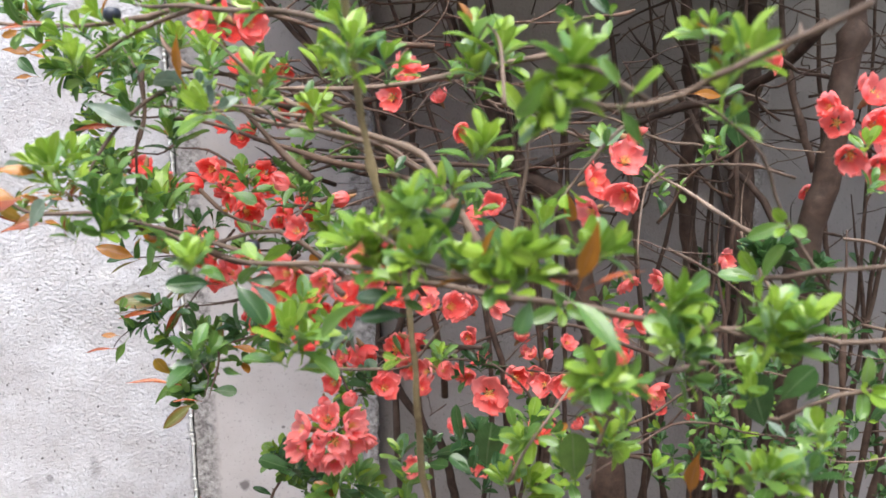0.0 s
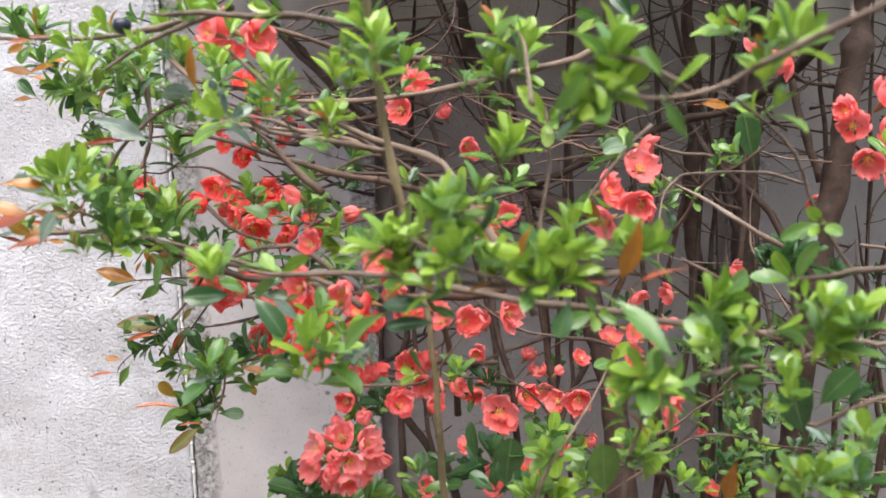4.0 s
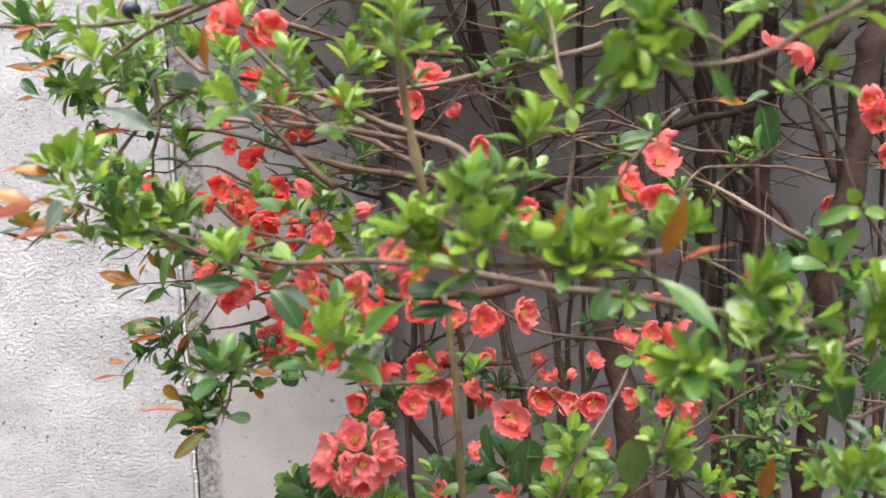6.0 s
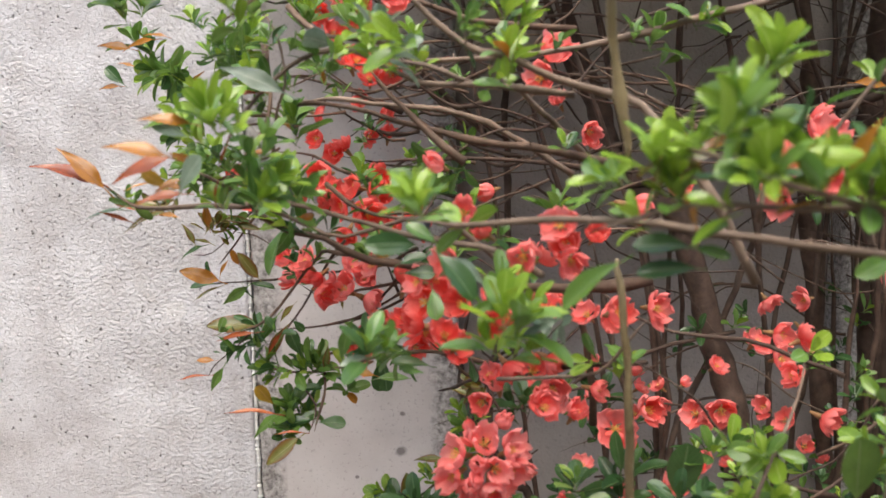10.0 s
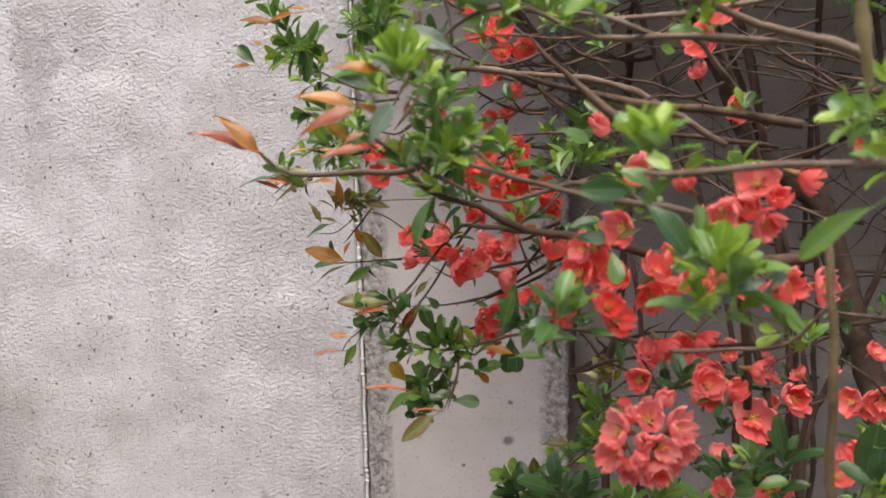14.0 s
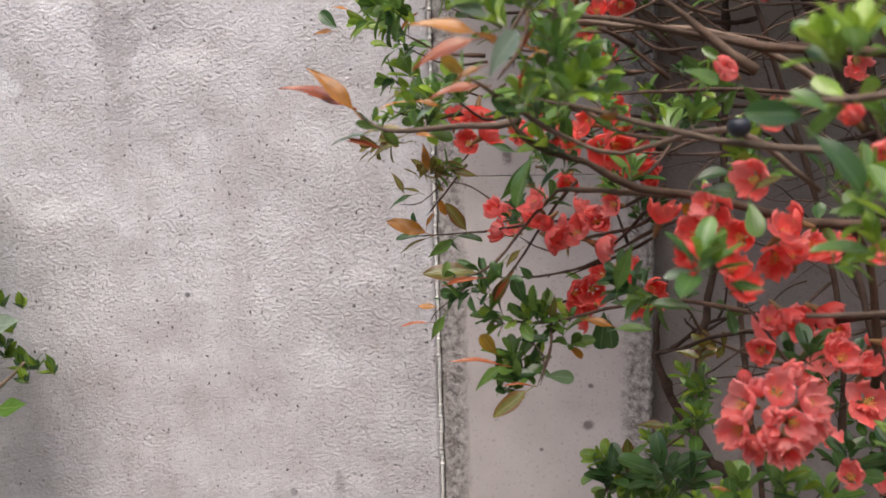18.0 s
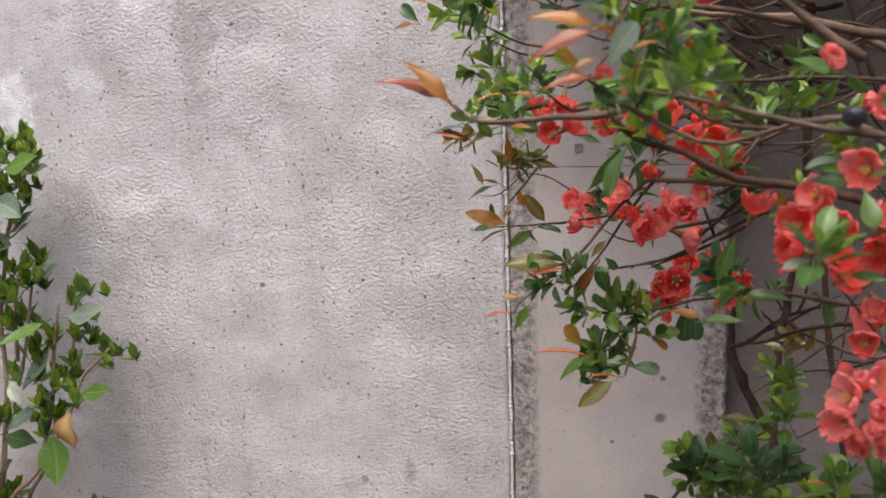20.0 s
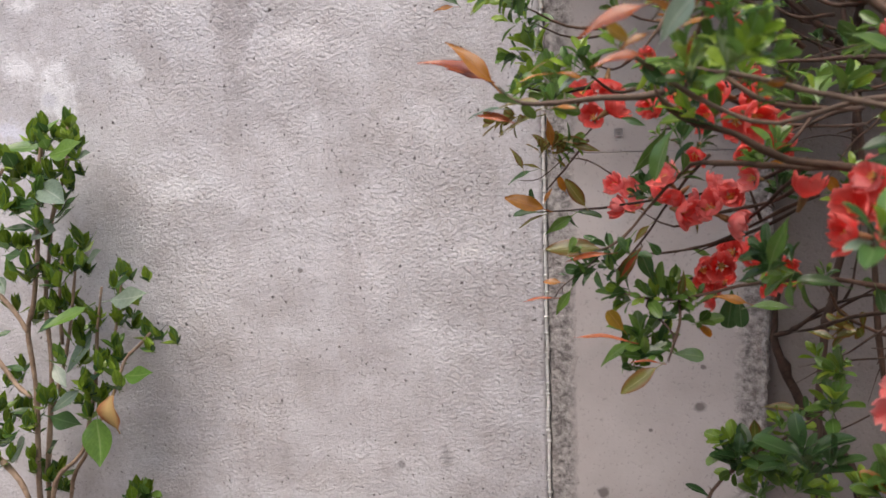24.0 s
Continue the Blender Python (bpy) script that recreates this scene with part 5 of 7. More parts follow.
leaf("green", -0.03, 0.4, 1.227, -0.022, 0.39, 1.225)
rosette(-0.087, 0.5, 1.202, 0.50, 0.87, 7, 0.018, "fresh", twins=1)
rosette(-0.095, 0.5, 1.184, -0.87, 0.50, 6, 0.019, "green", twins=1)
rosette(-0.072, 0.55, 1.156, 0.94, 0.34, 6, 0.016, "fresh", twins=1)
rosette(-0.028, 0.37, 1.283, -0.09, 1.00, 9, 0.019, "fresh", twins=1)
rosette(-0.034, 0.37, 1.275, -0.98, 0.17, 7, 0.019, "fresh", twins=1)
rosette(0, 0.45, 1.278, 0.50, 0.87, 7, 0.019, "fresh", twins=1)
rosette(-0.05, 0.385, 1.265, -0.17, 0.98, 9, 0.019, "fresh", twins=1)
rosette(-0.065, 0.42, 1.251, -0.98, 0.17, 6, 0.018, "fresh", twins=1)
rosette(-0.043, 0.39, 1.25, 0.34, -0.94, 5, 0.018, "olive", twins=1)
rosette(-0.024, 0.36, 1.265, -0.17, 0.98, 9, 0.019, "fresh", twins=1)
rosette(-0.022, 0.36, 1.256, 0.98, -0.17, 6, 0.017, "fresh", twins=1)
rosette(-0.006, 0.36, 1.258, 0.87, -0.50, 5, 0.021, "green", twins=1)
rosette(-0.008, 0.36, 1.26, -0.50, 0.87, 6, 0.015, "fresh", twins=1)
rosette(0.012, 0.355, 1.263, 0.00, 1.00, 9, 0.019, "fresh", twins=1)
rosette(0.015, 0.355, 1.254, 0.50, -0.87, 6, 0.015, "fresh", twins=1)
rosette(0.029, 0.36, 1.26, 0.77, 0.64, 7, 0.019, "fresh", twins=1)
rosette(0.051, 0.37, 1.262, -0.34, 0.94, 7, 0.017, "fresh", twins=1)
rosette(0.063, 0.37, 1.258, 0.94, 0.34, 7, 0.019, "fresh", twins=1)
leaf("dark", 0.021, 0.35, 1.241, 0.016, 0.345, 1.228, 2)
leaf("green", 0.034, 0.33, 1.246, 0.052, 0.31, 1.233, 1)
leaf("red", 0.044, 0.34, 1.25, 0.06, 0.33, 1.26, 3)
leaf("bronze", 0.039, 0.34, 1.252, 0.043, 0.33, 1.275, 1)
leaf("bronze", 0.002, 0.36, 1.251, 0.002, 0.35, 1.273, 1)
leaf("red", 0.038, 0.35, 1.247, 0.027, 0.35, 1.25, 3)
leaf("bronze", -0.03, 0.4, 1.234, -0.039, 0.39, 1.252, 1)
rosette(0.036, 0.345, 1.337, -0.09, 1.00, 9, 0.019, "fresh", twins=1)
rosette(0.036, 0.34, 1.343, 0.34, 0.94, 8, 0.020, "fresh", twins=1)
rosette(0.019, 0.34, 1.319, -0.98, 0.17, 9, 0.019, "fresh", twins=1)
rosette(0.023, 0.34, 1.314, 0.17, -0.98, 6, 0.017, "fresh", twins=1)
leaf("fresh", 0.051, 0.33, 1.322, 0.057, 0.315, 1.333, 2)
leaf("green", 0.049, 0.33, 1.318, 0.057, 0.325, 1.305)
leaf("green", 0.048, 0.33, 1.326, 0.041, 0.33, 1.337)
rosette(0.087, 0.335, 1.334, -0.17, 0.98, 9, 0.017, "fresh", twins=1)
rosette(0.107, 0.43, 1.352, -0.87, 0.50, 7, 0.020, "fresh", twins=1)
rosette(0.095, 0.32, 1.343, 0.50, 0.87, 8, 0.016, "fresh", twins=1)
rosette(0.09, 0.33, 1.346, -0.50, 0.87, 7, 0.016, "fresh", twins=1)
rosette(0.012, 0.43, 1.304, 0.17, 0.98, 9, 0.021, "fresh", twins=1)
rosette(0.023, 0.46, 1.349, 0.17, 0.98, 9, 0.023, "fresh", twins=1)
rosette(0.006, 0.46, 1.357, -0.17, 0.98, 7, 0.021, "fresh", twins=1)
rosette(0.064, 0.5, 1.36, -1.00, 0.00, 5, 0.023, "green", twins=1)
rosette(0.022, 0.63, 1.332, 0.34, 0.94, 8, 0.025, "green", single=False, twins=2)
rosette(-0.052, 0.42, 1.351, 0.00, 1.00, 9, 0.021, "fresh", twins=1)
rosette(-0.048, 0.43, 1.338, 0.98, 0.17, 7, 0.019, "fresh", twins=1)
rosette(-0.063, 0.44, 1.358, -0.64, 0.77, 7, 0.019, "fresh", twins=1)
rosette(-0.036, 0.49, 1.344, 0.34, 0.94, 7, 0.020, "green", twins=1)
rosette(-0.079, 0.57, 1.341, 0.17, 0.98, 8, 0.022, "fresh", twins=1)
rosette(-0.083, 0.53, 1.315, -0.09, 1.00, 8, 0.020, "fresh", twins=1)
rosette(-0.081, 0.54, 1.302, 0.34, -0.94, 5, 0.015, "fresh", twins=1)
rosette(-0.106, 0.46, 1.336, -0.09, 1.00, 8, 0.019, "fresh", twins=1)
rosette(-0.102, 0.5, 1.322, 0.77, 0.64, 6, 0.016, "green", twins=1)
rosette(-0.147, 0.5, 1.316, -0.87, 0.50, 7, 0.020, "fresh", twins=1)
rosette(-0.133, 0.52, 1.31, 0.87, 0.50, 5, 0.020, "grey", twins=1)
rosette(0.087, 0.364, 1.24, 0.17, 0.98, 9, 0.018, "fresh", twins=1)
rosette(0.098, 0.365, 1.238, 0.98, 0.17, 6, 0.019, "fresh", twins=1)
rosette(0.077, 0.348, 1.225, -0.87, 0.50, 9, 0.016, "fresh", twins=1)
rosette(0.099, 0.36, 1.215, 0.87, 0.50, 8, 0.017, "green", twins=1)
rosette(0.053, 0.33, 1.213, 0.87, 0.50, 9, 0.016, "fresh", twins=1)
rosette(0.038, 0.33, 1.212, -1.00, 0.00, 7, 0.016, "fresh", twins=1)
rosette(0.067, 0.34, 1.207, 1.00, 0.00, 7, 0.015, "green", twins=1)
rosette(0.088, 0.37, 1.226, 0.00, 1.00, 7, 0.016, "fresh", twins=1)
rosette(0.121, 0.335, 1.234, 0.34, 0.94, 9, 0.018, "fresh", twins=1)
rosette(0.123, 0.34, 1.22, 0.50, -0.87, 8, 0.016, "fresh", twins=1)
rosette(0.128, 0.33, 1.242, 0.00, 1.00, 8, 0.018, "fresh", twins=1)
rosette(0.127, 0.38, 1.198, -0.34, 0.94, 7, 0.016, "fresh", twins=1)
leaf("dark", 0.154, 0.41, 1.154, 0.14, 0.4, 1.185, 2)
leaf("dark", 0.156, 0.4, 1.173, 0.165, 0.39, 1.193, 2)
leaf("grey", 0.154, 0.41, 1.157, 0.163, 0.4, 1.153)
leaf("dark", 0.163, 0.39, 1.177, 0.166, 0.38, 1.188)
rosette(0.084, 0.45, 1.133, 0.00, 1.00, 9, 0.017, "fresh", twins=1)
rosette(0.094, 0.46, 1.115, 0.50, -0.87, 7, 0.017, "fresh", twins=1)
rosette(0.133, 0.35, 1.162, 0.17, 0.98, 9, 0.016, "fresh", twins=1)
rosette(0.145, 0.35, 1.164, -0.17, 0.98, 8, 0.017, "green", twins=1)
rosette(0.151, 0.4, 1.133, -0.50, 0.87, 8, 0.017, "green", twins=1)
leaf("bronze", 0.122, 0.42, 1.112, 0.118, 0.41, 1.138, 1)
leaf("green", 0.069, 0.46, 1.099, 0.064, 0.45, 1.131, 2)
rosette(0.033, 0.5, 1.084, -0.17, 0.98, 9, 0.020, "fresh", twins=1)
rosette(0.053, 0.5, 1.079, 0.50, 0.87, 8, 0.020, "fresh", twins=1)
rosette(0.015, 0.55, 1.063, -0.34, 0.94, 6, 0.023, "dark", twins=1)

# leaf tufts further in
leaf("dark", 0.277, 0.75, 1.257, 0.264, 0.745, 1.299, 2)
leaf("bronze", 0.266, 0.85, 1.305, 0.3, 0.85, 1.305, 1)
leaf("dark", 0.29, 0.84, 1.302, 0.313, 0.84, 1.315)
leaf("dark", 0.155, 0.7, 1.281, 0.125, 0.69, 1.273, 2)
rosette(0.257, 0.65, 1.195, -0.34, 0.94, 9, 0.034, "dark", single=False, twins=2)
rosette(0.283, 0.66, 1.195, 0.50, 0.87, 8, 0.031, "dark", single=False, twins=2)
rosette(0.336, 0.7, 1.168, 0.50, 0.87, 6, 0.031, "dark", single=False, twins=2)
rosette(0.267, 0.8, 1.266, 0.00, 1.00, 7, 0.017, "fresh", single=False, twins=2)
rosette(-0.215, 0.66, 1.239, -0.17, 0.98, 8, 0.031, "fresh", single=False, twins=2)
rosette(-0.224, 0.67, 1.231, 0.77, -0.64, 5, 0.025, "green", single=False, twins=2)
rosette(-0.223, 0.73, 1.288, 0.00, 1.00, 9, 0.029, "fresh", single=False, twins=2)
rosette(-0.23, 0.62, 1.253, -0.17, 0.98, 6, 0.024, "green", twins=2)
rosette(-0.225, 0.54, 1.344, -0.09, 1.00, 9, 0.020, "fresh", twins=1)
rosette(-0.243, 0.56, 1.353, -0.77, 0.64, 7, 0.019, "fresh", twins=1)
rosette(-0.223, 0.6, 1.35, 0.17, 0.98, 8, 0.020, "green", twins=1)
rosette(-0.281, 0.75, 1.341, -0.50, 0.87, 8, 0.025, "fresh", single=False, twins=2)
rosette(-0.387, 0.9, 1.329, -0.98, 0.17, 9, 0.031, "fresh", single=False, twins=2)
rosette(-0.355, 0.9, 1.321, 0.94, -0.34, 8, 0.029, "fresh", single=False, twins=2)
rosette(-0.4, 0.9, 1.363, -0.50, 0.87, 7, 0.029, "green", single=False, twins=2)
rosette(-0.293, 0.85, 1.344, -0.17, 0.98, 9, 0.030, "fresh", single=False, twins=2)
rosette(-0.279, 0.85, 1.328, 0.87, -0.50, 7, 0.029, "green", single=False, twins=2)
rosette(-0.396, 0.85, 1.396, -0.34, 0.94, 8, 0.029, "fresh", single=False, twins=2)
rosette(-0.351, 0.8, 1.391, 0.17, 0.98, 8, 0.025, "fresh", single=False, twins=2)
rosette(-0.262, 0.8, 1.357, 0.50, 0.87, 7, 0.029, "fresh", single=False, twins=2)
rosette(-0.204, 0.7, 1.36, 0.17, 0.98, 8, 0.027, "fresh", single=False, twins=2)
rosette(-0.173, 0.65, 1.352, 0.00, 1.00, 7, 0.025, "fresh", single=False, twins=2)
rosette(-0.193, 0.6, 1.371, -0.17, 0.98, 8, 0.020, "fresh", twins=1)
rosette(-0.16, 0.55, 1.373, 0.50, 0.87, 7, 0.019, "fresh", twins=1)
rosette(-0.232, 0.6, 1.371, -0.50, 0.87, 7, 0.019, "fresh", twins=1)
leaf("grey", -0.208, 0.6, 1.292, -0.245, 0.6, 1.311)
leaf("grey", -0.18, 0.62, 1.321, -0.198, 0.6, 1.325)
leaf("bronze", -0.151, 0.5, 1.325, -0.154, 0.49, 1.349, 1)
leaf("bronze", -0.251, 0.55, 1.362, -0.25, 0.54, 1.375)
leaf("red", -0.223, 0.6, 1.292, -0.254, 0.6, 1.291, 3)
leaf("red", -0.265, 0.62, 1.359, -0.296, 0.6, 1.358, 3)
leaf("bronze", -0.235, 0.5, 1.274, -0.255, 0.49, 1.279, 1)
leaf("bronze", -0.36, 0.85, 1.35, -0.391, 0.85, 1.345, 1)
leaf("bronze", -0.381, 0.85, 1.342, -0.411, 0.85, 1.349, 1)
leaf("bronze", -0.349, 0.85, 1.352, -0.369, 0.85, 1.357, 1)
leaf("bronze", -0.23, 0.6, 1.255, -0.216, 0.6, 1.261, 1)
rosette(-0.206, 0.525, 1.243, 0.50, 0.87, 9, 0.024, "fresh", twins=1)
rosette(-0.197, 0.53, 1.247, 0.77, 0.64, 7, 0.022, "fresh", twins=1)
rosette(-0.217, 0.53, 1.262, -0.17, 0.98, 7, 0.020, "green", twins=1)
rosette(-0.186, 0.55, 1.237, 0.94, 0.34, 5, 0.019, "green", twins=1)
leaf("red", -0.358, 0.8, 1.203, -0.388, 0.8, 1.211, 3)
leaf("olive", -0.328, 0.75, 1.208, -0.359, 0.75, 1.2, 1)
leaf("green", -0.232, 0.72, 1.196, -0.248, 0.71, 1.166)
leaf("dark", -0.271, 0.85, 1.201, -0.249, 0.85, 1.196)
leaf("green", -0.31, 0.7, 1.219, -0.312, 0.7, 1.231, 2)
rosette(-0.368, 0.95, 1.279, -0.64, 0.77, 8, 0.029, "fresh", single=False, twins=2)
rosette(-0.391, 0.97, 1.261, -0.98, -0.17, 7, 0.027, "green", single=False, twins=2)
rosette(-0.338, 0.9, 1.252, 0.00, 1.00, 7, 0.025, "fresh", single=False, twins=2)
rosette(-0.389, 1, 1.328, -0.50, 0.87, 8, 0.032, "fresh", single=False, twins=2)
rosette(-0.425, 1, 1.324, -0.98, -0.17, 7, 0.031, "fresh", single=False, twins=2)
leaf("dark", -0.443, 1, 1.32, -0.461, 1, 1.338, 2)
leaf("bronze", -0.447, 1, 1.318, -0.471, 1, 1.318, 1)
leaf("bronze", -0.43, 1, 1.338, -0.448, 1, 1.345, 1)
rosette(-0.344, 0.85, 1.239, -0.94, 0.34, 6, 0.025, "green", single=False, twins=2)
leaf("bronze", -0.335, 0.9, 1.177, -0.339, 0.9, 1.203, 1)
leaf("olive", -0.321, 0.95, 1.173, -0.293, 0.95, 1.17)
leaf("olive", -0.332, 0.95, 1.179, -0.304, 0.95, 1.179)
leaf("dark", -0.347, 0.97, 1.175, -0.359, 0.97, 1.173)

# young leaves at the ends of the outer shoots
leaf("bronze", -0.347, 0.680, 1.232, -0.373, 0.674, 1.263, 1)
leaf("red", -0.355, 0.685, 1.237, -0.395, 0.679, 1.255, 1)
leaf("red", -0.355, 0.690, 1.235, -0.378, 0.684, 1.246, 1)
leaf("olive", -0.317, 0.700, 1.218, -0.345, 0.694, 1.221, 1)
leaf("grey", -0.343, 0.700, 1.215, -0.368, 0.694, 1.214, 1)
leaf("olive", -0.318, 0.700, 1.214, -0.343, 0.694, 1.201, 3)
leaf("red", -0.338, 0.700, 1.206, -0.358, 0.694, 1.215, 3)
leaf("bronze", -0.247, 0.500, 1.259, -0.274, 0.494, 1.268, 1)
leaf("red", -0.249, 0.510, 1.258, -0.277, 0.504, 1.250, 1)
leaf("gold", -0.254, 0.520, 1.243, -0.264, 0.514, 1.251, 2)
leaf("red", -0.249, 0.530, 1.239, -0.272, 0.524, 1.238, 1)
leaf("grey", -0.244, 0.520, 1.268, -0.259, 0.515, 1.277, 2)
leaf("grey", -0.242, 0.500, 1.242, -0.231, 0.494, 1.259, 2)
leaf("bronze", -0.237, 0.510, 1.255, -0.247, 0.504, 1.261, 1)
leaf("red", -0.231, 0.520, 1.235, -0.228, 0.514, 1.249, 3)
leaf("green", -0.236, 0.800, 1.193, -0.257, 0.794, 1.155, 1)
leaf("dark", -0.238, 0.620, 1.224, -0.250, 0.614, 1.236, 2)
leaf("bronze", -0.304, 0.660, 1.215, -0.290, 0.654, 1.216, 1)
leaf("grey", -0.290, 0.660, 1.234, -0.303, 0.654, 1.225, 1)
leaf("green", -0.301, 0.650, 1.221, -0.301, 0.644, 1.230, 2)

# the lowest outer twigs
leaf("olive", -0.378, 1, 1.147, -0.389, 1, 1.171, 1)
leaf("dark", -0.369, 1, 1.145, -0.397, 1, 1.135, 1)
leaf("olive", -0.36, 1, 1.147, -0.384, 1, 1.156, 1)
leaf("dark", -0.367, 1.03, 1.096, -0.396, 1.03, 1.095)
leaf("bronze", -0.36, 1.03, 1.106, -0.353, 1.03, 1.125)
leaf("dark", -0.37, 1.03, 1.103, -0.376, 1.03, 1.122)
leaf("dark", -0.324, 1.02, 1.098, -0.297, 1.02, 1.094)
leaf("dark", -0.335, 1.03, 1.094, -0.326, 1.03, 1.077)
leaf("green", -0.329, 1.03, 1.093, -0.362, 1.03, 1.071, 1)
leaf("red", -0.281, 0.83, 1.089, -0.318, 0.83, 1.084, 3)
leaf("dark", -0.287, 0.84, 1.097, -0.302, 0.84, 1.103)
leaf("green", -0.281, 0.83, 1.089, -0.279, 0.83, 1.074)
leaf("green", -0.262, 0.84, 1.102, -0.283, 0.84, 1.075, 1)
leaf("olive", -0.247, 0.84, 1.112, -0.262, 0.84, 1.097, 1)
leaf("red", -0.257, 0.83, 1.089, -0.272, 0.83, 1.067, 3)
leaf("dark", -0.248, 0.84, 1.097, -0.238, 0.84, 1.087, 2)
leaf("bronze", -0.322, 0.84, 1.061, -0.338, 0.84, 1.062, 2)
leaf("red", -0.329, 0.84, 1.047, -0.357, 0.84, 1.045, 3)
leaf("green", -0.314, 0.84, 1.054, -0.329, 0.84, 1.03)
leaf("dark", -0.307, 0.85, 1.07, -0.315, 0.85, 1.054)
leaf("dark", -0.318, 0.85, 1.065, -0.325, 0.85, 1.067)
limb(0.00093, 0.00058, BARK_DARK, (-0.287, 0.84, 1.087), (-0.303, 0.845, 1.071), (-0.322, 0.845, 1.056), (-0.329, 0.845, 1.045), name="twig")
leaf("dark", -0.244, 0.85, 1.062, -0.254, 0.85, 1.085, 2)
leaf("green", -0.239, 0.85, 1.055, -0.246, 0.85, 1.07)
leaf("green", -0.234, 0.85, 1.05, -0.239, 0.85, 1.078)
leaf("green", -0.258, 0.84, 1.049, -0.292, 0.84, 1.057)
leaf("green", -0.224, 0.85, 1.055, -0.209, 0.85, 1.045, 1)
leaf("olive", -0.222, 0.85, 1.047, -0.217, 0.85, 1.07, 1)
rosette(-0.256, 0.84, 1.024, -0.17, 0.98, 9, 0.031, "green", single=False, twins=2)
rosette(-0.259, 0.84, 1.008, 0.50, 0.87, 8, 0.025, "green", single=False, twins=2)
rosette(-0.278, 0.84, 1.054, -0.98, 0.17, 7, 0.024, "green", single=False, twins=2)
rosette(-0.244, 0.85, 1.055, -0.34, 0.94, 7, 0.025, "green", single=False, twins=2)
rosette(-0.229, 0.84, 1.017, 0.77, 0.64, 6, 0.022, "green", single=False, twins=2)
rosette(-0.287, 0.84, 1.097, -0.77, 0.64, 6, 0.024, "dark", single=False, twins=2)
rosette(-0.309, 0.85, 1.067, -0.94, -0.34, 6, 0.022, "dark", single=False, twins=2)
rosette(-0.224, 0.86, 1.063, 0.50, 0.87, 6, 0.025, "green", single=False, twins=2)
rosette(-0.204, 0.88, 1.047, 0.17, 0.98, 6, 0.025, "green", single=False, twins=2)
rosette(-0.338, 0.95, 1.179, 0.50, 0.87, 7, 0.024, "olive", single=False, twins=2)
rosette(-0.315, 0.95, 1.179, 0.94, 0.34, 6, 0.022, "green", single=False, twins=2)
rosette(-0.355, 0.88, 1.24, -0.87, 0.50, 8, 0.025, "green", single=False, twins=2)
rosette(-0.319, 0.85, 1.238, 0.50, 0.87, 7, 0.024, "fresh", single=False, twins=2)
rosette(-0.301, 0.8, 1.259, -0.17, 0.98, 7, 0.024, "fresh", single=False, twins=2)
rosette(-0.393, 0.9, 1.199, -0.98, -0.17, 6, 0.022, "olive", single=False, twins=2)
rosette(-0.244, 0.75, 1.239, 0.00, 1.00, 8, 0.025, "fresh", single=False, twins=2)
rosette(-0.225, 0.7, 1.242, -0.50, 0.87, 8, 0.025, "fresh", single=False, twins=2)
leaf("dark", -0.249, 0.84, 1.032, -0.224, 0.84, 1.034)
leaf("dark", -0.229, 0.84, 1.032, -0.239, 0.84, 1.009)
leaf("green", -0.263, 0.83, 1.012, -0.291, 0.83, 0.991, 1)
leaf("dark", -0.226, 0.83, 1.003, -0.202, 0.83, 1.002, 2)
leaf("dark", -0.234, 0.83, 1.005, -0.261, 0.83, 1.003)
leaf("green", -0.224, 0.85, 1.027, -0.209, 0.85, 1.029)
leaf("dark", -0.172, 0.93, 1.035, -0.175, 0.92, 1.001, 2)
leaf("dark", -0.166, 0.93, 1.044, -0.147, 0.93, 1.047)
leaf("green", -0.194, 0.9, 1.075, -0.21, 0.9, 1.08)
leaf("olive", -0.209, 0.88, 1.11, -0.204, 0.88, 1.097)

# tufts about the blossoms
rosette(-0.154, 0.5, 1.171, 0.17, 0.98, 7, 0.024, "green", twins=1)
leaf("green", -0.141, 0.51, 1.151, -0.13, 0.5, 1.152)
leaf("grey", -0.156, 0.51, 1.157, -0.169, 0.5, 1.157)
leaf("green", -0.123, 0.56, 1.181, -0.121, 0.55, 1.166, 2)
leaf("dark", -0.139, 0.6, 1.183, -0.121, 0.6, 1.183, 2)
leaf("dark", -0.142, 0.6, 1.189, -0.126, 0.6, 1.195)
leaf("olive", -0.119, 0.57, 1.186, -0.109, 0.56, 1.195, 1)
leaf("green", -0.131, 0.5, 1.227, -0.11, 0.49, 1.227)
leaf("green", -0.149, 0.6, 1.246, -0.131, 0.6, 1.24, 2)
leaf("grey", -0.114, 0.48, 1.212, -0.097, 0.48, 1.199, 1)
rosette(-0.129, 0.405, 1.249, 0.00, 1.00, 9, 0.017, "fresh", twins=1)
rosette(-0.093, 0.46, 1.198, 0.00, 1.00, 8, 0.024, "fresh", twins=1)
rosette(-0.081, 0.46, 1.192, 0.50, 0.87, 7, 0.024, "fresh", twins=1)
rosette(-0.073, 0.5, 1.173, -0.94, -0.34, 5, 0.020, "grey", twins=1)
rosette(-0.125, 0.8, 1.231, 0.00, 1.00, 7, 0.025, "green", single=False, twins=2)
rosette(-0.115, 0.75, 1.232, 0.50, 0.87, 6, 0.025, "green", single=False, twins=2)
rosette(-0.046, 0.6, 1.229, 0.00, 1.00, 7, 0.023, "green", twins=1)
rosette(-0.127, 0.7, 1.246, -1.00, 0.00, 5, 0.025, "green", single=False, twins=2)
rosette(-0.181, 0.9, 0.9, -0.87, 0.50, 9, 0.029, "fresh", single=False, twins=2)
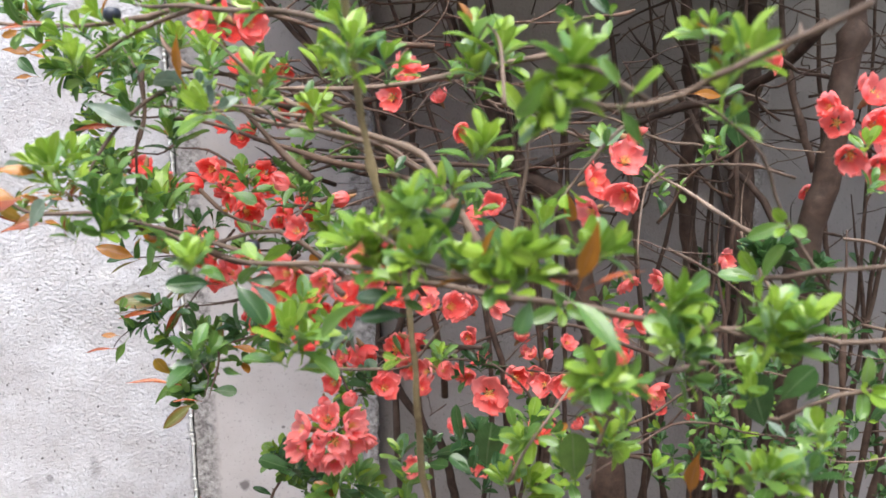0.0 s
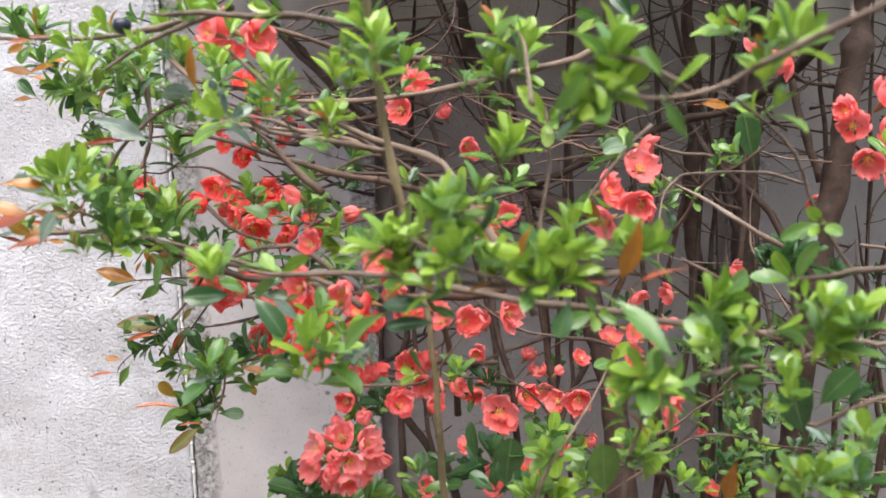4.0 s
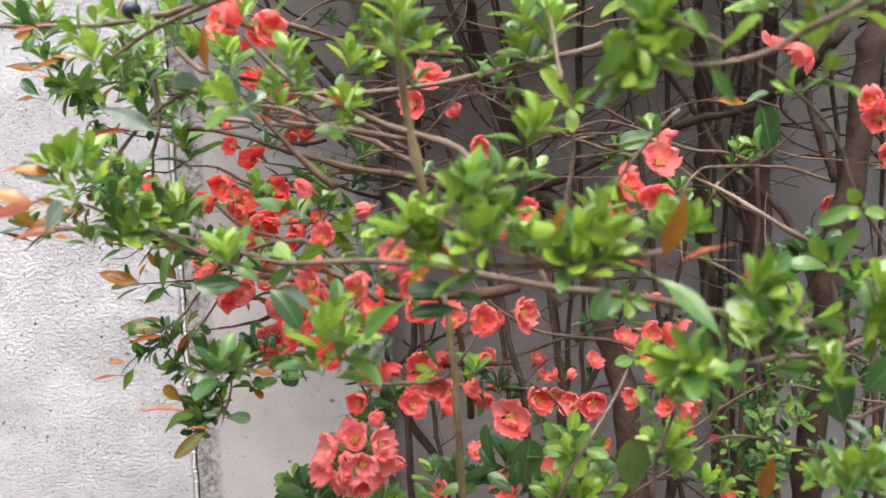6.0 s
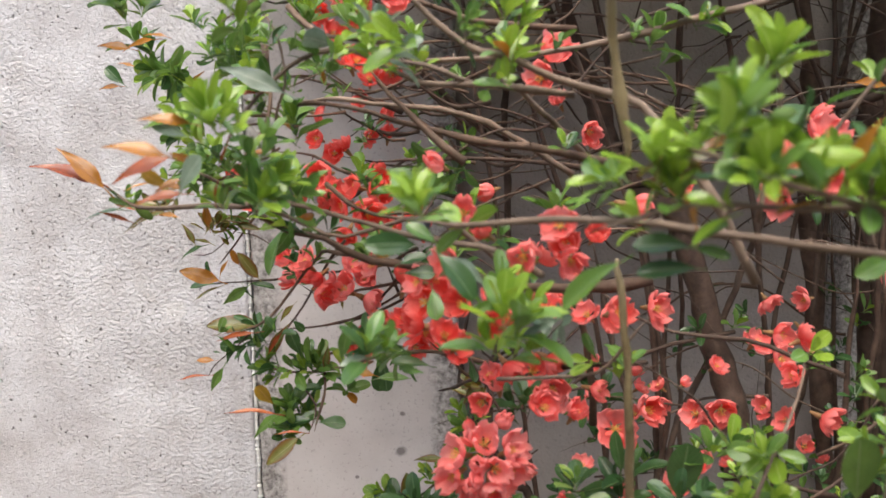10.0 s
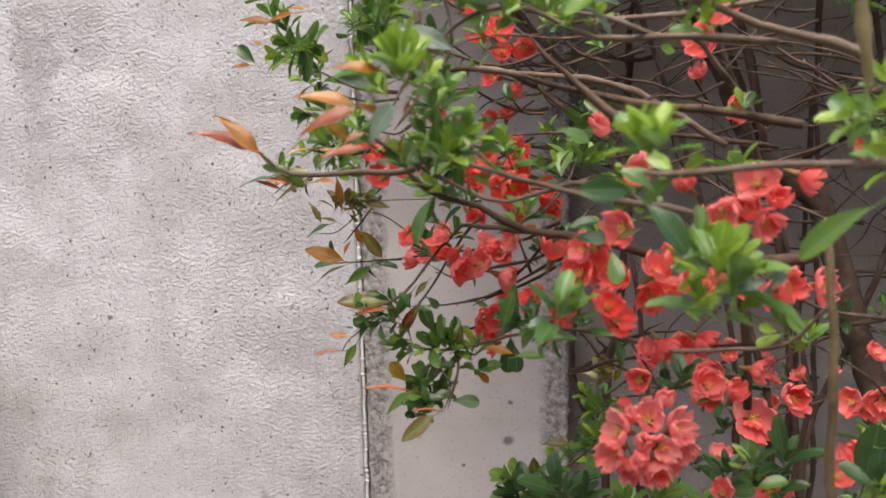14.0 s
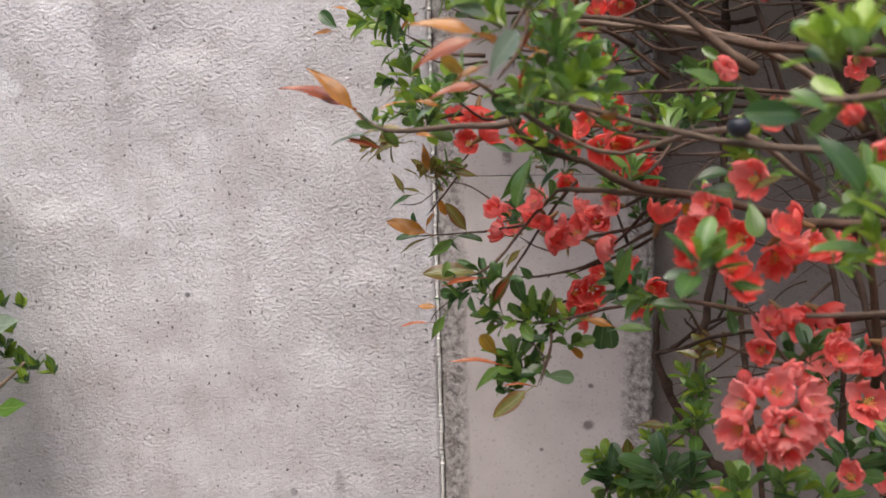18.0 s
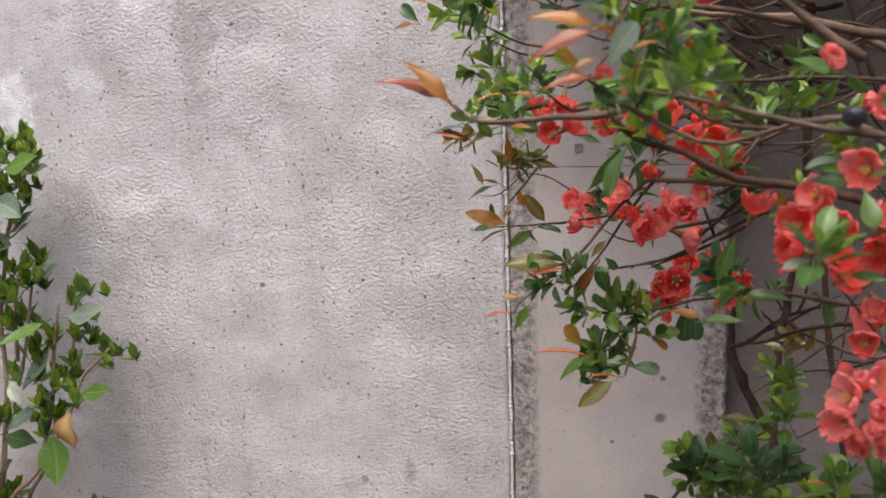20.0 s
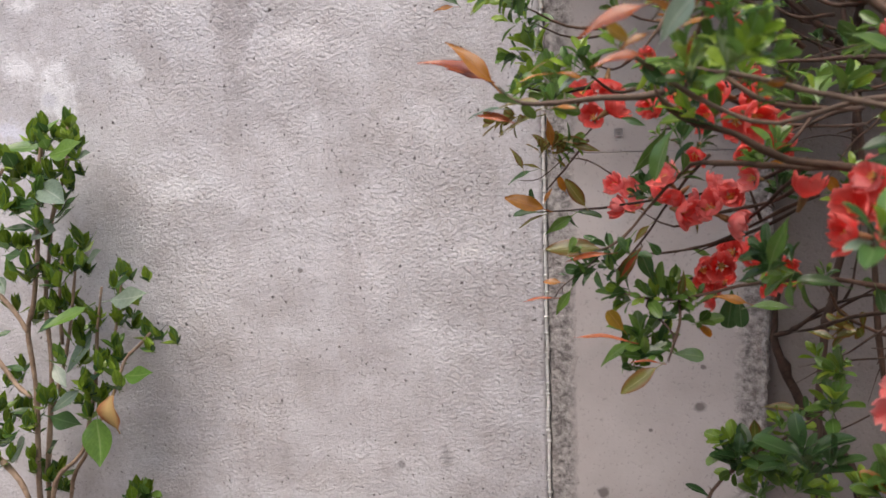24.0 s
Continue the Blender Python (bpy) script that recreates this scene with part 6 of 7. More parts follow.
rosette(-0.158, 0.88, 0.906, 0.17, 0.98, 7, 0.034, "dark", single=False, twins=2)
rosette(-0.132, 0.88, 0.89, -0.17, 0.98, 9, 0.029, "green", single=False, twins=2)
rosette(-0.11, 0.85, 0.916, 0.50, 0.87, 7, 0.025, "dark", single=False, twins=2)
rosette(-0.162, 0.9, 0.874, -0.94, -0.34, 6, 0.029, "green", single=False, twins=2)
limb(0.00232, 0.00116, BARK, (-0.201, 0.93, 0.773), (-0.186, 0.93, 0.83), (-0.156, 0.92, 0.87), (-0.119, 0.91, 0.903), (-0.088, 0.9, 0.936))
rosette(-0.095, 0.95, 0.973, -0.50, 0.87, 7, 0.021, "fresh", single=False, twins=2)
rosette(-0.07, 0.95, 0.963, 0.50, 0.87, 7, 0.020, "green", single=False, twins=2)
leaf("olive", -0.076, 0.95, 0.985, -0.103, 0.95, 0.995)
rosette(-0.096, 0.93, 0.924, 0.50, 0.87, 7, 0.023, "green", single=False, twins=2)
rosette(-0.131, 0.93, 0.91, -0.87, 0.50, 7, 0.020, "fresh", single=False, twins=2)
leaf("olive", -0.111, 0.93, 0.922, -0.141, 0.93, 0.924, 1)
leaf("olive", -0.146, 0.92, 0.873, -0.15, 0.92, 0.91, 2)
rosette(-0.116, 0.92, 0.858, -0.17, 0.98, 8, 0.024, "green", single=False, twins=2)
rosette(-0.081, 0.92, 0.85, 0.50, 0.87, 9, 0.021, "fresh", single=False, twins=2)
rosette(-0.151, 0.92, 0.844, -0.50, 0.87, 7, 0.024, "fresh", single=False, twins=2)
leaf("dark", -0.189, 0.93, 0.824, -0.21, 0.93, 0.837)
rosette(-0.07, 0.85, 0.896, 0.00, 1.00, 9, 0.023, "fresh", single=False, twins=2)
rosette(-0.096, 0.85, 0.969, -0.17, 0.98, 9, 0.029, "green", single=False, twins=2)
rosette(-0.098, 0.87, 0.982, -0.94, 0.34, 7, 0.025, "green", single=False, twins=2)
rosette(-0.084, 0.9, 1.011, -0.98, 0.17, 6, 0.025, "olive", single=False, twins=2)
rosette(-0.055, 0.68, 1.079, 0.00, 1.00, 7, 0.025, "dark", single=False, twins=2)
rosette(-0.004, 0.75, 0.982, 0.00, 1.00, 8, 0.031, "dark", single=False, twins=2)
rosette(0.043, 0.75, 0.992, 0.00, 1.00, 7, 0.032, "dark", single=False, twins=2)
rosette(-0.091, 0.7, 0.976, -0.17, 0.98, 8, 0.029, "green", single=False, twins=2)
rosette(-0.066, 0.68, 0.99, 0.50, 0.87, 7, 0.029, "green", single=False, twins=2)
rosette(-0.028, 0.72, 0.964, 0.00, 1.00, 7, 0.029, "green", single=False, twins=2)
rosette(-0.141, 0.75, 0.968, -0.34, 0.94, 6, 0.034, "dark", single=False, twins=2)
rosette(-0.034, 0.6, 1.051, -0.17, 0.98, 7, 0.019, "green", twins=1)
leaf("dark", 0.033, 0.6, 1.032, 0.035, 0.59, 1.072, 2)
leaf("dark", 0.021, 0.7, 1.007, 0.016, 0.7, 1.038)
rosette(0.072, 0.6, 1.075, 0.50, 0.87, 8, 0.022, "green", twins=1)
rosette(0.089, 0.6, 1.061, 0.94, 0.34, 7, 0.020, "green", twins=1)
rosette(0.063, 0.95, 0.992, 0.00, 1.00, 6, 0.031, "dark", single=False, twins=2)
rosette(-0.002, 0.6, 1.129, 0.00, 1.00, 8, 0.018, "fresh", twins=1)
leaf("dark", -0.169, 0.9, 1.035, -0.166, 0.89, 1.011, 2)
leaf("green", -0.181, 0.62, 1.124, -0.176, 0.61, 1.152, 1)
leaf("jade", -0.170, 0.800, 1.053, -0.140, 0.790, 1.060, 1)
leaf("bronze", -0.172, 0.800, 1.056, -0.197, 0.800, 1.064, 1)
rosette(-0.179, 0.7, 1.121, -0.77, 0.64, 7, 0.025, "dark", single=False, twins=2)
leaf("dark", -0.125, 0.7, 1.094, -0.153, 0.7, 1.1)
rosette(-0.161, 0.75, 1.086, -0.94, -0.34, 6, 0.025, "green", single=False, twins=2)
rosette(0.283, 0.75, 1.04, 0.50, 0.87, 6, 0.017, "dark", single=False, twins=2)
rosette(0.219, 0.65, 1.022, 0.17, 0.98, 6, 0.017, "dark", single=False, twins=2)
rosette(0.244, 0.65, 1.001, 0.34, 0.94, 6, 0.017, "green", single=False, twins=2)
rosette(0.283, 0.6, 1.061, -0.17, 0.98, 6, 0.016, "dark", twins=1)
rosette(0.264, 0.8, 1.057, 0.64, 0.77, 6, 0.017, "green", single=False, twins=2)
rosette(0.281, 0.55, 1.075, 0.64, 0.77, 6, 0.016, "green", twins=1)
rosette(0.25, 0.7, 1.029, -0.17, 0.98, 6, 0.017, "dark", single=False, twins=2)
rosette(0.336, 0.8, 1.012, 0.64, 0.77, 6, 0.017, "green", single=False, twins=2)
rosette(0.297, 0.75, 0.982, 0.17, 0.98, 6, 0.017, "dark", single=False, twins=2)
rosette(0.353, 0.75, 0.986, 0.50, 0.87, 6, 0.017, "dark", single=False, twins=2)
rosette(-0.079, 0.9, 1.262, 0.64, 0.77, 7, 0.024, "green", single=False, twins=2)
rosette(-0.138, 0.9, 1.246, -0.34, 0.94, 7, 0.024, "green", single=False, twins=2)
rosette(-0.084, 1, 1.229, 0.64, 0.77, 7, 0.024, "dark", single=False, twins=2)
rosette(-0.224, 0.8, 1.194, 0.00, 1.00, 7, 0.024, "dark", single=False, twins=2)
rosette(-0.101, 0.8, 1.164, 0.00, 1.00, 7, 0.024, "green", single=False, twins=2)
rosette(-0.126, 0.85, 1.154, 0.64, 0.77, 7, 0.024, "dark", single=False, twins=2)
rosette(-0.18, 0.8, 1.24, 0.00, 1.00, 7, 0.024, "green", single=False, twins=2)
rosette(-0.255, 0.9, 1.147, -0.50, 0.87, 7, 0.024, "dark", single=False, twins=2)
rosette(-0.16, 0.75, 1.191, 0.17, 0.98, 7, 0.024, "green", single=False, twins=2)
rosette(-0.087, 0.75, 1.199, -0.34, 0.94, 7, 0.024, "green", single=False, twins=2)
rosette(-0.097, 0.7, 1.217, -0.50, 0.87, 7, 0.024, "fresh", single=False, twins=2)
rosette(0.252, 0.9, 1.221, 0.17, 0.98, 7, 0.024, "green", single=False, twins=2)
rosette(0.183, 0.9, 1.264, 0.00, 1.00, 7, 0.024, "green", single=False, twins=2)
rosette(0.041, 0.6, 1.265, 0.50, 0.87, 7, 0.019, "green", twins=1)
rosette(0.018, 0.6, 1.246, 0.17, 0.98, 7, 0.019, "green", twins=1)
rosette(0.045, 0.45, 1.26, 0.17, 0.98, 7, 0.020, "fresh", twins=1)

# more tufts close to the way
rosette(0.126, 0.340, 1.172, 0.23, 0.93, 8, 0.016, "fresh", twins=1)
rosette(0.126, 0.360, 1.159, -0.01, 0.70, 8, 0.016, "fresh", twins=1)
rosette(0.152, 0.360, 1.179, -0.40, 0.87, 8, 0.016, "fresh", twins=1)
rosette(0.115, 0.330, 1.246, -0.02, 0.90, 8, 0.015, "fresh", twins=1)
rosette(0.238, 0.660, 1.056, -0.10, 0.91, 8, 0.016, "fresh", single=False, twins=1)
rosette(0.249, 0.680, 1.014, -0.18, 0.92, 8, 0.016, "green", single=False, twins=1)
rosette(0.280, 0.700, 1.010, 0.18, 0.77, 8, 0.016, "fresh", single=False, twins=1)
rosette(0.306, 0.720, 1.029, 0.03, 0.87, 8, 0.016, "green", single=False, twins=1)
rosette(0.107, 0.500, 1.117, -0.25, 0.82, 8, 0.017, "fresh", twins=1)
rosette(0.105, 0.500, 1.101, 0.24, 0.71, 8, 0.017, "fresh", twins=1)
rosette(0.153, 0.560, 1.055, 0.24, 0.87, 8, 0.018, "fresh", twins=1)
rosette(0.099, 0.720, 1.021, 0.28, 0.73, 8, 0.02, "green", single=False, twins=1)
rosette(0.110, 0.700, 1.008, -0.33, 0.92, 8, 0.018, "fresh", single=False, twins=1)
rosette(0.072, 0.660, 1.004, 0.24, 0.78, 8, 0.02, "fresh", single=False, twins=1)
rosette(0.090, 0.600, 1.036, -0.32, 0.68, 8, 0.018, "fresh", single=False, twins=1)
leaf("bronze", -0.247, 0.520, 1.247, -0.260, 0.514, 1.242, 1)
leaf("red", -0.230, 0.530, 1.254, -0.224, 0.524, 1.265, 3)
leaf("bronze", -0.287, 0.660, 1.232, -0.301, 0.654, 1.238, 1)
leaf("olive", -0.308, 0.660, 1.243, -0.322, 0.654, 1.237, 1)
leaf("bronze", -0.310, 0.670, 1.236, -0.329, 0.664, 1.233, 3)
leaf("olive", -0.225, 0.700, 1.225, -0.242, 0.694, 1.233, 2)
leaf("bronze", -0.336, 1.020, 1.120, -0.343, 1.014, 1.138, 2)
leaf("olive", -0.315, 1.020, 1.104, -0.335, 1.014, 1.134, 2)
leaf("olive", -0.359, 1.020, 1.095, -0.390, 1.014, 1.082, 3)
leaf("bronze", -0.359, 1.020, 1.101, -0.401, 1.014, 1.116, 2)
leaf("olive", -0.292, 0.900, 1.080, -0.342, 0.894, 1.082, 2)
leaf("olive", -0.274, 0.850, 1.055, -0.258, 0.844, 1.096, 1)
leaf("gold", -0.268, 0.830, 1.022, -0.281, 0.824, 1.040, 2)
leaf("red", -0.265, 0.820, 1.016, -0.308, 0.814, 1.024, 3)
leaf("red", -0.238, 0.810, 1.001, -0.262, 0.804, 1.005, 3)
leaf("olive", -0.241, 0.800, 1.000, -0.270, 0.794, 0.979, 2)
limb(0.0024, 0.0009, BARK_DARK, (-0.137, 0.760, 1.169), (-0.149, 0.820, 1.141), (-0.181, 0.880, 1.095), (-0.210, 0.900, 1.075), name="twig")
limb(0.0022, 0.0009, BARK_DARK, (-0.128, 0.800, 1.154), (-0.151, 0.850, 1.130), (-0.194, 0.900, 1.112), (-0.226, 0.930, 1.097), (-0.261, 0.960, 1.109), name="twig")
limb(0.002, 0.0009, BARK_DARK, (-0.133, 0.840, 1.124), (-0.174, 0.880, 1.095), (-0.223, 0.900, 1.078), (-0.248, 0.920, 1.071), name="twig")
limb(0.0018, 0.0009, BARK_DARK, (-0.149, 0.820, 1.171), (-0.123, 0.850, 1.196), (-0.111, 0.880, 1.219), name="twig")
limb(0.0017, 0.0009, BARK_DARK, (-0.152, 0.900, 1.107), (-0.163, 0.900, 1.138), (-0.172, 0.920, 1.163), name="twig")
limb(0.0018, 0.0009, BARK_DARK, (-0.199, 0.850, 1.169), (-0.224, 0.880, 1.136), (-0.241, 0.900, 1.107), (-0.263, 0.900, 1.075), (-0.287, 0.920, 1.048), name="twig")
limb(0.0016, 0.0009, BARK_DARK, (-0.308, 0.980, 1.177), (-0.335, 1.000, 1.146), (-0.358, 1.020, 1.120), name="twig")
limb(0.0018, 0.0009, BARK_DARK, (-0.207, 0.920, 1.049), (-0.235, 0.880, 1.047), (-0.250, 0.860, 1.037), (-0.228, 0.820, 1.023), (-0.233, 0.810, 1.001), name="twig")

# tufts and blossoms over the upper pillar
flower(-0.176, 0.680, 1.366, 0.0144, "coral", "open")
flower(-0.164, 0.690, 1.368, 0.0180, "coral", "cup")
flower(-0.150, 0.700, 1.364, 0.0149, "coral", "open")
flower(-0.172, 0.700, 1.351, 0.0152, "coral", "cup")
flower(-0.186, 0.700, 1.376, 0.0137, "coral", "cup")
rosette(-0.220, 0.620, 1.331, -0.27, 0.98, 7, 0.0164, "fresh", single=False, twins=1)
rosette(-0.197, 0.620, 1.325, -0.37, 0.88, 7, 0.0164, "green", single=False, twins=1)
rosette(-0.251, 0.700, 1.317, -0.41, 0.70, 7, 0.0169, "green", single=False, twins=1)
rosette(-0.174, 0.600, 1.317, 0.50, 0.68, 7, 0.0163, "fresh", single=False, twins=1)
rosette(-0.231, 0.750, 1.285, 0.14, 0.78, 7, 0.0172, "fresh", single=False, twins=1)
rosette(-0.194, 0.660, 1.316, -0.05, 0.80, 7, 0.0167, "green", single=False, twins=1)
rosette(-0.158, 0.580, 1.320, -0.31, 0.93, 7, 0.0162, "fresh", single=False, twins=1)
rosette(-0.146, 0.600, 1.311, -0.41, 0.69, 7, 0.0163, "fresh", single=False, twins=1)
rosette(-0.167, 0.620, 1.337, -0.48, 0.71, 7, 0.0164, "green", single=False, twins=1)
rosette(-0.279, 0.750, 1.353, -0.09, 0.96, 7, 0.0172, "fresh", single=False, twins=1)
rosette(-0.297, 0.780, 1.338, -0.12, 0.65, 7, 0.0174, "green", single=False, twins=1)
rosette(-0.314, 0.800, 1.366, -0.24, 1.00, 7, 0.0175, "fresh", single=False, twins=1)
rosette(-0.227, 0.700, 1.308, -0.44, 0.85, 7, 0.0169, "fresh", single=False, twins=1)
rosette(-0.131, 0.600, 1.328, -0.12, 0.86, 7, 0.0163, "fresh", single=False, twins=1)
rosette(-0.220, 0.700, 1.240, -0.16, 0.88, 7, 0.0169, "fresh", single=False, twins=1)
rosette(-0.227, 0.600, 1.240, -0.00, 0.86, 7, 0.0163, "fresh", single=False, twins=1)
limb(0.0028, 0.0014, BARK, (-0.219, 0.700, 1.355), (-0.198, 0.680, 1.337), (-0.177, 0.660, 1.329), (-0.136, 0.650, 1.324), (-0.107, 0.640, 1.324))
limb(0.0026, 0.0014, BARK, (-0.240, 0.720, 1.330), (-0.234, 0.700, 1.297), (-0.237, 0.680, 1.269), (-0.251, 0.660, 1.247))
limb(0.0024, 0.0014, BARK, (-0.199, 0.720, 1.230), (-0.173, 0.700, 1.211), (-0.131, 0.660, 1.207))

# a sloe-like berry on a twig
dried_fruit(-0.129, 0.56, 1.217, 0.0055)
dried_fruit(-0.206, 0.56, 1.363, 0.0055)
fill_thicket()
part("foliage", foliage.mesh("foliage"), quince, kind="stuff", label="many small glossy green leaves")

# the evergreen shrub
evergreen = tagged(new("evergreen_shrub"), "upright evergreen shrub with tan stems and opening green buds", "shrub")
evergreen.location = (-1.35, 1.27, 0.0)
bpy.context.view_layer.update()
privet_foliage = Foliage()
privet_leaves = [0]


def shoot(r0, r1, *points):
    v, f = tube(points, r0 * 1.1, r1 * 1.1, 7, 0.35, len(evergreen.children))
    return part("stem", from_arrays("stem", v, f, [STEM_TAN]), evergreen)


def privet_leaf(tone, x, y, z, tx, ty, tz, wide=0):
    """One spread leaf from its stalk to its tip."""
    base, tip = Vector((x, y, z)), Vector((tx, ty, tz))
    face = CAMERA_SIDE + Vector((chance.uniform(-0.4, 0.4), chance.uniform(-0.2, 0.2), chance.uniform(0, 0.5)))
    put_privet(base, tip - base, face, (tip - base).length, tone, (3, 4, 7)[wide])


def put_privet(base, along, face, length, tone, shape):
    m = facing(base, along, face, length)
    if privet_leaves[0] < 295:
        privet_leaves[0] += 1
        part("leaf", LEAF_MESH[tone, shape], evergreen, m)
    else:
        privet_foliage.add(shape, tone, m)


def privet_bud(x, y, z, size, dx=0.0, dz=1.0):
    """A fat opening bud of upright leaves with a pair of small ones spread below it."""
    size *= 1.16
    axis = Vector((dx, chance.uniform(-0.25, 0.05), dz)).normalized()
    u = axis.orthogonal().normalized()
    w = axis.cross(u)
    spin = chance.uniform(0, 6.28)
    here = Vector((x, y, z)) - axis * size * 0.5
    for k in range(5):
        a = spin + k * 1.57 + chance.uniform(-0.25, 0.25) + (0.6 if k >= 4 else 0.0)
        out = u * math.cos(a) + w * math.sin(a)
        along = axis + out * (chance.uniform(0.22, 0.42) if k < 2 else chance.uniform(0.05, 0.16))
        put_privet(here + out * size * 0.10 + axis * size * 0.04 * k, along, -out + axis * 0.3, size * chance.uniform(0.85, 1.1), chance.choice(("bud", "bud", "green")), chance.choice((7, 9, 9)))
    for k in range(chance.choice((2, 2, 3))):
        a = spin + 0.8 + k * 2.6
        out = u * math.cos(a) + w * math.sin(a)
        put_privet(here - axis * size * 0.12, out + axis * chance.uniform(0.2, 0.8), axis - out * 0.3, size * chance.uniform(0.7, 1.2), chance.choice(("dark", "green", "bud")), chance.choice((4, 7)))


def withered(x, y, z, tx, ty, tz):
    v, f, uv = blade(OVATE, 0.62, 0.9, 0.35, 0.09, 8)
    base, tip = Vector((x, y, z)), Vector((tx, ty, tz))
    part("withered_leaf", from_arrays("withered_leaf", v, f, [WITHERED], uv), evergreen, facing(base, tip - base, CAMERA_SIDE, (tip - base).length), label="curled brown and yellow withered leaf")


shoot(0.0062, 0.003, (-1.362, 1.300, -0.020), (-1.352, 1.300, 0.266), (-1.342, 1.300, 0.532), (-1.318, 1.300, 0.734), (-1.318, 1.300, 0.848), (-1.298, 1.300, 0.900), (-1.274, 1.300, 1.000), (-1.260, 1.300, 1.093), (-1.236, 1.300, 1.187), (-1.234, 1.300, 1.218))
shoot(0.006, 0.0025, (-1.358, 1.320, -0.020), (-1.348, 1.320, 0.271), (-1.338, 1.320, 0.542), (-1.328, 1.320, 0.606), (-1.296, 1.320, 0.775), (-1.290, 1.320, 0.895), (-1.266, 1.320, 0.996), (-1.252, 1.320, 1.052), (-1.215, 1.320, 1.129), (-1.203, 1.320, 1.175), (-1.196, 1.320, 1.217))
shoot(0.005, 0.0022, (-1.314, 1.280, -0.020), (-1.304, 1.280, 0.273), (-1.294, 1.280, 0.546), (-1.223, 1.280, 0.633), (-1.146, 1.280, 0.740), (-1.109, 1.280, 0.812), (-1.079, 1.280, 0.838), (-1.055, 1.280, 0.861))
shoot(0.0035, 0.002, (-1.224, 1.290, 0.638), (-1.185, 1.290, 0.751), (-1.166, 1.290, 0.856), (-1.146, 1.290, 0.936))
shoot(0.0035, 0.002, (-1.297, 1.310, 0.705), (-1.273, 1.310, 0.754), (-1.239, 1.310, 0.848), (-1.211, 1.310, 0.960))
shoot(0.005, 0.003, (-1.428, 1.270, 0.882), (-1.358, 1.270, 0.800), (-1.329, 1.270, 0.760), (-1.302, 1.270, 0.737))
shoot(0.005, 0.003, (-1.409, 1.270, 0.989), (-1.337, 1.270, 0.921), (-1.308, 1.270, 0.888), (-1.290, 1.270, 0.856))
shoot(0.006, 0.004, (-1.446, 1.260, 0.662), (-1.379, 1.260, 0.619), (-1.344, 1.260, 0.584), (-1.328, 1.260, 0.546))
shoot(0.004, 0.003, (-1.302, 1.310, -0.020), (-1.292, 1.310, 0.265), (-1.282, 1.310, 0.530), (-1.237, 1.310, 0.618), (-1.225, 1.310, 0.645))
shoot(0.003, 0.002, (-1.249, 1.300, 0.828), (-1.241, 1.300, 0.920), (-1.226, 1.300, 0.985))
shoot(0.003, 0.0015, (-1.151, 1.310, 0.797), (-1.148, 1.310, 0.838), (-1.129, 1.310, 0.910), (-1.119, 1.310, 0.950))
shoot(0.0035, 0.002, (-1.172, 1.310, -0.020), (-1.162, 1.310, 0.257), (-1.152, 1.310, 0.514), (-1.145, 1.310, 0.536), (-1.141, 1.310, 0.551))
shoot(0.004, 0.0025, (-1.543, 1.310, -0.020), (-1.533, 1.310, 0.254), (-1.523, 1.310, 0.508), (-1.473, 1.310, 0.717), (-1.431, 1.310, 0.914), (-1.387, 1.310, 1.058), (-1.332, 1.310, 1.137))
privet_bud(-1.222, 1.277, 1.204, 0.0249, -0.05)
privet_bud(-1.222, 1.310, 1.198, 0.0216, 0.16)
privet_bud(-1.204, 1.271, 1.215, 0.0246, -0.05)
privet_bud(-1.224, 1.268, 1.193, 0.0206, 0.32)
privet_bud(-1.274, 1.324, 1.196, 0.0312, 0.13)
privet_bud(-1.270, 1.348, 1.182, 0.0288, -0.56)
privet_bud(-1.283, 1.341, 1.173, 0.0258, -0.58)
privet_bud(-1.204, 1.261, 1.189, 0.0272, -0.42)
privet_bud(-1.177, 1.308, 1.195, 0.0234, -0.01)
privet_bud(-1.157, 1.272, 1.221, 0.0250, -0.14)
privet_bud(-1.174, 1.283, 1.194, 0.0190, -0.69)
privet_bud(-1.212, 1.325, 1.198, 0.0315, 0.15)
privet_bud(-1.230, 1.333, 1.194, 0.0229, -0.00)
privet_bud(-1.186, 1.316, 1.184, 0.0257, -0.10)
privet_bud(-1.182, 1.298, 1.164, 0.0254, -0.62)
privet_bud(-1.184, 1.328, 1.176, 0.0201, 0.69)
privet_bud(-1.291, 1.282, 1.161, 0.0301, -0.37)
privet_bud(-1.308, 1.277, 1.169, 0.0276, 0.13)
privet_bud(-1.333, 1.322, 1.147, 0.0248, 0.05)
privet_bud(-1.335, 1.320, 1.117, 0.0216, -0.67)
privet_bud(-1.298, 1.307, 1.152, 0.0286, -0.16)
privet_bud(-1.285, 1.300, 1.137, 0.0219, -0.08)
privet_bud(-1.248, 1.293, 1.136, 0.0248, 0.22)
privet_bud(-1.269, 1.318, 1.111, 0.0211, 0.29)
privet_bud(-1.259, 1.315, 1.121, 0.0191, 0.65)
privet_bud(-1.257, 1.317, 1.102, 0.0234, 0.23)
privet_bud(-1.267, 1.350, 1.117, 0.0207, 0.67)
privet_bud(-1.286, 1.324, 1.142, 0.0292, 0.19)
privet_bud(-1.305, 1.309, 1.128, 0.0258, 0.65)
privet_bud(-1.205, 1.319, 1.116, 0.0286, -0.04)
privet_bud(-1.211, 1.299, 1.097, 0.0212, -0.58)
privet_bud(-1.209, 1.302, 1.150, 0.0279, -0.17)
privet_bud(-1.197, 1.299, 1.123, 0.0209, 0.30)
privet_bud(-1.197, 1.334, 1.133, 0.0204, -0.63)
